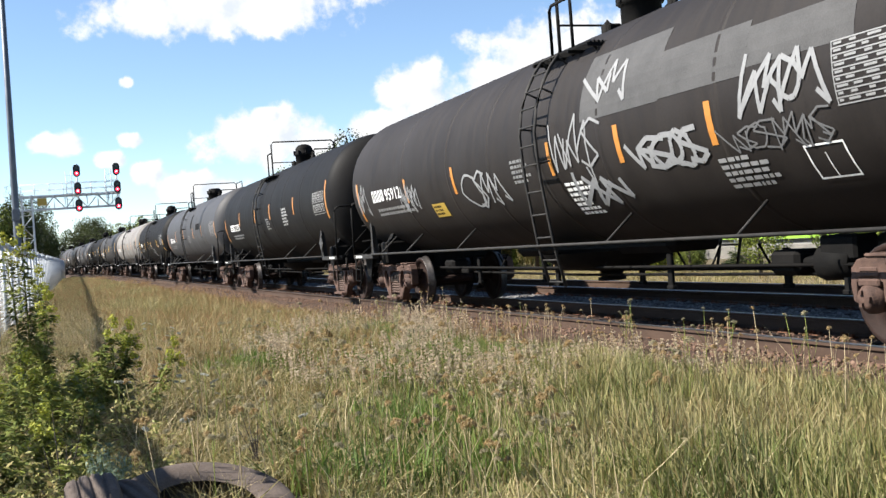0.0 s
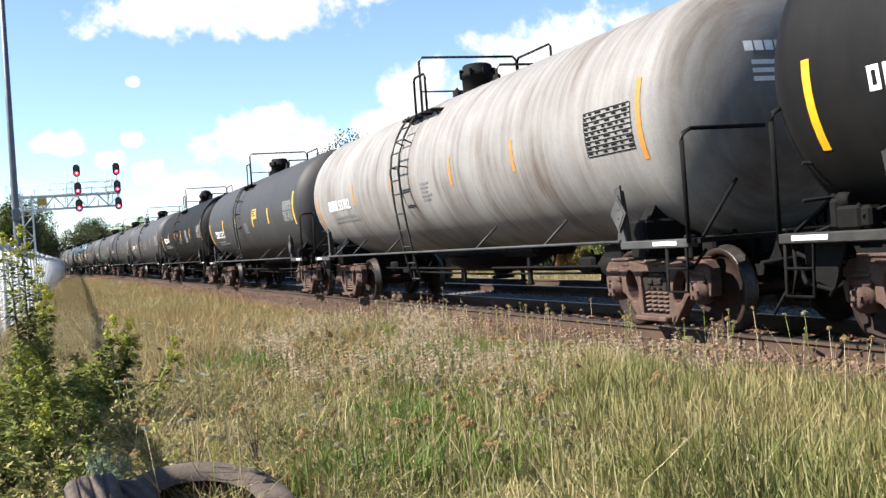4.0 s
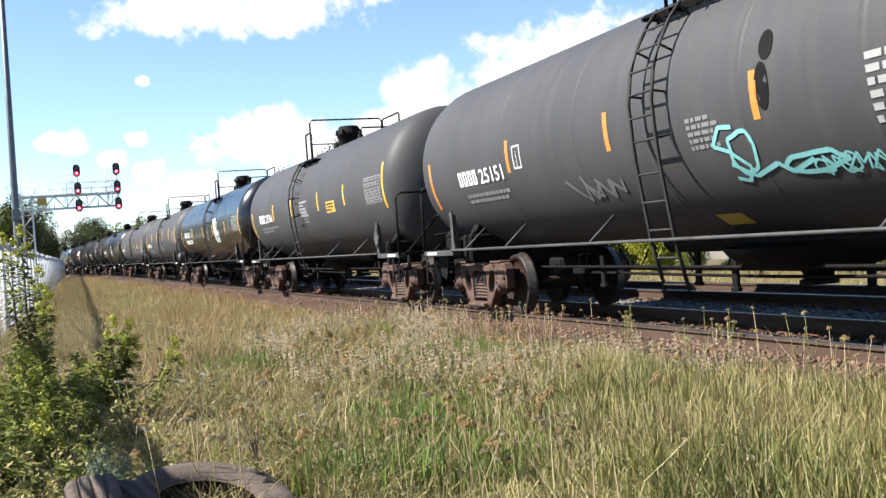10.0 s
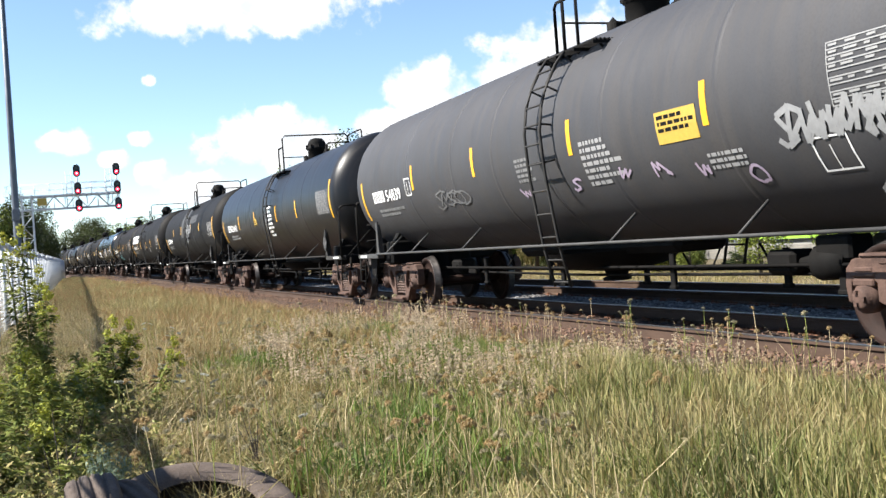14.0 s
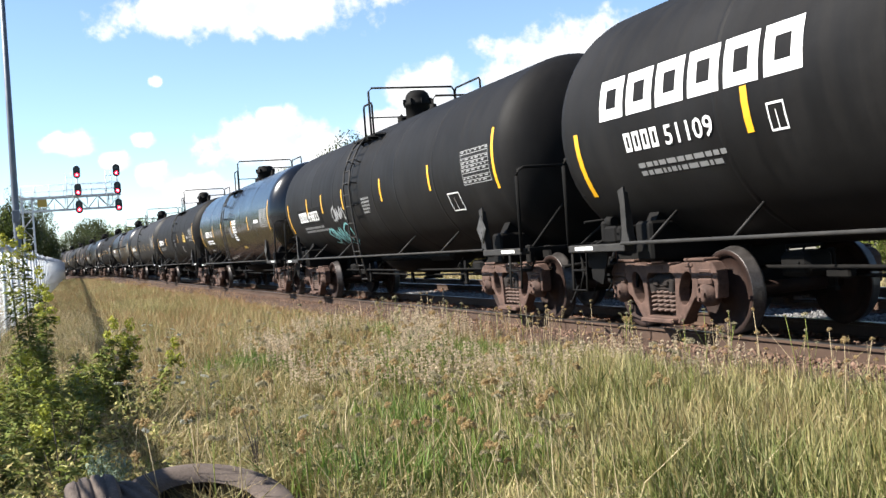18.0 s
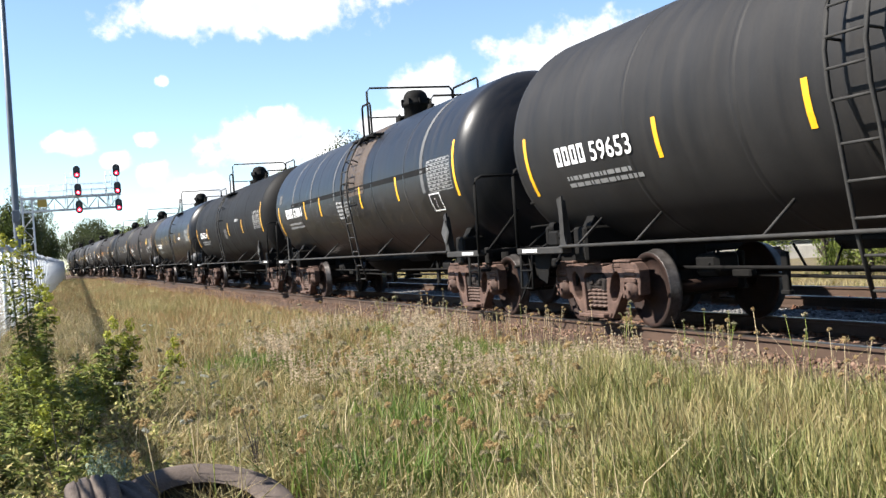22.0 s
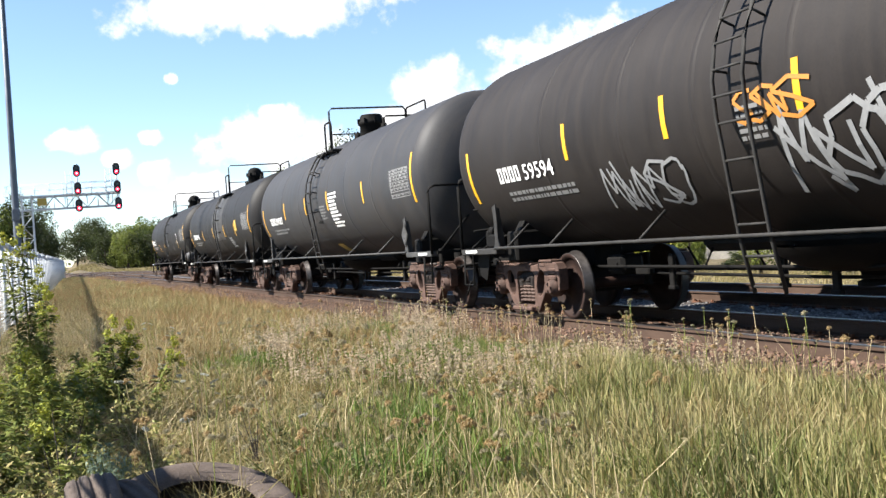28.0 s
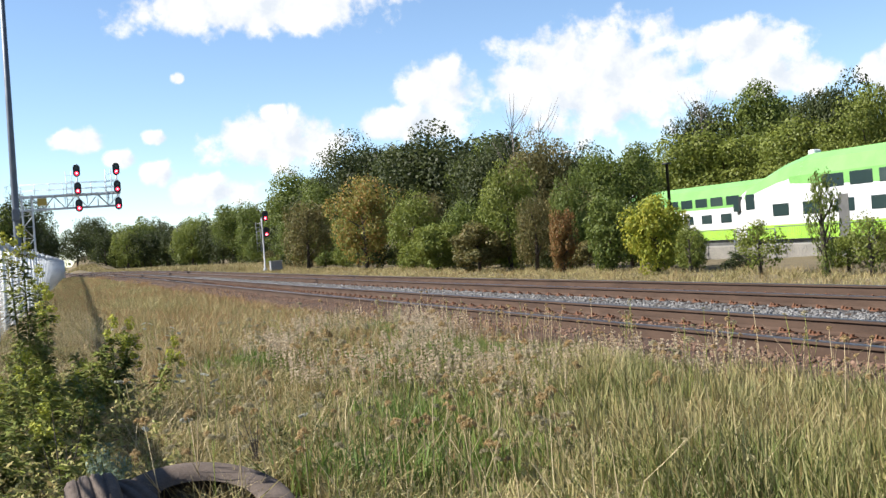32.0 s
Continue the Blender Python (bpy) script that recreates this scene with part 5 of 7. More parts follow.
# one row a car, from the first that passes: place of its far end stripe along the track, paint, number
FLEET = [
    (21.33, dict(paint="brown", no="95912", ticks=(0.199, 0.354, 0.579, 0.691, 0.806), tv=(-0.49, -0.05), label="brown-black tank car covered in white spray-painted scrawls", tick="orange", extra=[
        ("patch", 9.95, 11.7, 0.08, 0.92, "patch"), ("patch", 11.7, 13.2, 0.1, 0.62, "patch"), ("patch", 13.2, 14.6, 0.16, 0.55, "patch"), ("scrawl", 10.15, 0.5, 0.7, 0.5, M["spray"], 7, 0.05, 2),
        ("sign", 4.2, -0.85, 0.6, 0.26), ("scrawl", 6.1, -0.5, 1.1, 0.55, M["spray"], 2, 0.04, 4), ("scrawl", 9.15, -0.18, 1.1, 0.7, M["spray"], 3, 0.035, 4), ("scrawl", 9.6, -0.75, 0.9, 0.6, M["spray"], 9, 0.07, 2),
        ("scrawl", 11.1, -0.45, 1.25, 0.5, M["spray"], 4, 0.06, 5), ("scrawl", 13.15, -0.02, 0.95, 0.55, M["spray"], 5, 0.05, 4), ("scrawl", 12.8, -0.48, 1.4, 0.3, M["faint_spray"], 6, 0.02, 8),
        ("box", 13.75, -1.0, 0.5, 0.34), ("lines", 9.2, -0.66, 7, 0.6, 0.045, "white"), ("lines", 12.5, -0.68, 5, 0.8, 0.045, "grey_text"), ("scrawl", 0.0, -0.25, 0.5, 0.6, M["spray"], 8, 0.035, 2), ("scrawl", 2.7, -0.4, 0.9, 0.5, M["spray"], 1, 0.03, 5)])),
    (38.60, dict(paint="deep", no="23355", ticks=(0.2, 0.39, 0.548, 0.764), tv=(-0.22, 0.22), label="charcoal tank car with orange stripes and a scrawl on its end", tick="orange", extra=[("lines", 9.6, -0.05, 6, 0.7, 0.05, "grey_text")])),
    (56.70, dict(paint="grey", no="54481", end2=(-0.5, 0.15), label="dusty mid-grey tank car with dark patches and faded scrawls", tick="orange", extra=[
        # the dark patch at 8.6 paints the ladder's shadow onto the tank
        ("scrawl", 2.6, -0.35, 1.2, 0.3, M["faint_spray"], 11, 0.02, 5), ("patch", 8.6, 9.0, 0.1, 0.75, "frame"), ("patch", 10.3, 11.4, 0.0, 0.25, "frame"), ("scrawl", 11.2, -0.4, 1.4, 0.4, M["faint_spray"], 12, 0.025, 5)])),
    (71.90, dict(paint="deep", no="57298", end2=(-0.95, -0.1), label="black tank car with amber stripes and small white lettering", num=(0.7, -0.3, 0.2), tv=(-0.48, -0.06), ticks=(0.245, 0.4, 0.53, 0.77), extra=[("lines", 9.9, -0.45, 1, 0.5, 0.1, "grey_text"), ("lines", 7.0, -0.6, 6, 0.7, 0.05, "grey_text"), ("dot", 6.4, -1.45, 0.5, 0.1, "sign_yellow")])),
    (89.40, dict(paint="pale", no="53702", label="pale grey tank car streaked with rust and grime", tick="orange")),
    (106.91, dict(paint="mid", no="23533", label="mid-grey tank car with wide amber stripes and large white number", num=(1.15, -0.5, 0.25), tw=0.13, extra=[
        ("sign", 8.9, -0.1, 0.75, 0.3), ("scrawl", 2.2, -0.5, 0.8, 0.3, M["faint_spray"], 15, 0.02, 4)])),
    (123.93, dict(paint="deep", no="23360", ticks=(0.21, 0.385, 0.546, 0.763), tv=(-0.32, 0.12), label="charcoal tank car with amber stripes and a large white number", num=(1.1, -0.32, 0.25), tw=0.11, extra=[("lines", 6.4, 0.0, 2, 0.5, 0.05, "sign_yellow"), ("lines", 9.3, 0.05, 7, 0.7, 0.05, "grey_text")])),
    (142.30, dict(paint="grey", no="53499", label="faded grey tank car with amber stripes and rust marks", tick="orange", num=(0.8, -0.33, 0.22), extra=[("box", 3.35, -0.36, 0.3, 0.3), ("patch", 6.6, 6.9, 0.75, 1.15, "frame"), ("lines", 8.6, -0.1, 6, 0.5, 0.05, "grey_text")])),
    (160.26, dict(paint="grey", no="206535", label="grey tank car with orange stripes, soot stain and a pale scrawl", tick="orange", num=(1.0, -0.36, 0.21), extra=[
        ("box", 3.5, -0.32, 0.3, 0.28), ("scrawl", 3.2, -0.52, 1.6, 0.45, M["faint_spray"], 21, 0.022, 7), ("scrawl", 7.9, -0.38, 0.4, 0.35, M["faint_spray"], 22, 0.02, 3), ("patch", 8.6, 9.4, -0.9, -0.3, "mid"),
        ("box", 12.5, -0.72, 0.7, 0.3), ("lines", 9.4, -0.45, 2, 1.5, 0.04, "grey_text"), ("dot", 13.9, -0.55, 0.16, 0.13, "red"), ("lines", 13.1, 0.05, 1, 0.35, 0.09, "grey_text")])),
    (178.30, dict(paint="grey", no="25151", ticks=(0.21, 0.395, 0.574, 0.77), label="grey tank car with a teal scrawl and orange stripes", tick="orange", num=(1.25, -0.4, 0.225), extra=[("box", 3.4, -0.3, 0.25, 0.3), ("oval", 8.97, 0.32, 0.1, 0.14), ("oval", 8.91, -0.04, 0.1, 0.22), ("scrawl", 8.1, -0.62, 0.45, 0.55, M["teal"], 25, 0.045, 2), ("scrawl", 8.5, -0.8, 1.0, 0.22, M["teal"], 26, 0.05, 2),
        ("scrawl", 9.3, -0.86, 0.9, 0.2, M["teal"], 28, 0.025, 6), ("scrawl", 5.0, -0.75, 1.0, 0.4, M["faint_spray"], 27, 0.05, 3), ("lines", 10.2, -0.05, 6, 0.8, 0.06, "grey_text"), ("dot", 7.25, -1.55, 0.45, 0.22, "sign_yellow")])),
    (194.80, dict(paint="grey", no="23596", ticks=(0.233, 0.404, 0.618, 0.79), tv=(-0.27, 0.17), label="mid-grey tank car with a yellow notice and amber stripes", num=(1.1, -0.3, 0.24), extra=[("sign", 9.25, -0.37, 0.8, 0.26), ("lines", 6.6, 0.0, 5, 0.8, 0.05, "grey_text")])),
    (212.65, dict(paint="gloss", no="32505", label="shiny clean black tank car with crisp white lettering", num=(1.05, -0.24, 0.22), tw=0.09, tv=(-0.36, 0.06), ticks=(0.244, 0.447, 0.616, 0.811), extra=[("box", 3.15, -0.22, 0.28, 0.3), ("lines", 9.62, 0.22, 14, 1.15, 0.04, "white"), ("lines", 6.2, -0.95, 1, 0.4, 0.05, "grey_text")])),
    (229.15, dict(paint="grey", no="23550", res=True, label="grey tank car with broad yellow stripes and white hand prints", num=(0.75, -0.42, 0.22), tw=0.17, end1=(-0.55, 0.2), tv=(-0.15, 0.38), ticks=(0.222, 0.416, 0.618, 0.82), extra=[
        ("scrawl", 2.2, -0.75, 0.45, 0.3, M["spray"], 31, 0.05, 3), ("scrawl", 7.3, -0.6, 0.5, 0.3, M["spray"], 32, 0.04, 4), ("patch", 5.9, 6.3, -0.35, -0.12, "frame_grey"), ("dot", 12.6, -0.2, 0.12, 0.1, "red")])),
    (247.05, dict(paint="grey", no="54839", ticks=(0.21, 0.4, 0.611, 0.801), tv=(-0.28, 0.16), label="grey tank car with lilac stickers, a yellow notice and white scrawls", num=(0.7, -0.38, 0.22), extra=[
        ("box", 2.75, -0.36, 0.3, 0.3), ("sign", 11.25, -0.38, 0.75, 0.34), ("scrawl", 13.2, -0.45, 1.3, 0.36, M["spray"], 35, 0.06, 8), ("box", 13.5, -0.93, 0.45, 0.33), ("scrawl", 4.2, -0.55, 1.3, 0.3, M["faint_spray"], 36, 0.03, 5),
        ("scrawl", 10.3, -0.6, 0.12, 0.2, M["lilac"], 37, 0.035, 1), ("scrawl", 11.0, -0.63, 0.12, 0.2, M["lilac"], 38, 0.035, 1), ("scrawl", 11.8, -0.7, 0.12, 0.2, M["lilac"], 39, 0.035, 1), ("scrawl", 12.6, -0.85, 0.12, 0.2, M["lilac"], 40, 0.035, 1),
        ("scrawl", 9.1, -0.66, 0.12, 0.2, M["lilac"], 41, 0.035, 1), ("scrawl", 7.6, -0.66, 0.12, 0.2, M["lilac"], 42, 0.035, 1), ("lines", 9.5, -0.2, 7, 0.9, 0.05, "grey_text"), ("lines", 12.0, -0.6, 3, 0.9, 0.04, "grey_text")])),
    (265.20, dict(paint="semi", no="30412", label="satin black tank car with rows of white lettering", extra=[("lines", 8.0, 0.1, 8, 0.7, 0.07, "white"), ("sign", 6.0, -0.3, 0.4, 0.2)])),
    (283.52, dict(paint="deep", no="94564", label="brown-black tank car with a pale grey band and a scrawl", num=(0.62, -0.38, 0.25), end1=(-0.9, -0.1), tv=(-0.05, 0.3), extra=[
        ("patch", 6.2, 8.0, -0.2, 1.4, "band_grey"), ("scrawl", 7.9, 0.1, 1.6, 0.5, M["spray"], 45, 0.06, 5), ("patch", 9.0, 11.0, 0.35, 0.7, "band_grey")])),
    (302.06, dict(paint="deep", no="51109", rad=1.51, label="charcoal tank car with a large white block logo", num=(1.1, -0.38, 0.21), tv=(-0.43, 0.0), ticks=(0.22, 0.342, 0.568, 0.724), end1=(-0.85, -0.05), end2=(-0.85, 0.0), gap=3.5, extra=[
        ("logo", 0), ("box", 3.6, -0.46, 0.24, 0.24), ("patch", 7.85, 8.75, -0.62, 0.42, "frame"), ("box", 13.0, -0.85, 0.5, 0.28), ("lines", 9.9, -0.5, 3, 0.4, 0.05, "grey_text")])),
    (318.80, dict(paint="deep", no="69833", ticks=(0.155, 0.262, 0.395, 0.6, 0.8), tv=(-0.33, 0.11), label="charcoal tank car with a black number plate patch and teal scrawl", num=(1.2, -0.46, 0.25), tw=0.085, extra=[
        ("patch", 1.05, 3.5, -0.55, -0.14, "frame"), ("scrawl", 4.5, -0.4, 0.85, 0.36, M["spray"], 51, 0.045, 5), ("scrawl", 3.5, -0.95, 1.7, 0.6, M["teal"], 52, 0.04, 6), ("box", 11.9, -0.75, 0.5, 0.3)])),
    (335.35, dict(paint="gloss", no="89131", rad=1.465, ticks=(0.224, 0.373, 0.536, 0.758), tv=(-0.37, 0.07), label="shiny blue-black tank car with crisp white lettering", num=(1.1, -0.34, 0.22), tw=0.08, extra=[("lines", 7.6, 0.0, 8, 0.7, 0.055, "white"), ("lines", 11.6, -0.2, 1, 0.6, 0.1, "white"), ("dot", 8.2, -1.0, 0.5, 0.1, "sign_yellow"), ("lines", 1.1, -0.95, 1, 0.7, 0.05, "grey_text")])),
    (351.82, dict(paint="deep", no="67531", rad=1.47, ticks=(0.27, 0.462, 0.625, 0.78), label="charcoal tank car with a yellow notice and amber stripes", num=(0.8, -0.3, 0.245), tw=0.085, tv=(-0.37, 0.07), extra=[("sign", 10.4, -0.36, 0.75, 0.32), ("lines", 11.6, -0.24, 1, 0.5, 0.11, "grey_text"), ("lines", 9.4, -0.6, 4, 0.5, 0.05, "grey_text")])),
    (368.20, dict(paint="char", no="59653", rad=1.47, ticks=(0.237, 0.413, 0.62, 0.8), tv=(-0.5, -0.06), label="charcoal tank car with amber stripes and white numbers", num=(0.85, -0.38, 0.235), tw=0.085, extra=[("scrawl", 12.0, 0.2, 0.3, 0.3, M["faint_spray"], 55, 0.02, 3)])),
    (384.50, dict(paint="semi", no="67881", rad=1.46, ticks=(0.229, 0.345, 0.6, 0.78), tv=(-0.39, 0.05), label="blue-black tank car with grey primer rings and a brown band", num=(0.9, -0.28, 0.24), tw=0.09, extra=[
        ("patch", 1.8, 1.9, -0.1, 1.6, "ring"), ("patch", 3.8, 3.9, -0.1, 1.6, "ring"), ("patch", 6.0, 6.1, -0.1, 1.6, "ring"), ("patch", 7.0, 8.45, -0.1, 1.6, "band_brown"), ("patch", 11.95, 12.1, -0.35, 1.5, "ring"),
        ("patch", 1.6, 12.5, -0.02, 0.08, "frame"), ("patch", 0.12, 0.45, 0.15, 0.4, "patch"), ("box", 12.2, -0.7, 0.5, 0.3), ("lines", 6.2, -0.2, 5, 0.7, 0.05, "grey_text")])),
    (401.20, dict(paint="deep", no="67510", rad=1.46, ticks=(0.205, 0.388, 0.565, 0.762), tv=(-0.42, 0.02), label="charcoal tank car with amber stripes and grey stencils", num=(0.92, -0.34, 0.22), tw=0.09, extra=[("lines", 9.4, 0.0, 1, 0.6, 0.1, "grey_text")])),
    (417.60, dict(paint="semi", no="69804", rad=1.47, ticks=(0.234, 0.375, 0.5, 0.63, 0.77), label="satin blue-black tank car with amber stripes", num=(0.95, -0.47, 0.22), tw=0.08, res=True, tv=(-0.32, 0.12), extra=[("lines", 10.0, -0.2, 1, 0.7, 0.1, "white"), ("lines", 8.4, -0.75, 1, 0.3, 0.04, "grey_text")])),
    (434.20, dict(paint="brown", no="53118", ticks=(0.15, 0.337, 0.566, 0.78), label="sooty brown-black tank car with orange stripes and a blue scrawl", tick="orange", num=(0.75, -0.4, 0.19), tw=0.08, res=True, extra=[
        ("box", 11.6, -0.62, 0.5, 0.32), ("lines", 10.4, -0.4, 5, 0.8, 0.04, "grey_text"), ("sign", 10.9, -0.1, 0.6, 0.34)])),
    (451.00, dict(paint="char", no="59957", label="charcoal tank car with amber stripes and faint scrawls", num=(0.75, -0.36, 0.2), tw=0.08, extra=[("scrawl", 9.0, -0.1, 1.2, 0.4, M["faint_spray"], 63, 0.02, 5), ("box", 11.6, -0.4, 0.4, 0.25)])),
    (467.20, dict(paint="brown", no="59594", rad=1.46, ticks=(0.24, 0.409, 0.566, 0.77), label="brown-black tank car with large white and orange scrawls", num=(1.05, -0.47, 0.22), tw=0.09, extra=[
        ("scrawl", 3.9, -0.8, 1.6, 0.7, M["spray"], 65, 0.04, 6), ("scrawl", 6.75, -0.2, 0.9, 0.34, M["orange"], 66, 0.04, 4), ("scrawl", 7.2, -0.7, 2.3, 0.9, M["spray"], 67, 0.06, 6)])),
    (483.60, dict(paint="mid", no="89087", rad=1.46, ticks=(0.214, 0.394, 0.556, 0.77), tv=(-0.32, 0.12), label="dark grey tank car with amber stripes and a pale repaired patch", num=(0.9, -0.42, 0.2), tw=0.09, extra=[
        ("lines", 7.75, 0.02, 10, 0.8, 0.05, "white"), ("dot", 6.5, -1.6, 0.45, 0.36, "sign_yellow"), ("patch", 5.6, 6.6, -1.2, 1.4, "mid")])),
    (500.20, dict(paint="char", no="59665", ticks=(0.253, 0.451, 0.639, 0.8), tv=(-0.52, -0.08), label="charcoal tank car with a broad dusty grey band", num=(0.87, -0.4, 0.21), tw=0.085, extra=[
        ("patch", 6.2, 8.7, -0.6, 1.5, "band_grey"), ("dot", 11.2, -0.35, 0.35, 0.36, "sign_yellow"), ("lines", 9.5, -0.6, 5, 0.8, 0.05, "grey_text")])),
    (516.40, dict(paint="char", no="28335", ticks=(0.226, 0.401, 0.8), tv=(-0.77, -0.33), label="charcoal tank car, the last of the train", num=(0.12, -0.30, 0.23), tw=0.085, res=True, end1=(-0.85, 0.0), extra=[
        ("lines", 8.6, -0.6, 4, 0.5, 0.035, "print"), ("box", 10.6, -0.4, 0.45, 0.4), ("dot", 1.15, -0.62, 0.14, 0.12, "red")])),
]


# where each car has its ladder and platform, from its middle
LADDERS = [-1.0, 0.8, 0.9, 0.55, 0.8, 0.8, 0.4, 0.8, 0.38, 0.55, 0.6, -0.9, -1.05, -1.0, -0.9, -0.85, 0.1, 0.45, 0.4, -1.0, 0.5, -0.75, 0.3, -1.2, -0.9, 0, -0.15, 0.4, -0.95, -0.92]


def make_train():
    prev = 3.0
    for (s, spec), ladder in zip(FLEET, LADDERS):
        spec["ladder"] = ladder
        logo = [e for e in spec.get("extra", ()) if e[0] == "logo"]
        spec["extra"] = [e for e in spec.get("extra", ()) if e[0] != "logo"]
        car = make_car(spec, s, prev)
        half = (s - prev - spec.get("gap", GAP)) / 2
        if logo:
            lv = Livery(car, half, spec.get("rad", RAD))
            rows = []
            for k in range(6):
                u = 0.62 + k * 0.6
                rows += [(u, 0.02, 0.15, 0.46), (u + 0.37, 0.02, 0.15, 0.46), (u + 0.15, 0.36, 0.22, 0.12), (u + 0.15, 0.02, 0.22, 0.12)]
            lv.bars("block_logo", rows, M["white"], label="large white block logo")
        # capacity stencil on the forward head
        bm = bmesh.new()
        for k, (x, z, w, h) in enumerate(((-0.5, 0.55, 0.10, 0.11), (-0.38, 0.55, 0.1, 0.11), (-0.26, 0.55, 0.1, 0.11), (-0.14, 0.55, 0.1, 0.11), (0.0, 0.55, 0.34, 0.11), (-0.45, 0.40, 0.5, 0.05), (-0.45, 0.31, 0.42, 0.05), (-0.45, 0.22, 0.48, 0.05))):
            q = []
            for a, b in ((x, z), (x + w, z), (x + w, z + h), (x, z + h)):
                rr = min(0.999, math.hypot(a, b) / RAD)
                q.append(bm.verts.new((a, -(half + 0.06 + 0.70 * math.sqrt(1 - rr * rr)) - 0.012, CZ + b)))
            bm.faces.new(q)
        part("head_stencil", bm, M["white"], car)
        prev = s
    car = CARS[-1][0]
    half = (516.40 - 500.20 - GAP) / 2
    bm = bmesh.new()
    box(bm, (0.1, half + 1.62, 1.15), (0.22, 0.2, 0.5), bevel=0.03)
    lathe(bm, [(0, 0.07), (0.04, 0.06)], (0.1, half + 1.72, 1.42), (0, 1, 0), 12)
    part("end_of_train_marker", bm, M["red"], car, "red end-of-train marker box")


make_train()


# ---- vegetation ----
def blades(name, label, mat, n, xr, yr, seed, height=(0.3, 0.6), width=0.006, lean=0.35, power=1.6, keep=None, cat="grass", clump=0.0, seg=2, zoff=0.0, low=None):
    """Grass blades or stalks: tapering strips that bend, joined in one mesh."""
    rng = np.random.default_rng(seed)
    x = rng.uniform(xr[0], xr[1], n)
    y = yr[0] + (yr[1] - yr[0]) * rng.random(n) ** power
    if clump:
        k = max(1, n // 24)
        cx, cy = rng.uniform(xr[0], xr[1], k), yr[0] + (yr[1] - yr[0]) * rng.random(k) ** power
        pick = rng.integers(0, k, n)
        use = rng.random(n) < clump
        x = np.where(use, cx[pick] + rng.normal(0, 0.09, n), x)
        y = np.where(use, cy[pick] + rng.normal(0, 0.09, n), y)
    if keep is not None:
        ok = keep(x, y, rng)
        x, y = x[ok], y[ok]
        n = len(x)
    lows = low(x, y) if low else 1.0
    x = x + drift(y) * smooth_step(1.0, 5.0, x)
    z = ground_height(x, y) + zoff
    h = rng.uniform(height[0], height[1], n) * lows
    a = rng.uniform(0, math.tau, n)
    b = rng.uniform(0, math.tau, n)
    ln = np.abs(rng.normal(0, lean, n)) * h
    w = width * rng.uniform(0.6, 1.5, n) * (1 + y / 30.0)
    rows = seg + 1
    v = np.zeros((n, rows * 2, 3))
    for k in range(rows):
        t = k / seg
        ww = w * (1 - t) ** 0.7 * 0.5 + 0.0006
        px, py, pz = x + np.cos(b) * ln * t * t, y + np.sin(b) * ln * t * t, z + h * (t - 0.12 * t * t)
        for s in (0, 1):
            sg = s * 2 - 1
            v[:, 2 * k + s, 0], v[:, 2 * k + s, 1], v[:, 2 * k + s, 2] = px + sg * np.cos(a) * ww, py + sg * np.sin(a) * ww, pz
    q = np.array([(2 * k, 2 * k + 1, 2 * k + 3, 2 * k + 2) for k in range(seg)])
    f = (np.arange(n) * rows * 2)[:, None, None] + q[None]
    tagged(new(name, raw_mesh(name, v.reshape(-1, 3), f.reshape(-1, 4), mat)), label, cat, kind="stuff")


def in_view(x, y, rng):
    """The field before the camera."""
    tyres = (x < 1.35) & (y < 6.6)
    return (x > -0.5 - 0.02 * y) & (x < 1.3 + 1.15 * y) & (y > 2.2) & (x < 5.9) & ~tyres


def edge(x, y):
    """Growth thins out to litter along the ballast."""
    return 1 - 0.8 * smooth_step(5.0, 5.65, x + 0.12 * np.sin(y * 1.7) + 0.1 * np.sin(y * 4.1))


def stature(x, y):
    """Grass stands tall near the line's edge and low towards the fence."""
    return (0.42 + 0.58 * smooth_step(2.2, 3.6, x - 0.12 * (y - 6)) * (1 - 0.45 * smooth_step(8, 13, y))) * edge(x, y)


def patchy(x, y):
    return 0.5 + 0.5 * np.sin(x * 1.3 + 1.1 * np.sin(y * 0.45)) * np.cos(y * 0.62 - 0.5 * x)


def tall_zone(x, y):
    """Where the taller grass stands, towards the line's edge."""
    return smooth_step(0.8, 2.4, x - 0.12 * (y - 6)) * (1 - 0.75 * smooth_step(8.5, 12.5, y))


blades("meadow_grass", "tall mixed green and straw grass of the near field", GRASS["green"], 120000, (0.6, 6), (3.0, 14), 11, (0.16, 0.58), 0.013, 0.30, 1.3,
       lambda x, y, r: in_view(x, y, r) & (r.random(len(x)) < tall_zone(x, y)), clump=0.45, low=stature)
blades("short_grass", "short tangled olive and straw grass of the field", GRASS["olive"], 130000, (-1, 6), (4.0, 20), 21, (0.06, 0.28), 0.011, 0.9, 1.4,
       lambda x, y, r: in_view(x, y, r) & (r.random(len(x)) > 0.75 * tall_zone(x, y)), clump=0.6, low=edge)
blades("dry_grass", "pale dry grass stalks across the field", GRASS["dry"], 70000, (-1, 5.9), (3.5, 24), 12, (0.10, 0.40), 0.008, 0.8, 1.5,
       lambda x, y, r: in_view(x, y, r) & (r.random(len(x)) < 0.35 + 0.65 * patchy(x, y)), clump=0.5, low=stature)
blades("far_grass", "dry brown grass further along the field", GRASS["olive"], 90000, (-2.5, 5.7), (16, 130), 13, (0.16, 0.40), 0.008, 0.7, 1.9, clump=0.5, seg=1, low=edge)
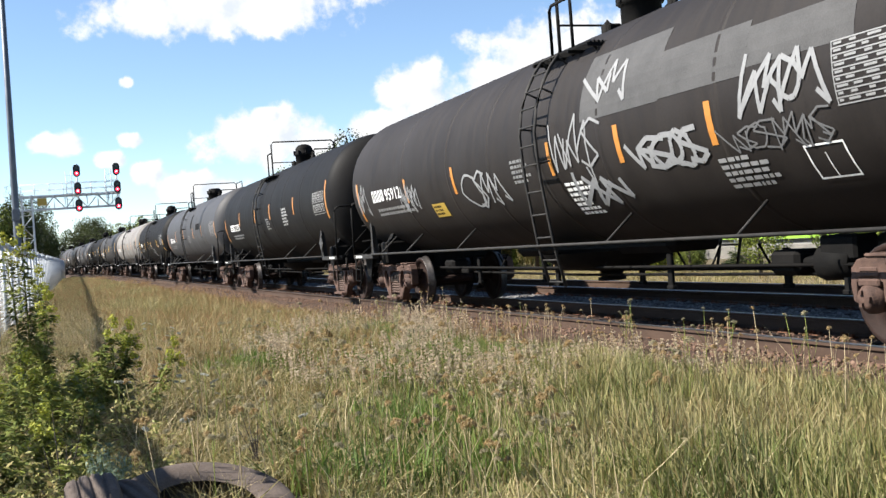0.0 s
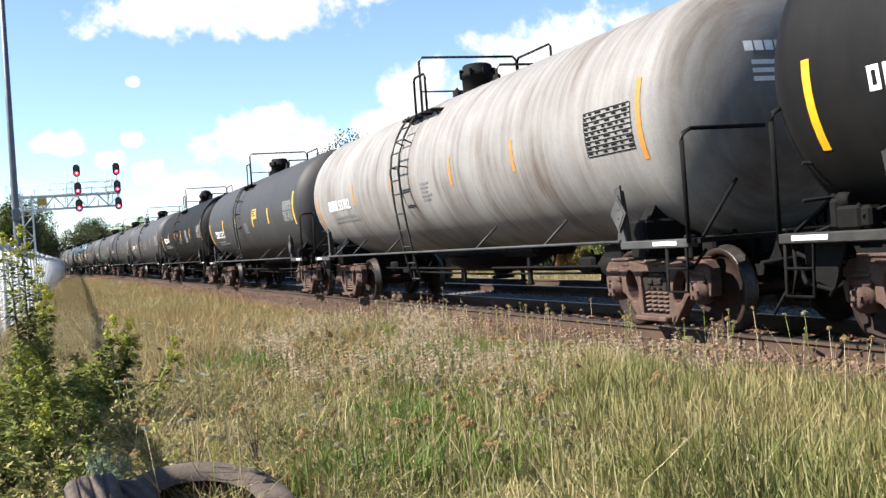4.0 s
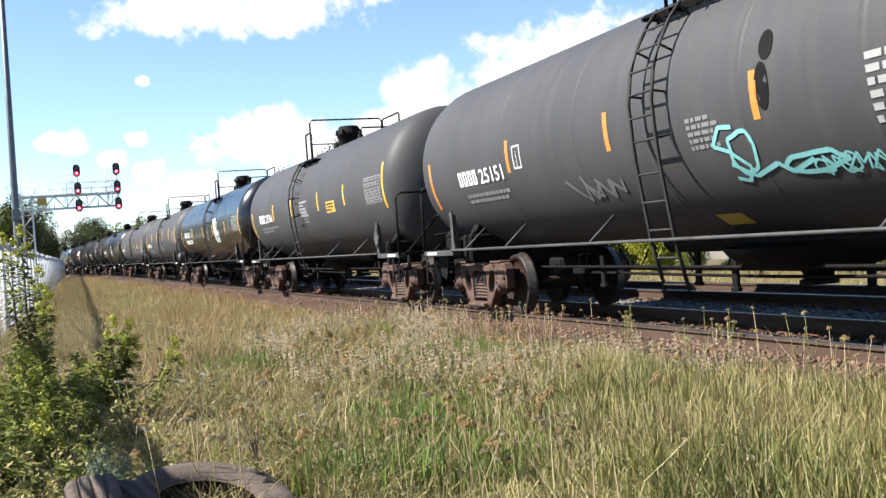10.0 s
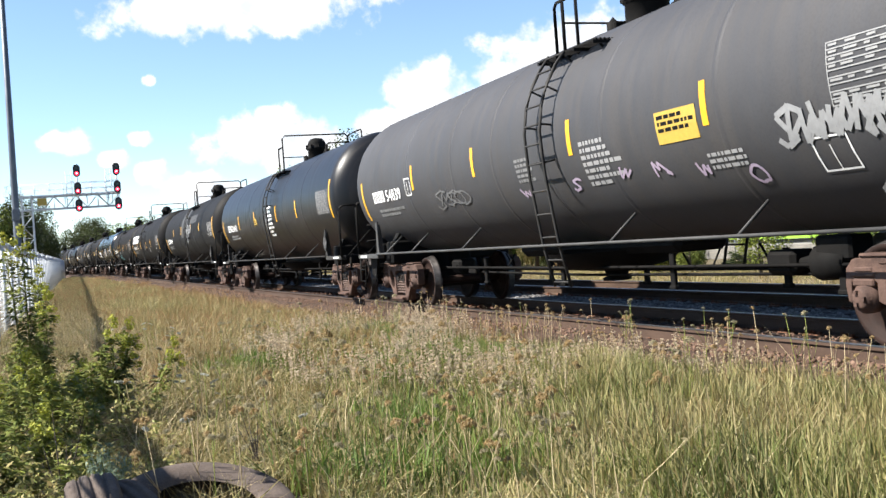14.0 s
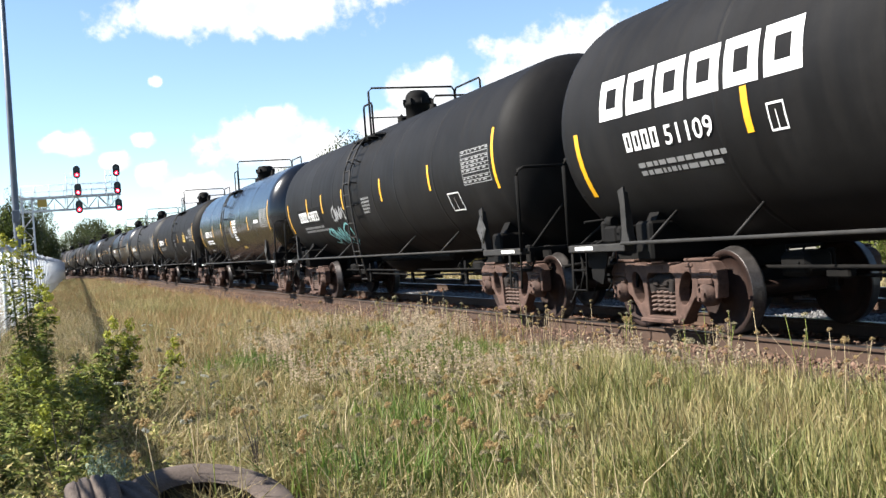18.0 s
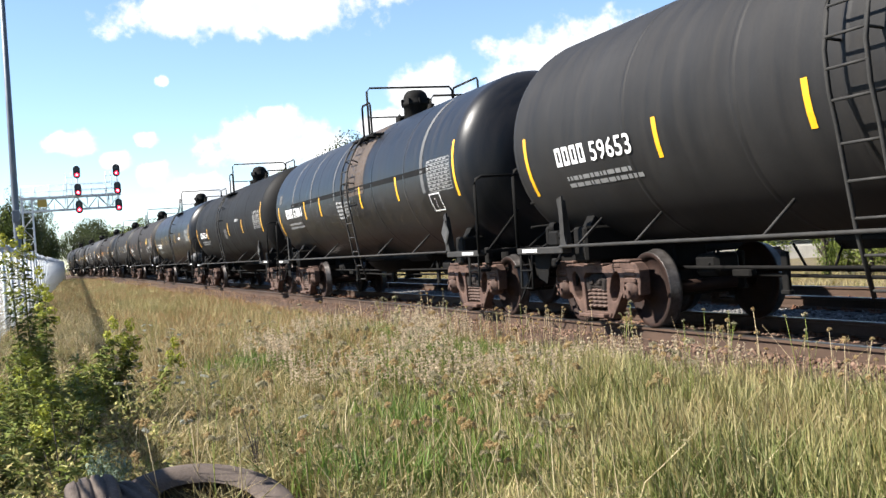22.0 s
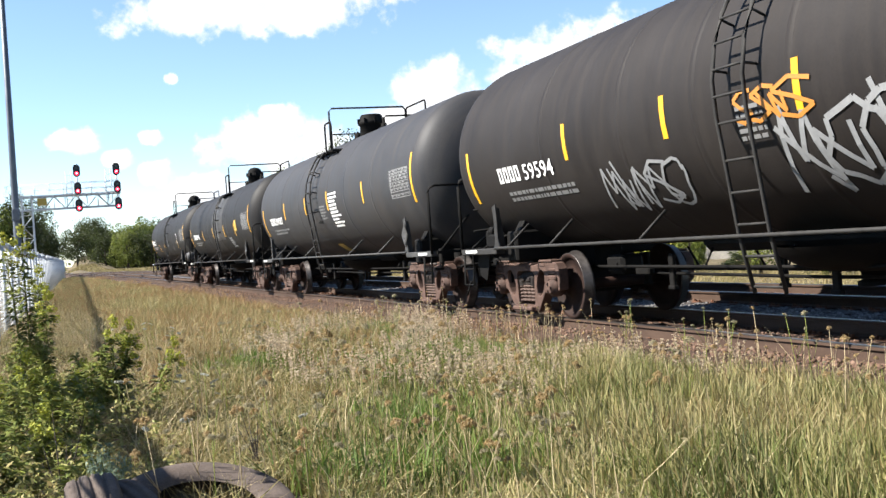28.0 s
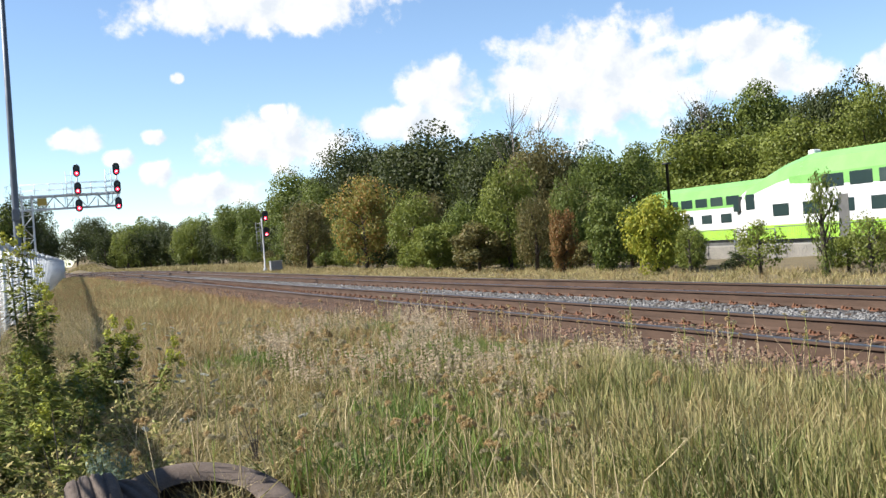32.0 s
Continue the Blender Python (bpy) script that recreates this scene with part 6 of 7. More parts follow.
blades("far_weeds", "reddish-brown weeds further along the field", GRASS["rusty"], 40000, (-2.5, 5.9), (13, 110), 22, (0.15, 0.45), 0.008, 0.7, 1.7,
       lambda x, y, r: patchy(x * 0.7 + 2, y * 0.35) > 0.4, clump=0.7, seg=1)
blades("lush_grass", "bright green tufts of fresh grass", GRASS["lush"], 50000, (0.8, 5.6), (3.5, 18), 14, (0.2, 0.42), 0.009, 0.4, 1.2,
       lambda x, y, r: in_view(x, y, r) & (patchy(x * 1.1 + 3, y * 0.9) > 0.60), clump=0.8, low=stature)
blades("field_grass", "short dry grass round the edge of the field", GRASS["olive"], 42000, (-1.5, 5.6), (-9, 4.6), 27, (0.05, 0.22), 0.012, 1.0, 1.0,
       lambda x, y, r: ~((y > 2.2) & in_view(x, y, r)), clump=0.6, seg=1, low=edge)
blades("far_tufts", "green and straw tufts further along the field", GRASS["green"], 34000, (-1.5, 5.6), (11, 60), 26, (0.10, 0.34), 0.009, 0.9, 1.6,
       lambda x, y, r: patchy(x * 0.9 + 5, y * 0.6) > 0.35, clump=0.85, seg=1, low=edge)
blades("lush_grass", "bright green tufts of fresh grass near the line", GRASS["lush"], 16000, (3.4, 5.4), (8.5, 18), 24, (0.18, 0.40), 0.010, 0.4, 1.0,
       lambda x, y, r: patchy(x * 1.7 + 1, y * 1.1) > 0.5, clump=0.8, low=edge)
blades("fence_grass", "olive and straw grass along the foot of the fence", GRASS["olive"], 30000, (-1.55, 0.7), (8, 34), 29, (0.12, 0.40), 0.010, 0.7, 1.3, clump=0.5)
blades("fence_grass", "dry straw stalks along the foot of the fence", GRASS["dry"], 9000, (-1.55, 0.7), (8, 34), 30, (0.15, 0.5), 0.007, 0.6, 1.3, clump=0.4)
TUFTS = ((3.6, 11.0, 0.5), (4.7, 13.6, 0.6), (2.7, 8.0, 0.55), (3.4, 8.6, 0.5), (4.9, 11.8, 0.5), (1.7, 6.6, 0.4), (2.6, 6.5, 0.5), (2.3, 13.5, 0.6), (4.2, 8.9, 0.35))
blades("lush_grass", "tufts of bright green fresh grass in the meadow", GRASS["lush"], 90000, (1.2, 5.5), (5.5, 15), 28, (0.22, 0.46), 0.010, 0.4, 1.0,
       lambda x, y, r: r.random(len(x)) < sum(np.exp(-((x - a) ** 2 + (y - b) ** 2) / c ** 2) for a, b, c in TUFTS) * 0.24, clump=0.5, low=edge)
blades("verge_weeds", "rust-brown low weeds along the ballast edge", GRASS["rusty"], 46000, (4.9, 6.35), (3, 70), 15, (0.06, 0.20), 0.010, 1.1, 1.6, clump=0.6)
blades("verge_grass", "dry straw grass beyond the second track", GRASS["olive"], 60000, (13.4, 19.5), (8, 120), 16, (0.06, 0.26), 0.009, 0.9, 1.5, clump=0.5, seg=1)


def leaf_cloud(centres, radii, per, size, rng, flat=0.5, slim=0.75):
    """Leaf quads spread through the shells of many round clumps."""
    n = len(centres) * per
    c = np.repeat(centres, per, 0)
    r = np.repeat(radii, per, 0)
    d = rng.normal(size=(n, 3))
    d /= np.linalg.norm(d, axis=1, keepdims=True)
    p = c + d * r[:, None] * rng.uniform(0.62, 1.02, (n, 1)) * np.array((1, 1, 0.85))
    nrm = d + rng.normal(0, 0.6, (n, 3)) + np.array((0, 0, flat * 0.6))
    nrm /= np.linalg.norm(nrm, axis=1, keepdims=True)
    t = np.cross(nrm, rng.normal(size=(n, 3)))
    t /= np.linalg.norm(t, axis=1, keepdims=True)
    b = np.cross(nrm, t)
    s = size * rng.uniform(0.6, 1.4, (n, 1))
    v = np.stack([p - t * s, p - b * s * slim + t * s * 0.1, p + t * s, p + b * s * slim + t * s * 0.1], 1)
    return v.reshape(-1, 3), np.arange(n * 4).reshape(-1, 4)


CROWNS = {}


def crown_mesh(key, mat, lobes, per, size, seed, shape=(1, 1, 1), low=0.25):
    """A crown one unit wide-radius and from 0 to 2 high, uneven, with gaps."""
    if key not in CROWNS:
        rng = np.random.default_rng(seed)
        d = rng.normal(size=(lobes, 3))
        d /= np.linalg.norm(d, axis=1, keepdims=True)
        rad = rng.uniform(0.35, 1.0, (lobes, 1)) ** 0.5
        c = d * rad * np.array((0.82, 0.82, 0.9)) * rng.uniform(0.75, 1.15, (lobes, 1)) + np.array((0, 0, 1.0))
        c[:, 2] = np.maximum(c[:, 2], low * rng.random(lobes))
        r = rng.uniform(0.20, 0.42, lobes) * (60 / max(40, lobes)) ** 0.3
        v, f = leaf_cloud(c, r, per, size, rng)
        CROWNS[key] = raw_mesh("crown", v, f, mat)
    return CROWNS[key]


def make_tree(x, y, h, w, leaf, seed, name="tree", label="", crown_from=0.3, lobes=60, per=60, size=0.05, group="trees along the railway"):
    z = float(ground_height(x, y)) - 0.05
    rng = random.Random(seed)
    t = thing(name, label or "leafy green deciduous tree", name.replace("_", " "), group, at=pose(x, y, z, 0, 0, rng.uniform(0, 360)))
    bm = bmesh.new()
    th = h * 0.75
    r0 = 0.02 * h + 0.03
    tube(bm, [(0, 0, 0), (0.02 * h, 0, th * 0.4), (0.01 * h, 0.02 * h, th * 0.75), (0.03 * h, 0.0, th)], [r0, r0 * 0.75, r0 * 0.45, r0 * 0.12], 7)
    for k in range(6):
        a, zz = k * 2.4 + seed, th * (0.25 + 0.11 * k)
        d = w * rng.uniform(0.5, 0.8)
        tube(bm, [(0.015 * h, 0, zz), (math.cos(a) * d * 0.5, math.sin(a) * d * 0.5, zz + h * 0.09), (math.cos(a) * d, math.sin(a) * d, zz + h * 0.2)], [r0 * 0.4, r0 * 0.25, r0 * 0.06], 5)
    part("trunk", bm, M["bark"], t)
    v = seed % 3
    c = part("crown", crown_mesh((leaf, v, lobes, per, size), LEAF[leaf], lobes, per, size, 50 + v * 7 + len(leaf)), None, t)
    c.matrix_basis = Matrix.Translation((0, 0, h * crown_from)) @ Matrix.Diagonal((w, w * rng.uniform(0.9, 1.1), h * (1 - crown_from) / 2, 1))
    return t


def forbs():
    """Small broad leaves and dry bits among the grass."""
    rng = np.random.default_rng(61)
    n = 46000
    y = 4.2 + 17 * rng.random(n) ** 1.5
    x = rng.uniform(-0.2, 5.7, n)
    ok = in_view(x, y, rng) & (rng.random(n) < (0.35 + 0.65 * patchy(x * 1.5 + 1, y * 1.2)) * (1 - 0.8 * tall_zone(x, y)))
    x, y = x[ok], y[ok]
    z = ground_height(x, y) + rng.uniform(0.03, 0.42, len(x)) * stature(x, y) ** 0.5 * rng.uniform(0.4, 1, len(x))
    v, f = leaf_cloud(np.stack([x, y, z], 1), rng.uniform(0.015, 0.05, len(x)), 8, 0.017, rng, 0.6, 0.28)
    tagged(new("field_forbs", raw_mesh("field_forbs", v, f, GRASS["forb"])), "small leafy weeds mixed through the meadow", "weeds", kind="stuff")


def fence_herbs():
    """Broad-leaved weeds at the fence's foot, green with yellowing and brown leaves."""
    rng = np.random.default_rng(63)
    n = 5200
    y = 5.9 + 7 * rng.random(n) ** 1.4
    x = rng.uniform(-1.0, 0.95, n)
    ok = (x > -0.08 * y) & (x < 0.03 * y + 0.55 * rng.random(n)) & ~((x > 0.05) & (y < 6.5))
    x, y = x[ok], y[ok]
    z = ground_height(x, y) + rng.uniform(0.03, 0.55, len(x)) * rng.uniform(0.3, 1, len(x))
    c = np.stack([x, y, z], 1)
    v, f = leaf_cloud(c, rng.uniform(0.03, 0.08, len(x)), 12, 0.024, rng, 1.0, 0.32)
    tagged(new("fence_herbs", raw_mesh("fence_herbs", v, f, GRASS["herb"])), "leafy green and yellowing weeds before the fence", "weeds", kind="stuff")


forbs()
fence_herbs()


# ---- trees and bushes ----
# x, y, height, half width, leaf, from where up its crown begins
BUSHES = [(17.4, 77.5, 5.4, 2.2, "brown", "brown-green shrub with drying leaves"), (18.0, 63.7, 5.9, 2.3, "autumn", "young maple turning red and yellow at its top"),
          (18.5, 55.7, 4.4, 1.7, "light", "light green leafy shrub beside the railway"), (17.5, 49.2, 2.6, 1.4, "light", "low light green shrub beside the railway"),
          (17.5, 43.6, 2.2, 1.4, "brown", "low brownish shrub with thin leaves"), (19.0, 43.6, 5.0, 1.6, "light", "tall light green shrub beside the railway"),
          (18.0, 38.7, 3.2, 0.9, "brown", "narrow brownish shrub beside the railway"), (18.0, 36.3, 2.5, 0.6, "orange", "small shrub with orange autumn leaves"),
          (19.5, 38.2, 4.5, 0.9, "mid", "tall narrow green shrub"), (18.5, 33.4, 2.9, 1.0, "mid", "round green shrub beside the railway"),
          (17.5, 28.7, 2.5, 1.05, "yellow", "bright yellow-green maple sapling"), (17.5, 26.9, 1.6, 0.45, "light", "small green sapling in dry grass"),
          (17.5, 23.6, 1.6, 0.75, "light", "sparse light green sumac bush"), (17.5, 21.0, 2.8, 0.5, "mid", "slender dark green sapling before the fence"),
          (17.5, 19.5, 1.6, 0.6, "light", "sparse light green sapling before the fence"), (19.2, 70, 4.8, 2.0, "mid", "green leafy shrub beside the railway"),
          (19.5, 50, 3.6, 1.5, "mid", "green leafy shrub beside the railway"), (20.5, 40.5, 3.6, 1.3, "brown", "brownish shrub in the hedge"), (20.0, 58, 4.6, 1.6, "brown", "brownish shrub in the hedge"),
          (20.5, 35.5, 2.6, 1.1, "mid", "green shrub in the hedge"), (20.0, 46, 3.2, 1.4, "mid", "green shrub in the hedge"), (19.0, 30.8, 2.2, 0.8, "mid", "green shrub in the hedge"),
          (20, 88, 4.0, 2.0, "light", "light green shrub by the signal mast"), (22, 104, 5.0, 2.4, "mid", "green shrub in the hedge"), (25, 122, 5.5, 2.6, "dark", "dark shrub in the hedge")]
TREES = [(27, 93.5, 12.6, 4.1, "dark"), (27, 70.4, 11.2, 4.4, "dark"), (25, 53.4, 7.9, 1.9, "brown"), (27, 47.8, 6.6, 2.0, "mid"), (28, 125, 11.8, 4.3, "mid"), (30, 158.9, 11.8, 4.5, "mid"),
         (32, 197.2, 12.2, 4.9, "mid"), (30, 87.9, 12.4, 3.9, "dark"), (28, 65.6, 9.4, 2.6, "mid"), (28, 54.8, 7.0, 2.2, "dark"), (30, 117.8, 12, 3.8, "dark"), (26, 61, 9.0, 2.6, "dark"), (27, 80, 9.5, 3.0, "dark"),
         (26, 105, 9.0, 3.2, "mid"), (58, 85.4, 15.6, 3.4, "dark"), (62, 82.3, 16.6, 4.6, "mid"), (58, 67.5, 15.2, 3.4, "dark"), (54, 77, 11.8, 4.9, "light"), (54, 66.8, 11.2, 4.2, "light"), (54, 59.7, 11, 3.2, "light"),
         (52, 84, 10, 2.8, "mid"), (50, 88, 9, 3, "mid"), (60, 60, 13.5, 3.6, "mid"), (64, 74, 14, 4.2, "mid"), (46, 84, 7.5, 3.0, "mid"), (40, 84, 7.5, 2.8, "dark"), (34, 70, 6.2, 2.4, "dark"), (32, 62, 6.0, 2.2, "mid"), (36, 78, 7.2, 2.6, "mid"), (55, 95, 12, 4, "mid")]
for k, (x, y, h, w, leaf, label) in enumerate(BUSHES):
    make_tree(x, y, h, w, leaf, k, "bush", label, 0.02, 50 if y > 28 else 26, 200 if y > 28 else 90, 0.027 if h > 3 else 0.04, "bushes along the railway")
for k in range(34):
    y = 19 + 2.6 * k
    x = 19.5 + random.Random(k).uniform(-1.6, 2.5) + 0.01 * y
    make_tree(x, y, random.Random(k + 5).uniform(0.7, 2.0) * (1 if y > 30 else 0.6), random.Random(k + 9).uniform(0.6, 1.3) * (1 if y > 30 else 0.7), ("mid", "light", "brown", "dark", "light")[k % 5], 140 + k, "bush", "low undergrowth shrub at the foot of the hedge", 0.0, 40, 110, 0.045, "bushes along the railway")
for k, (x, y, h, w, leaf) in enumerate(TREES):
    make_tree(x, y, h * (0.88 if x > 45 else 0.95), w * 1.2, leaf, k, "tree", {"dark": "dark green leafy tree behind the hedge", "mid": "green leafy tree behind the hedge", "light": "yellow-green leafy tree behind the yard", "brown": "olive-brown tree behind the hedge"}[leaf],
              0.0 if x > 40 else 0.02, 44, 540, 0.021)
# the wood beyond the bend, and the trees behind the fence
k = 0
rng = random.Random(12)
for x0, y0, h0, w0, leaf in [(4, 260, 9.5, 5, "dark"), (-1.5, 132, 8.8, 2.5, "dark"), (-1.9, 146, 8.0, 2.2, "dark"), (-3.6, 120, 10.4, 2.9, "dark"), (-6.5, 118, 9.5, 3.0, "mid"), (-2.6, 150, 8.5, 3.0, "mid"), (-9, 100, 10, 3.2, "mid"),
                             (-4.0, 180, 9.0, 2.8, "dark")]:
    make_tree(x0, y0, h0, w0, leaf, 70 + k, "tree", "dark green tree behind the wire fence", 0.02, 64, 180, 0.024, "trees behind the fence")
    k += 1
for i in range(46):
    f = (i % 23) / 22
    make_tree(20 + 22 * f + rng.uniform(-4, 9), 330 - 165 * f + rng.uniform(-18, 18), rng.uniform(9.6, 13.8) * (1.1 - 0.3 * f), rng.uniform(3.6, 5.4) * (1.1 - 0.3 * f), rng.choice(("mid", "dark", "mid", "light")), 90 + i, "tree",
              "green tree in the wood beside the line", 0.0, 48, 120, 0.032, "wood beside the line")

for i in range(14):
    y = rng.uniform(275, 350)
    make_tree(y * (0.029 + 0.048 * i / 13), y, rng.uniform(10.5, 14.0), rng.uniform(4.0, 6.0), rng.choice(("mid", "dark", "light")), 190 + i, "tree", "green tree in the wood beyond the bend", 0.0, 48, 120, 0.032, "wood beside the line")
for i in range(14):
    y = 520 + 150 * rng.random()
    make_tree(y * math.tan(radians(1.9 + 1.7 * i / 13)), y, rng.uniform(9, 13), rng.uniform(5, 8), rng.choice(("mid", "dark")), 160 + i, "tree", "distant green tree beyond the bend", 0.0, 48, 120, 0.032, "wood beside the line")


def far_woods():
    """Distant treeline, closing the horizon all round."""
    rng = np.random.default_rng(9)
    n = 900
    a = rng.uniform(0, math.tau, n)
    d = rng.uniform(420, 560, n)
    c = np.stack([np.sin(a) * d, np.cos(a) * d, rng.uniform(1, 9, n) + ground_height(np.sin(a) * d, np.cos(a) * d)], 1)
    ok = ~((np.abs(c[:, 0] - 9) < 9) & (c[:, 1] > 0))
    v, f = leaf_cloud(c[ok], rng.uniform(3, 6, ok.sum()), 60, 0.9, rng)
    tagged(new("far_woods", raw_mesh("far_woods", v, f, LEAF["mid"])), "distant green treeline on the horizon", "woods", kind="stuff")


far_woods()
blades("track_side_grass", "yellow-green weeds beside the distant line", GRASS["olive"], 16000, (13.5, 24), (90, 260), 17, (0.3, 0.8), 0.008, 0.4, 1.3)


def bare_tops():
    for x, y, h in ((26.0, 58, 9.2), (26.8, 56, 8.8), (56, 82.7, 13.2)):
        t = thing("bare_tree", "leafless grey twigs of a dead tree top", "tree", at=pose(x, y, float(ground_height(x, y))))
        bm = bmesh.new()
        rr = random.Random(int(h * 10))
        tube(bm, [(0, 0, 0), (0.1, 0.1, h * 0.5), (0, 0, h * 0.9)], [0.12, 0.07, 0.02], 5)
        for k in range(26):
            z = h * rr.uniform(0.55, 0.9)
            a, ln = rr.uniform(0, math.tau), h * rr.uniform(0.08, 0.2)
            tube(bm, [(0, 0, z), (math.cos(a) * ln * 0.5, math.sin(a) * ln * 0.5, z + ln * 0.6), (math.cos(a) * ln * 0.8, math.sin(a) * ln * 0.8, z + ln * 1.2)], [0.02, 0.014, 0.006], 4)
        part("trunk", bm, M["twig"], t)


bare_tops()


# ---- weeds of the field ----
def make_goldenrod(x, y, h, lean, seed, gold=True):
    rr = np.random.default_rng(seed)
    z = float(ground_height(x, y)) - 0.02
    t = thing("goldenrod", "tall leafy goldenrod plant with yellow-green tip" if gold else "tall dark green leafy weed by the fence", "weed", "tall weeds by the fence", at=pose(x, y, z))
    top = Vector((lean, 0.1 * lean, h))
    bm = bmesh.new()
    pts = [(0, 0, 0), (lean * 0.15, 0, h * 0.4), (lean * 0.5, 0.03, h * 0.75), top]
    tube(bm, pts, [0.009, 0.008, 0.006, 0.003], 5)
    part("stem", bm, GRASS["weed"], t)
    n = int(260 * h)
    f = rr.uniform(0.08, 0.97, n)
    base = np.stack([lean * f ** 2, 0 * f, h * f], 1)
    a = rr.uniform(0, math.tau, n)
    ln = rr.uniform(0.08, 0.18, n) * (1.15 - 0.5 * f)
    up = rr.uniform(-0.2, 0.6, n)
    d = np.stack([np.cos(a), np.sin(a), up], 1)
    s = np.stack([-np.sin(a), np.cos(a), 0 * a], 1) * 0.014
    tip = base + d * ln[:, None] - np.array((0, 0, 0.25)) * (ln[:, None] ** 1)
    mid = base + d * ln[:, None] * 0.55
    v = np.stack([base, mid - s, tip, mid + s], 1).reshape(-1, 3)
    ob = part("leaves", raw_mesh("leaves", v, np.arange(n * 4).reshape(-1, 4), GRASS["weed"]), None, t)
    ob["kind"] = "stuff"
    if gold:
        c = np.array([[lean + math.cos(q) * r * 0.5, math.sin(q) * r * 0.5, h - 0.02 + 0.03 * k] for k, (q, r) in enumerate([(0.5, 0.16), (2.2, 0.13), (3.9, 0.17), (5.4, 0.12), (1.2, 0.05), (0, 0.0)])])
        c[:, 2] -= np.array([0.10, 0.07, 0.03, 0.10, 0.02, 0.0])
        v, fc = leaf_cloud(c, np.full(len(c), 0.045), 60, 0.011, rr, 0.8)
        ob = part("flower_plume", raw_mesh("flower_plume", v, fc, GRASS["gold"]), None, t, "yellow-green plume")
        ob["kind"] = "stuff"


for k, (x, y, h, lean, gold) in enumerate([(-0.30, 10.2, 1.86, 0.0, True), (-0.36, 10.3, 1.80, -0.10, True), (-0.24, 10.4, 1.50, 0.06, True), (-0.18, 10.0, 1.28, 0.05, True), (-0.28, 9.8, 1.05, 0.05, False), (-0.2, 9.7, 0.95, 0.0, False),
                                           (0.44, 10.0, 0.95, 0.12, True), (0.36, 9.8, 0.98, 0.05, True), (0.28, 9.6, 0.86, 0.0, False), (0.33, 9.9, 0.80, 0.2, True), (0.18, 9.4, 0.78, 0.0, False), (0.24, 9.9, 0.9, 0.1, False),
                                           (-0.50, 8.2, 0.7, 0.0, False), (-0.36, 8.0, 0.8, 0.03, False), (-0.24, 8.4, 0.85, -0.04, True), (-0.16, 8.1, 0.8, 0.04, False), (-0.05, 8.5, 0.72, 0.0, False), (-0.48, 7.4, 0.72, 0.05, False), (-0.34, 7.2, 0.66, 0.0, False),
                                           (-0.20, 7.3, 0.6, 0.04, True), (-0.08, 7.4, 0.5, 0.0, False), (-0.28, 6.8, 0.5, 0.0, False), (-0.55, 9.2, 0.72, 0.0, False), (-0.46, 9.6, 0.7, 0.0, False), (0.02, 9.2, 0.75, 0.04, False), (0.1, 8.9, 0.66, 0.0, False), (-0.42, 6.7, 0.55, 0.0, False),
                                           (-0.12, 6.7, 0.42, 0.0, False), (0.75, 10.6, 0.72, 0.25, True), (-0.6, 12.5, 0.7, 0.0, False), (-0.5, 13.4, 0.6, 0.0, True), (0.1, 11.4, 0.8, 0.0, False)]):
    make_goldenrod(x, y, h, lean, 200 + k, gold)
rng = random.Random(77)
for k in range(34):
    y = rng.uniform(6.3, 11.5)
    x = rng.uniform(-0.075 * y, 0.02 * y)
    make_goldenrod(x, y, rng.uniform(0.35, 0.68), rng.uniform(-0.1, 0.1), 300 + k, rng.random() < 0.15)


def umbel_mesh(key, mat, cup):
    if key not in CACHE:
        rr = np.random.default_rng(len(key) * 7)
        n = 90
        a, r = rr.uniform(0, math.tau, n), np.sqrt(rr.random(n))
        c = np.stack([np.cos(a) * r * 0.034, np.sin(a) * r * 0.034, cup * (0.4 - r * r) * 0.02 * rr.uniform(0.2, 1.3, n)], 1)
        v, f = leaf_cloud(c, np.full(n, 0.004), 3, 0.006, rr, 1.5)
        CACHE[key] = raw_mesh("flower_head", v, f, mat)
    return CACHE[key]


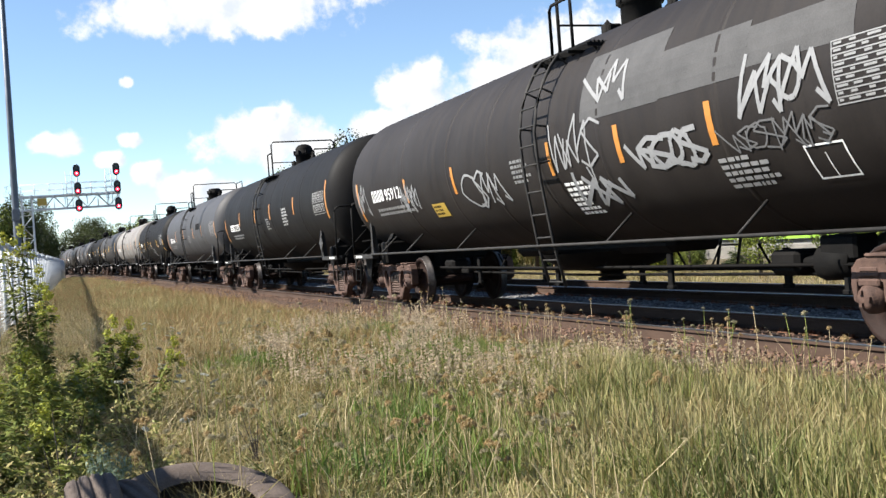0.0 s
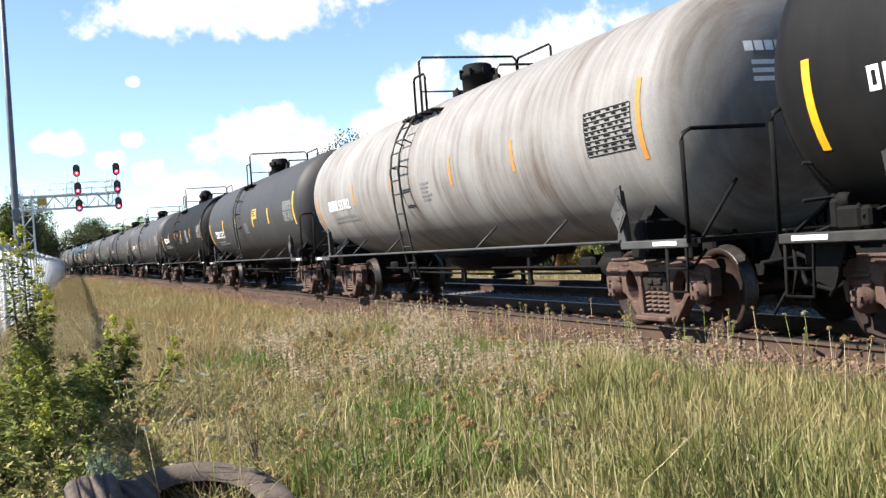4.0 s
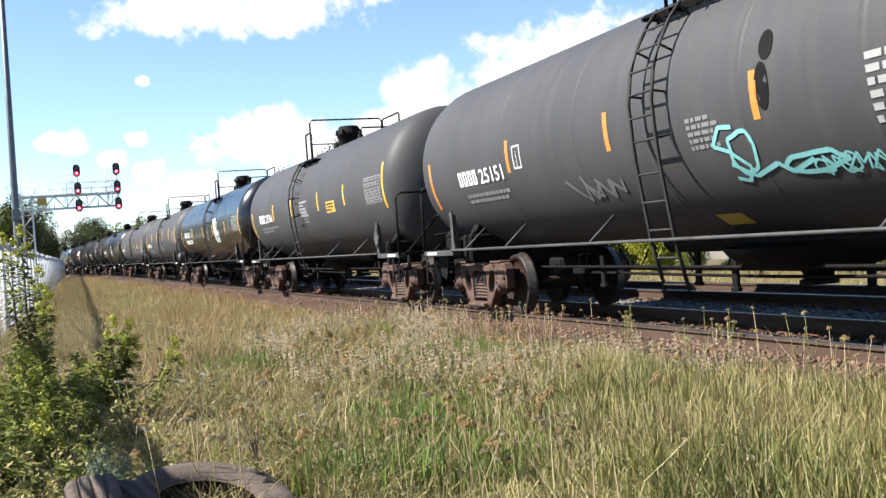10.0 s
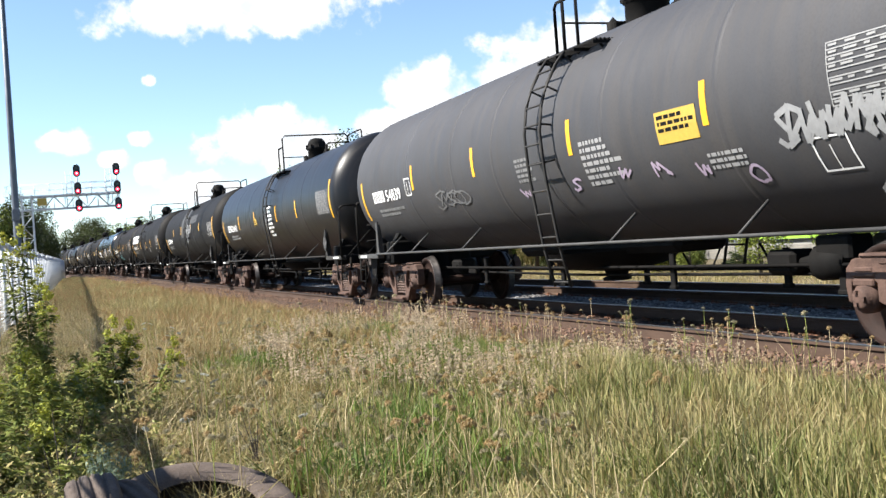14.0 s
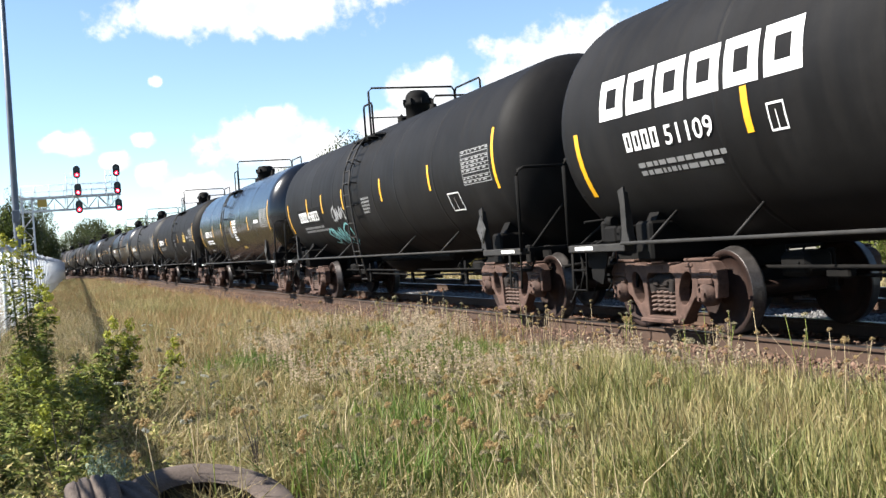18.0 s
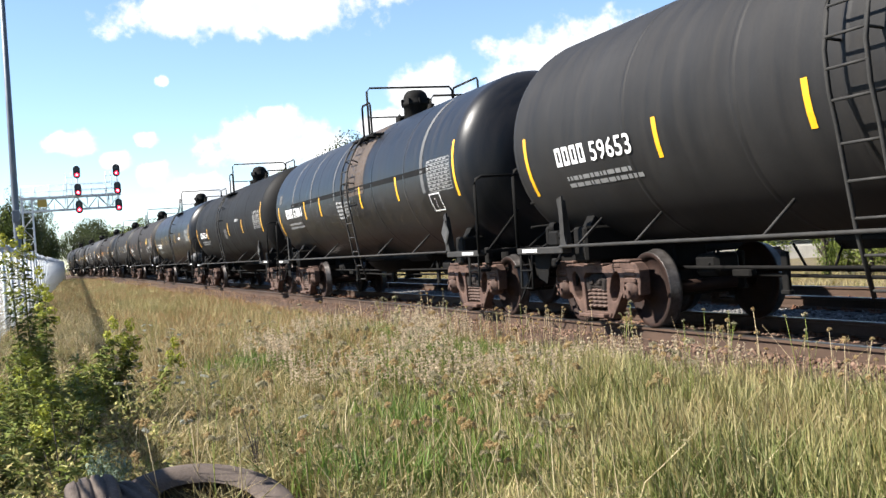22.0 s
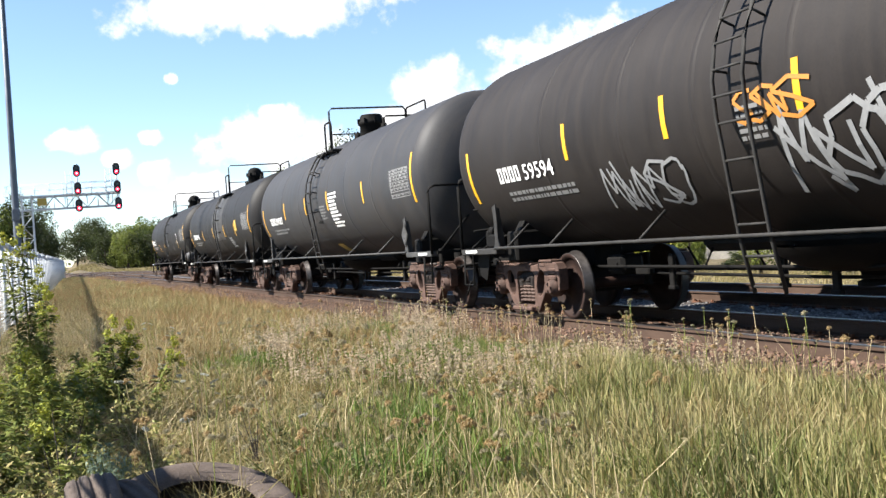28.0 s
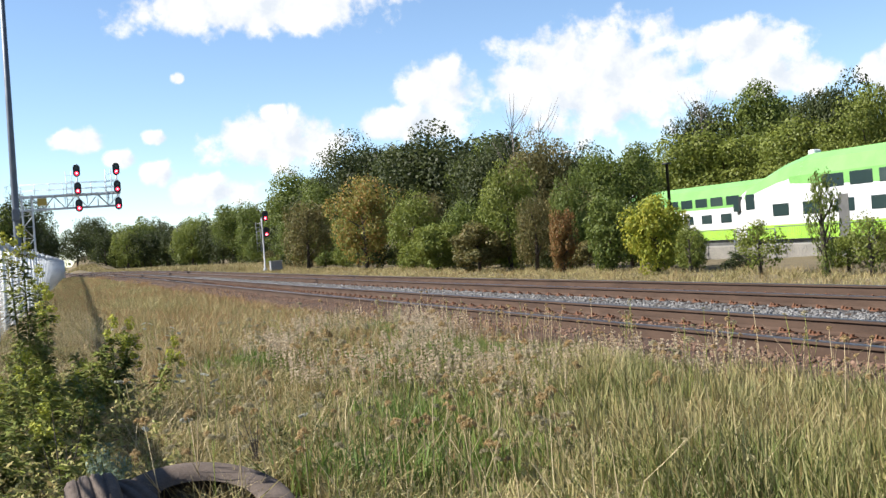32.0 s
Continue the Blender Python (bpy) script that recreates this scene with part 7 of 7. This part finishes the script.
def make_umbel(x, y, h, kind, seed, branches=2):
    rr = random.Random(seed)
    z = float(ground_height(x, y)) - 0.02
    word = {"umbel": "green-yellow", "umbel_brown": "dried brown", "umbel_white": "white"}[kind]
    t = thing("wild_carrot", "wild carrot weed with %s flower heads on thin stalks" % word, "weed", "wild carrots of the field", at=pose(x, y, z, 0, 0, rr.uniform(0, 360)))
    lean = rr.uniform(-0.12, 0.12)
    bm = bmesh.new()
    tube(bm, [(0, 0, 0), (lean * 0.4, 0, h * 0.5), (lean, 0, h)], [0.0035, 0.003, 0.002], 5)
    ends = [(lean, 0, h)]
    for b in range(branches):
        a, f = rr.uniform(0, math.tau), rr.uniform(0.4, 0.7)
        ln = h * rr.uniform(0.25, 0.4)
        e = (lean * f + math.cos(a) * ln * 0.45, math.sin(a) * ln * 0.45, h * f + ln * 0.85)
        tube(bm, [(lean * f * f, 0, h * f), ((lean * f + e[0]) / 2 + math.cos(a) * 0.02, e[1] / 2, (h * f + e[2]) / 2), e], [0.002, 0.002, 0.0015], 4)
        ends.append(e)
    part("stem", bm, GRASS["dry"] if kind == "umbel_brown" else GRASS["weed"], t)
    cup = 1.5 if kind != "umbel_white" else 0.3
    for i, e in enumerate(ends):
        s = rr.uniform(0.7, 1.25) * (1.0 if i == 0 else 0.75) * (0.62 if x > 5 else 1.0)
        o = part("flower_head", umbel_mesh(kind, GRASS[kind], cup), None, t)
        o.matrix_basis = pose(*e, rr.uniform(-25, 25), rr.uniform(-25, 25), 0) @ Matrix.Diagonal((s, s, s * (1.3 if kind == "umbel_brown" else 1), 1))


rng = random.Random(31)
for k in range(215):
    y = 5.8 + 12 * rng.random() ** 1.3
    x = rng.uniform(0.3, 0.9 + 0.36 * y) if rng.random() < 0.75 else rng.uniform(0.3, 5.4)
    if x > 5.4 or x > 0.85 * y:
        continue
    kind = rng.choice(("umbel", "umbel", "umbel_brown", "umbel_brown", "umbel_white" if x < 1.4 else "umbel"))
    make_umbel(x, y, rng.uniform(0.42, 0.78), kind, k, rng.choice((0, 1, 2, 3)))
for k, (x, y, h) in enumerate([(5.5, 8.2, 0.62), (5.45, 8.6, 0.5), (5.5, 9.4, 0.55), (5.55, 9.9, 0.6), (5.5, 10.8, 0.5), (5.6, 11.6, 0.62), (5.5, 12.3, 0.66), (5.55, 13.4, 0.6), (5.6, 14.6, 0.55), (5.5, 15.4, 0.6), (5.4, 7.4, 0.6), (5.45, 7.9, 0.7), (5.5, 10.3, 0.45), (4.55, 5.4, 0.85), (1.95, 9.0, 0.85), (2.15, 8.9, 0.82), (2.0, 8.3, 0.72)]):
    make_umbel(x, y, h, "umbel_brown", 400 + k, 3)


rng = random.Random(51)
for k in range(44):
    y = 5.6 + 11 * rng.random()
    make_umbel(rng.uniform(5.05, 5.75), y, rng.uniform(0.42, 0.78), rng.choice(("umbel", "umbel_brown", "umbel_brown")), 500 + k, rng.choice((0, 1, 1, 2, 3)))


def plumes():
    """Grey seed plumes on stalks among the grass."""
    rng = np.random.default_rng(41)
    n = 2600
    y = rng.uniform(7.2, 17.0, n)
    x = rng.uniform(2.2, 5.4, n)
    ok = (patchy(x * 1.6, y * 1.3 + 2) > 0.45) & (x < 0.75 * y)
    x, y = x[ok], y[ok]
    z = ground_height(x, y) + rng.uniform(0.22, 0.46, len(x))
    c = np.stack([x, y, z], 1)
    c = np.concatenate([c + np.array((0, 0, 0.035 * k)) for k in range(4)])
    v, f = leaf_cloud(c, rng.uniform(0.010, 0.022, len(c)), 7, 0.010, rng, 0.2)
    tagged(new("seed_plumes", raw_mesh("seed_plumes", v, f, GRASS["plume"])), "grey-lilac seed plumes among the meadow grass", "weeds", kind="stuff")


plumes()
blades("seed_stalks", "thin straw stalks standing above the grass", GRASS["dry"], 1100, (0.4, 5.8), (4.5, 22), 18, (0.4, 0.7), 0.005, 0.4, 1.4, lambda x, y, r: in_view(x, y, r))
blades("fence_weeds", "mixed green weeds at the foot of the fence", GRASS["olive"], 22000, (-1.5, 0.9), (6, 30), 19, (0.10, 0.4), 0.010, 0.9, 1.6, lambda x, y, r: x > -1.35 + 0.0 * y, clump=0.5)


# ---- tyres ----
def tyre_mesh(bm, lo, hi):
    r, w = 0.52, 0.26
    prof = [(-0.09, 0.30), (-0.12, 0.33), (-0.13, 0.42), (-0.12, 0.48), (-0.105, 0.505), (-0.07, 0.515), (-0.066, 0.505), (-0.05, 0.505), (-0.046, 0.518), (-0.012, 0.52), (-0.008, 0.508), (0.008, 0.508), (0.012, 0.52), (0.046, 0.518), (0.05, 0.505),
            (0.066, 0.505), (0.07, 0.515), (0.105, 0.505), (0.12, 0.48), (0.13, 0.42), (0.12, 0.33), (0.09, 0.30), (0.10, 0.34), (0.105, 0.44), (0.06, 0.485), (-0.06, 0.485), (-0.105, 0.44), (-0.10, 0.34), (-0.09, 0.30)]
    lathe(bm, prof[lo:hi], (0, 0, 0), (0, 0, 1), 48, caps=False)


for (x, y, z, rx, ry, rz), label in (((0.66, 6.05, -0.25, 17, 6, 0), "worn truck tyre lying tilted in the grass"), ((0.10, 5.4, -0.31, 0, 86, 3), "half-buried worn tyre standing beside another"),
                                     ((0.28, 5.5, -0.37, 0, 76, 22), "dusty half-buried tyre leaning against another")):
    t = thing("tyre", label, "tyre", "old tyres", at=pose(x, y, z, rx, ry, rz))
    part("sidewall", cached("tyre_low", lambda bm: tyre_mesh(bm, 0, 5), M["tyre"]), None, t)
    part("tread", cached("tyre_tread", lambda bm: tyre_mesh(bm, 4, 18), M["tyre"]), None, t)
    part("sidewall", cached("tyre_top", lambda bm: tyre_mesh(bm, 17, 22), M["tyre"]), None, t)
    part("inner_liner", cached("tyre_in", lambda bm: tyre_mesh(bm, 21, 29), M["tyre"]), None, t)


def make_sage(x, y, h, n, seed):
    rr = np.random.default_rng(seed)
    t = thing("sage_weed", "bushy grey-green sage weed growing beside the tyres", "weed", at=pose(x, y, float(ground_height(x, y))))
    bm = bmesh.new()
    tips = []
    for k in range(n):
        a, r = rr.uniform(0, math.tau), rr.uniform(0.02, 0.13)
        tip = (math.cos(a) * r, math.sin(a) * r, h * rr.uniform(0.7, 1.0))
        tube(bm, [(0, 0, 0), (tip[0] * 0.4, tip[1] * 0.4, tip[2] * 0.6), tip], [0.004, 0.003, 0.002], 4)
        tips.append(tip)
    part("stem", bm, GRASS["weed"], t)
    c = np.concatenate([np.array(tips) * np.array((f * 0.6 + 0.4, f * 0.6 + 0.4, f)) for f in (0.55, 0.65, 0.75, 0.85, 0.93, 1.0)])
    v, f = leaf_cloud(c, np.full(len(c), 0.03), 16, 0.014, rr, 0.8, 0.3)
    tagged(part("leaves", raw_mesh("leaves", v, f, GRASS["sage"]), None, t), kind="stuff")


make_sage(0.17, 6.2, 0.62, 18, 71)
make_sage(0.08, 6.3, 0.5, 10, 72)


def make_dead_stalks(x, y, h, seed):
    rr = random.Random(seed)
    t = thing("dead_weed", "dry dark brown weed stalks beside the tyres", "weed", at=pose(x, y, float(ground_height(x, y))))
    for k in range(9):
        bm = bmesh.new()
        a, r, top = rr.uniform(0, math.tau), rr.uniform(0.05, 0.2), h * rr.uniform(0.5, 1.0)
        e = (math.cos(a) * r, math.sin(a) * r, top)
        tube(bm, [(0, 0, 0), (e[0] * 0.3, e[1] * 0.3, top * 0.5), e], [0.005, 0.004, 0.002], 4)
        for j in range(4):
            f = rr.uniform(0.4, 0.95)
            q = (e[0] * f * f, e[1] * f * f, top * f)
            tube(bm, [q, (q[0] + rr.uniform(-0.08, 0.08), q[1] + rr.uniform(-0.08, 0.08), q[2] + rr.uniform(0.0, 0.07))], [0.002, 0.001], 3)
        part("stalk", bm, M["bark"], t)


for k, (x, y, h) in enumerate(((-0.03, 6.1, 0.5), (0.0, 6.35, 0.55), (-0.08, 6.6, 0.8), (1.18, 7.3, 0.5))):
    make_dead_stalks(x, y, h, 80 + k)


# ---- commuter trains in the yard ----
def coach(name, x, y0, y1, base, top, nose, label):
    """Double-deck coach along y from y0 (near) to y1 (far); its side faces the line."""
    c = thing(name, label, "train", at=pose(x, 0, base))
    h = top - base
    half = 1.45
    sec = [(-half, 0.95), (-half, h - 1.05), (-half + 0.28, h - 0.35), (-half + 0.75, h - 0.05), (0, h), (half - 0.75, h - 0.05), (half - 0.28, h - 0.35), (half, h - 1.05), (half, 0.95)]
    bm = bmesh.new()
    ys = [y0, y1] if not nose else [y0, y1 - 6.0, y1 - 4.2, y1 - 2.6, y1 - 1.4, y1 - 0.5, y1]
    rows = []
    for y in ys:
        f = 0.0 if not nose else max(0.0, (y - (y1 - 6.0)) / 6.0)
        top_cut = h - 1.75 * f ** 1.35 * (1.0 if f < 0.99 else 1.25)
        pinch = 1 - 0.28 * max(0, (f - 0.72) / 0.28) ** 2
        rows.append([bm.verts.new((a * pinch, y, 0.95 + (b - 0.95) * (top_cut - 0.95) / (h - 0.95))) for a, b in sec])
    for u, v in zip(rows, rows[1:]):
        for k in range(len(sec) - 1):
            fc = bm.faces.new((u[k], u[k + 1], v[k + 1], v[k]))
            fc.smooth = True
            mid = sum((q.co.z for q in fc.verts)) / 4
            fc.material_index = 1 if (k in (1, 2, 3, 4, 5, 6)) else 0
    bm.faces.new(rows[0])
    bm.faces.new(rows[-1])
    part("body", bm, [M["go_white"], M["go_white"]], c)
    ye = y1 - (5.2 if nose else 0.0)

    def band(nm, z0, z1, mat, ya, yb, off, slope=0.0):
        bm = bmesh.new()
        n = 12
        for k in range(n):
            p, q = ya + (yb - ya) * k / n, ya + (yb - ya) * (k + 1) / n
            f0, f1 = (k / n), ((k + 1) / n)
            lo0, lo1 = z0 + slope * f0 ** 3, z0 + slope * f1 ** 3
            bm.faces.new([bm.verts.new(w) for w in ((-half - off, p, lo0), (-half - off, q, lo1), (-half - off, q, z1), (-half - off, p, z1))])
        part(nm, bm, mat, c)
    # painted bands stand a little proud of the side
    zw = h - 1.06
    band("green_panel", 3.12, zw, M["go_green"], y0, ye, 0.006, 0.55 if nose else 0)
    band("lime_panel", 0.96, 1.68, M["go_lime"], y0, y1 - (1.6 if nose else 0), 0.006)
    bm = bmesh.new()
    for a, b in (((-half - 0.006, h - 1.06), (-half + 0.275, h - 0.345)), ((-half + 0.275, h - 0.345), (-half + 0.75, h - 0.04)), ((-half + 0.75, h - 0.04), (0, h + 0.01)), ((0, h + 0.01), (half - 0.75, h - 0.04))):
        bm.faces.new([bm.verts.new(v) for v in ((a[0], y0, a[1]), (a[0], ye - 0.8, a[1]), (b[0], ye - 0.8, b[1]), (b[0], y0, b[1]))])
    part("roof_panel", bm, M["go_green"], c, "green roof and shoulder")
    if nose:
        bm = bmesh.new()
        pts = [(y1 - 6.0, 0.0), (y1 - 4.2, 0.195), (y1 - 2.6, 0.478), (y1 - 1.4, 0.72)]
        for (ya, _), (yb, _) in zip(pts, pts[1:]):
            q = []
            for y in (ya, yb):
                f = max(0.0, (y - (y1 - 6.0)) / 6.0)
                tc = h - 1.75 * f ** 1.35
                zz = lambda b: 0.95 + (b - 0.95) * (tc - 0.95) / (h - 0.95)
                q.append([(-half - 0.008, y, zz(h - 1.05)), (-half + 0.272, y, zz(h - 0.345) + 0.006), (-half + 0.75, y, zz(h - 0.045) + 0.008), (0, y, zz(h) + 0.01), (half - 0.75, y, zz(h - 0.045) + 0.01)])
            for k in range(4):
                bm.faces.new([bm.verts.new(v) for v in (q[0][k], q[0][k + 1], q[1][k + 1], q[1][k])])
        part("nose_panel", bm, M["go_green"], c, "green sloping nose top")
        for ya, w, z0, z1 in ((y1 - 1.95, 0.75, 2.55, 3.35), (y1 - 0.75, 0.5, 2.5, 3.3)):
            bm = bmesh.new()
            box(bm, (-half + (0.0 if ya < y1 - 1 else 0.1), ya, (z0 + z1) / 2), (0.03 if ya < y1 - 1 else 0.25, w, z1 - z0), bevel=0.01)
            part("cab_window", bm, M["glass"], c)
    bm = bmesh.new()
    box(bm, (0, (y0 + y1) / 2, 0.62), (2.5, y1 - y0 - 0.6, 0.66), bevel=0.04)
    part("underframe", bm, M["coach_grey"], c)
    y, k = y1 - (8.3 if nose else 1.6), 0
    while y > y0 + 1:
        bm = bmesh.new()
        box(bm, (-half - 0.004, y, 3.60), (0.03, 1.45, 0.62), bevel=0.012)
        w = part("window", bm, M["glass"], c)
        y -= 1.85
    y = y1 - (4.4 if nose else 2.2)
    while y > y0 + 1:
        bm = bmesh.new()
        box(bm, (-half - 0.004, y, 2.42), (0.03, 1.25, 0.62), bevel=0.012)
        part("window", bm, M["glass"], c)
        y -= 2.3
    bm = bmesh.new()
    box(bm, (-half - 0.01, y1 - 8.9, 1.95), (0.03, 0.7, 1.95), bevel=0.01)
    part("door", bm, M["coach_grey"], c)
    for yy in (y0 + 3.0, y1 - 4.0):
        bm = bmesh.new()
        box(bm, (0, yy, 0.42), (2.3, 2.6, 0.3), bevel=0.05)
        part("bogie", bm, M["frame"], c)
        for d in (-0.9, 0.9):
            bm = bmesh.new()
            for s in (-1, 1):
                lathe(bm, [(-0.05, 0.0), (-0.05, 0.42), (0.06, 0.42), (0.08, 0.0)], (s * 0.75, yy + d, 0.42), (1, 0, 0), 18, caps=False)
            tube(bm, [(-0.75, yy + d, 0.42), (0.75, yy + d, 0.42)], 0.07, 8)
            part("wheelset", bm, M["truck_dark"], c)
    if nose:
        bm = bmesh.new()
        box(bm, (0.2, y1 - 5.2, h + 0.06), (0.5, 0.45, 0.3), bevel=0.06)
        part("roof_horn", bm, M["galv"], c)
    return c


coach("commuter_train", 35.45, 22.0, 48.3, -0.95, 4.12, True, "green and white double-deck commuter cab coach")
coach("commuter_train", 44.4, 49.0, 75.0, -1.15, 3.72, False, "green and white double-deck commuter coach standing behind")


def make_yard():
    bm = bmesh.new()
    box(bm, (30.5, 45, -0.45), (0.5, 110, 0.75), bevel=0.04)
    tagged(new("platform_curb", mesh_of("platform_curb", bm, M["concrete"])), "pale concrete curb along the yard", "curb", kind="structure")
    f = thing("yard_fence", "grey chain-link fence along the commuter yard", "fence", kind="structure")
    bm = bmesh.new()
    tube(bm, [(0, 0, -0.2), (0, 0, 1.6)], 0.03, 6)
    post = mesh_of("post", bm, M["pole"])
    bm = bmesh.new()
    tube(bm, [(0, 0, 1.58), (0, 3, 1.58)], 0.022, 5)
    rail = mesh_of("top_rail", bm, M["pole"])
    bm = bmesh.new()
    for k in range(20):
        tube(bm, [(0, 0.15 * k, 0.0), (0, 0.15 * k + 0.15, 1.57)], 0.004, 3)
        tube(bm, [(0, 0.15 * k + 0.15, 0.0), (0, 0.15 * k, 1.57)], 0.004, 3)
    wire = mesh_of("wire_mesh", bm, M["pole"])
    for k in range(24):
        y = 12 + 3 * k
        z = float(ground_height(29.8, y)) - 0.2
        part("post", post, None, f, at=pose(29.8, y, z))
        part("top_rail", rail, None, f, at=pose(29.8, y, z))
        part("wire_mesh", wire, None, f, at=pose(29.8, y, z))
    lamp = thing("yard_lamp", "tall grey pole with two pale lamp heads", "lamp post", at=pose(38.0, 73.3, -0.8))
    bm = bmesh.new()
    lathe(bm, [(0, 0.14), (8.0, 0.07)], (0, 0, 0), (0, 0, 1), 8)
    part("pole", bm, M["pole"], lamp)
    for s in (-1, 1):
        bm = bmesh.new()
        tube(bm, [(0, 0, 7.9), (0, s * 0.8, 8.15)], 0.04, 6)
        part("arm", bm, M["galv"], lamp)
        bm = bmesh.new()
        box(bm, (0, s * 1.3, 8.2), (0.35, 1.0, 0.18), bevel=0.06)
        part("lamp_head", bm, M["go_white"], lamp)
    post = thing("yard_pole", "short black pole standing behind the hedge", "pole", at=pose(38, 60.4, -0.8))
    bm = bmesh.new()
    lathe(bm, [(0, 0.12), (5.9, 0.1), (5.9, 0.3), (6.0, 0.3)], (0, 0, 0), (0, 0, 1), 8)
    part("shaft", bm, M["black"], post)


make_yard()
make_track("track_1", TRACK, 1)
make_track("track_2", TRACK_2, 2)


# ---- clouds ----
def cloud_material():
    m, nt, b = nodes_of("cloud")
    nt.nodes.remove(b)
    tc = nt.nodes.new("ShaderNodeTexCoord")
    info = nt.nodes.new("ShaderNodeObjectInfo")
    w = nt.nodes.new("ShaderNodeMath")
    w.operation = "MULTIPLY"
    w.inputs[1].default_value = 40
    nt.links.new(info.outputs["Random"], w.inputs[0])

    def fbm(scale, detail):
        n = nt.nodes.new("ShaderNodeTexNoise")
        n.noise_dimensions = "4D"
        n.inputs["Scale"].default_value, n.inputs["Detail"].default_value, n.inputs["Roughness"].default_value = scale, detail, 0.58
        nt.links.new(tc.outputs["Object"], n.inputs["Vector"])
        nt.links.new(w.outputs[0], n.inputs["W"])
        return n.outputs["Fac"]

    def math2(op, a, v):
        n = nt.nodes.new("ShaderNodeMath")
        n.operation = op
        for s, q in ((n.inputs[0], a), (n.inputs[1], v)):
            if isinstance(q, bpy.types.NodeSocket):
                nt.links.new(q, s)
            else:
                s.default_value = q
        return n.outputs[0]
    sub = nt.nodes.new("ShaderNodeVectorMath")
    sub.operation = "SUBTRACT"
    sub.inputs[1].default_value = (0.5, 0.5, 0)
    nt.links.new(tc.outputs["Generated"], sub.inputs[0])
    flat = nt.nodes.new("ShaderNodeVectorMath")
    flat.operation = "MULTIPLY"
    flat.inputs[1].default_value = (1, 1, 0)
    nt.links.new(sub.outputs[0], flat.inputs[0])
    ln = nt.nodes.new("ShaderNodeVectorMath")
    ln.operation = "LENGTH"
    nt.links.new(flat.outputs[0], ln.inputs[0])
    r = math2("MULTIPLY", ln.outputs["Value"], 2.0)
    dens = math2("ADD", math2("SUBTRACT", 1.0, r), math2("MULTIPLY", math2("SUBTRACT", fbm(0.012, 10), 0.5), 1.75))
    a = nt.nodes.new("ShaderNodeMapRange")
    a.interpolation_type = "SMOOTHSTEP"
    a.inputs[1].default_value, a.inputs[2].default_value = 0.17, 0.50
    nt.links.new(dens, a.inputs[0])
    em = nt.nodes.new("ShaderNodeEmission")
    col = ramp(nt, fbm(0.014, 6), [(0.34, (0.74, 0.80, 0.88)), (0.56, (1, 1, 1))])
    nt.links.new(col, em.inputs["Color"])
    em.inputs["Strength"].default_value = 0.43
    tr = nt.nodes.new("ShaderNodeBsdfTransparent")
    mx = nt.nodes.new("ShaderNodeMixShader")
    nt.links.new(a.outputs[0], mx.inputs[0])
    nt.links.new(tr.outputs[0], mx.inputs[1])
    nt.links.new(em.outputs[0], mx.inputs[2])
    nt.links.new(mx.outputs[0], nt.nodes["Material Output"].inputs["Surface"])
    return m


CLOUD = cloud_material()
CLOUDS = []
FAR = 2600.0
# bearing and height as slopes, half width and half height in metres, drift over the clip
SKY = [(393, 2502, 587, 417, 104, 89.4, 5.7),
       (33, 2584, 287, 86, 42, 43.7, 6.1),
       (185, 2577, 288, 42, 25, 54.5, 4.6),
       (180, 2559, 424, 24, 22, 116.3, 7.0),
       (500, 2536, 278, 215, 108, 15.9, -7.5),
       (855, 2429, 362, 146, 114, 48.8, 5.8),
       (1176, 2287, 380, 361, 208, 75.3, -15.1),
       (1502, 2084, 404, 181, 76, 31.9, 6.4),
       (324, 2574, 167, 139, 56, 28.7, -8.4),
       (1545, 2065, 328, 236, 83, 23.6, -0.4),
       (1761, 1889, 300, 83, 83, 24.5, 5.9),
       (794, 2459, 285, 181, 62, 29.5, 5.9),
       (505, 2529, 331, 56, 28, 21.1, 6.2),
       (142, 2585, 244, 56, 31, 19.2, 1.8),
       (223, 2582, 207, 62, 42, 19.4, -1.0)]
for k, (x, y, z, hw, hh, dx, dz) in enumerate(SKY):
    n = 10
    v = [((i / n * 2 - 1) * hw, (j / n * 2 - 1) * hh, 25 * math.cos((i / n - 0.5) * 3) - 25) for j in range(n + 1) for i in range(n + 1)]
    f = [(j * (n + 1) + i, j * (n + 1) + i + 1, (j + 1) * (n + 1) + i + 1, (j + 1) * (n + 1) + i) for j in range(n) for i in range(n)]
    c = tagged(new("cloud", raw_mesh("cloud", v, f, CLOUD)), "white fair-weather cumulus cloud drifting in the sky", "cloud", "clouds", "structure")
    CLOUDS.append((c, x, y, z, dx, dz))


# ---- what moves ----
def motions():
    turn = math.degrees(SPEED / 0.457)
    w = WHEELS[0]
    walk(w, [(k / 30, pose(0, 0, 0, (turn * k / 30) % 360)) for k in range(961)])
    action, slot = w.animation_data.action, w.animation_data.action_slot
    for o in WHEELS[1:]:
        o.rotation_mode = "QUATERNION"
        d = o.animation_data_create()
        d.action = action
        d.action_slot = slot
    for car, s in CARS:
        walk(car, [(t, on_line(TRACK, s - SPEED * t)) for t in range(33)])
    for cloud, x, y, z, dx, dz in CLOUDS:
        walk(cloud, [(t, look((x + dx * t / 32, y, z + dz * t / 32), EYE)) for t in (0, 16, 32)])


motions()
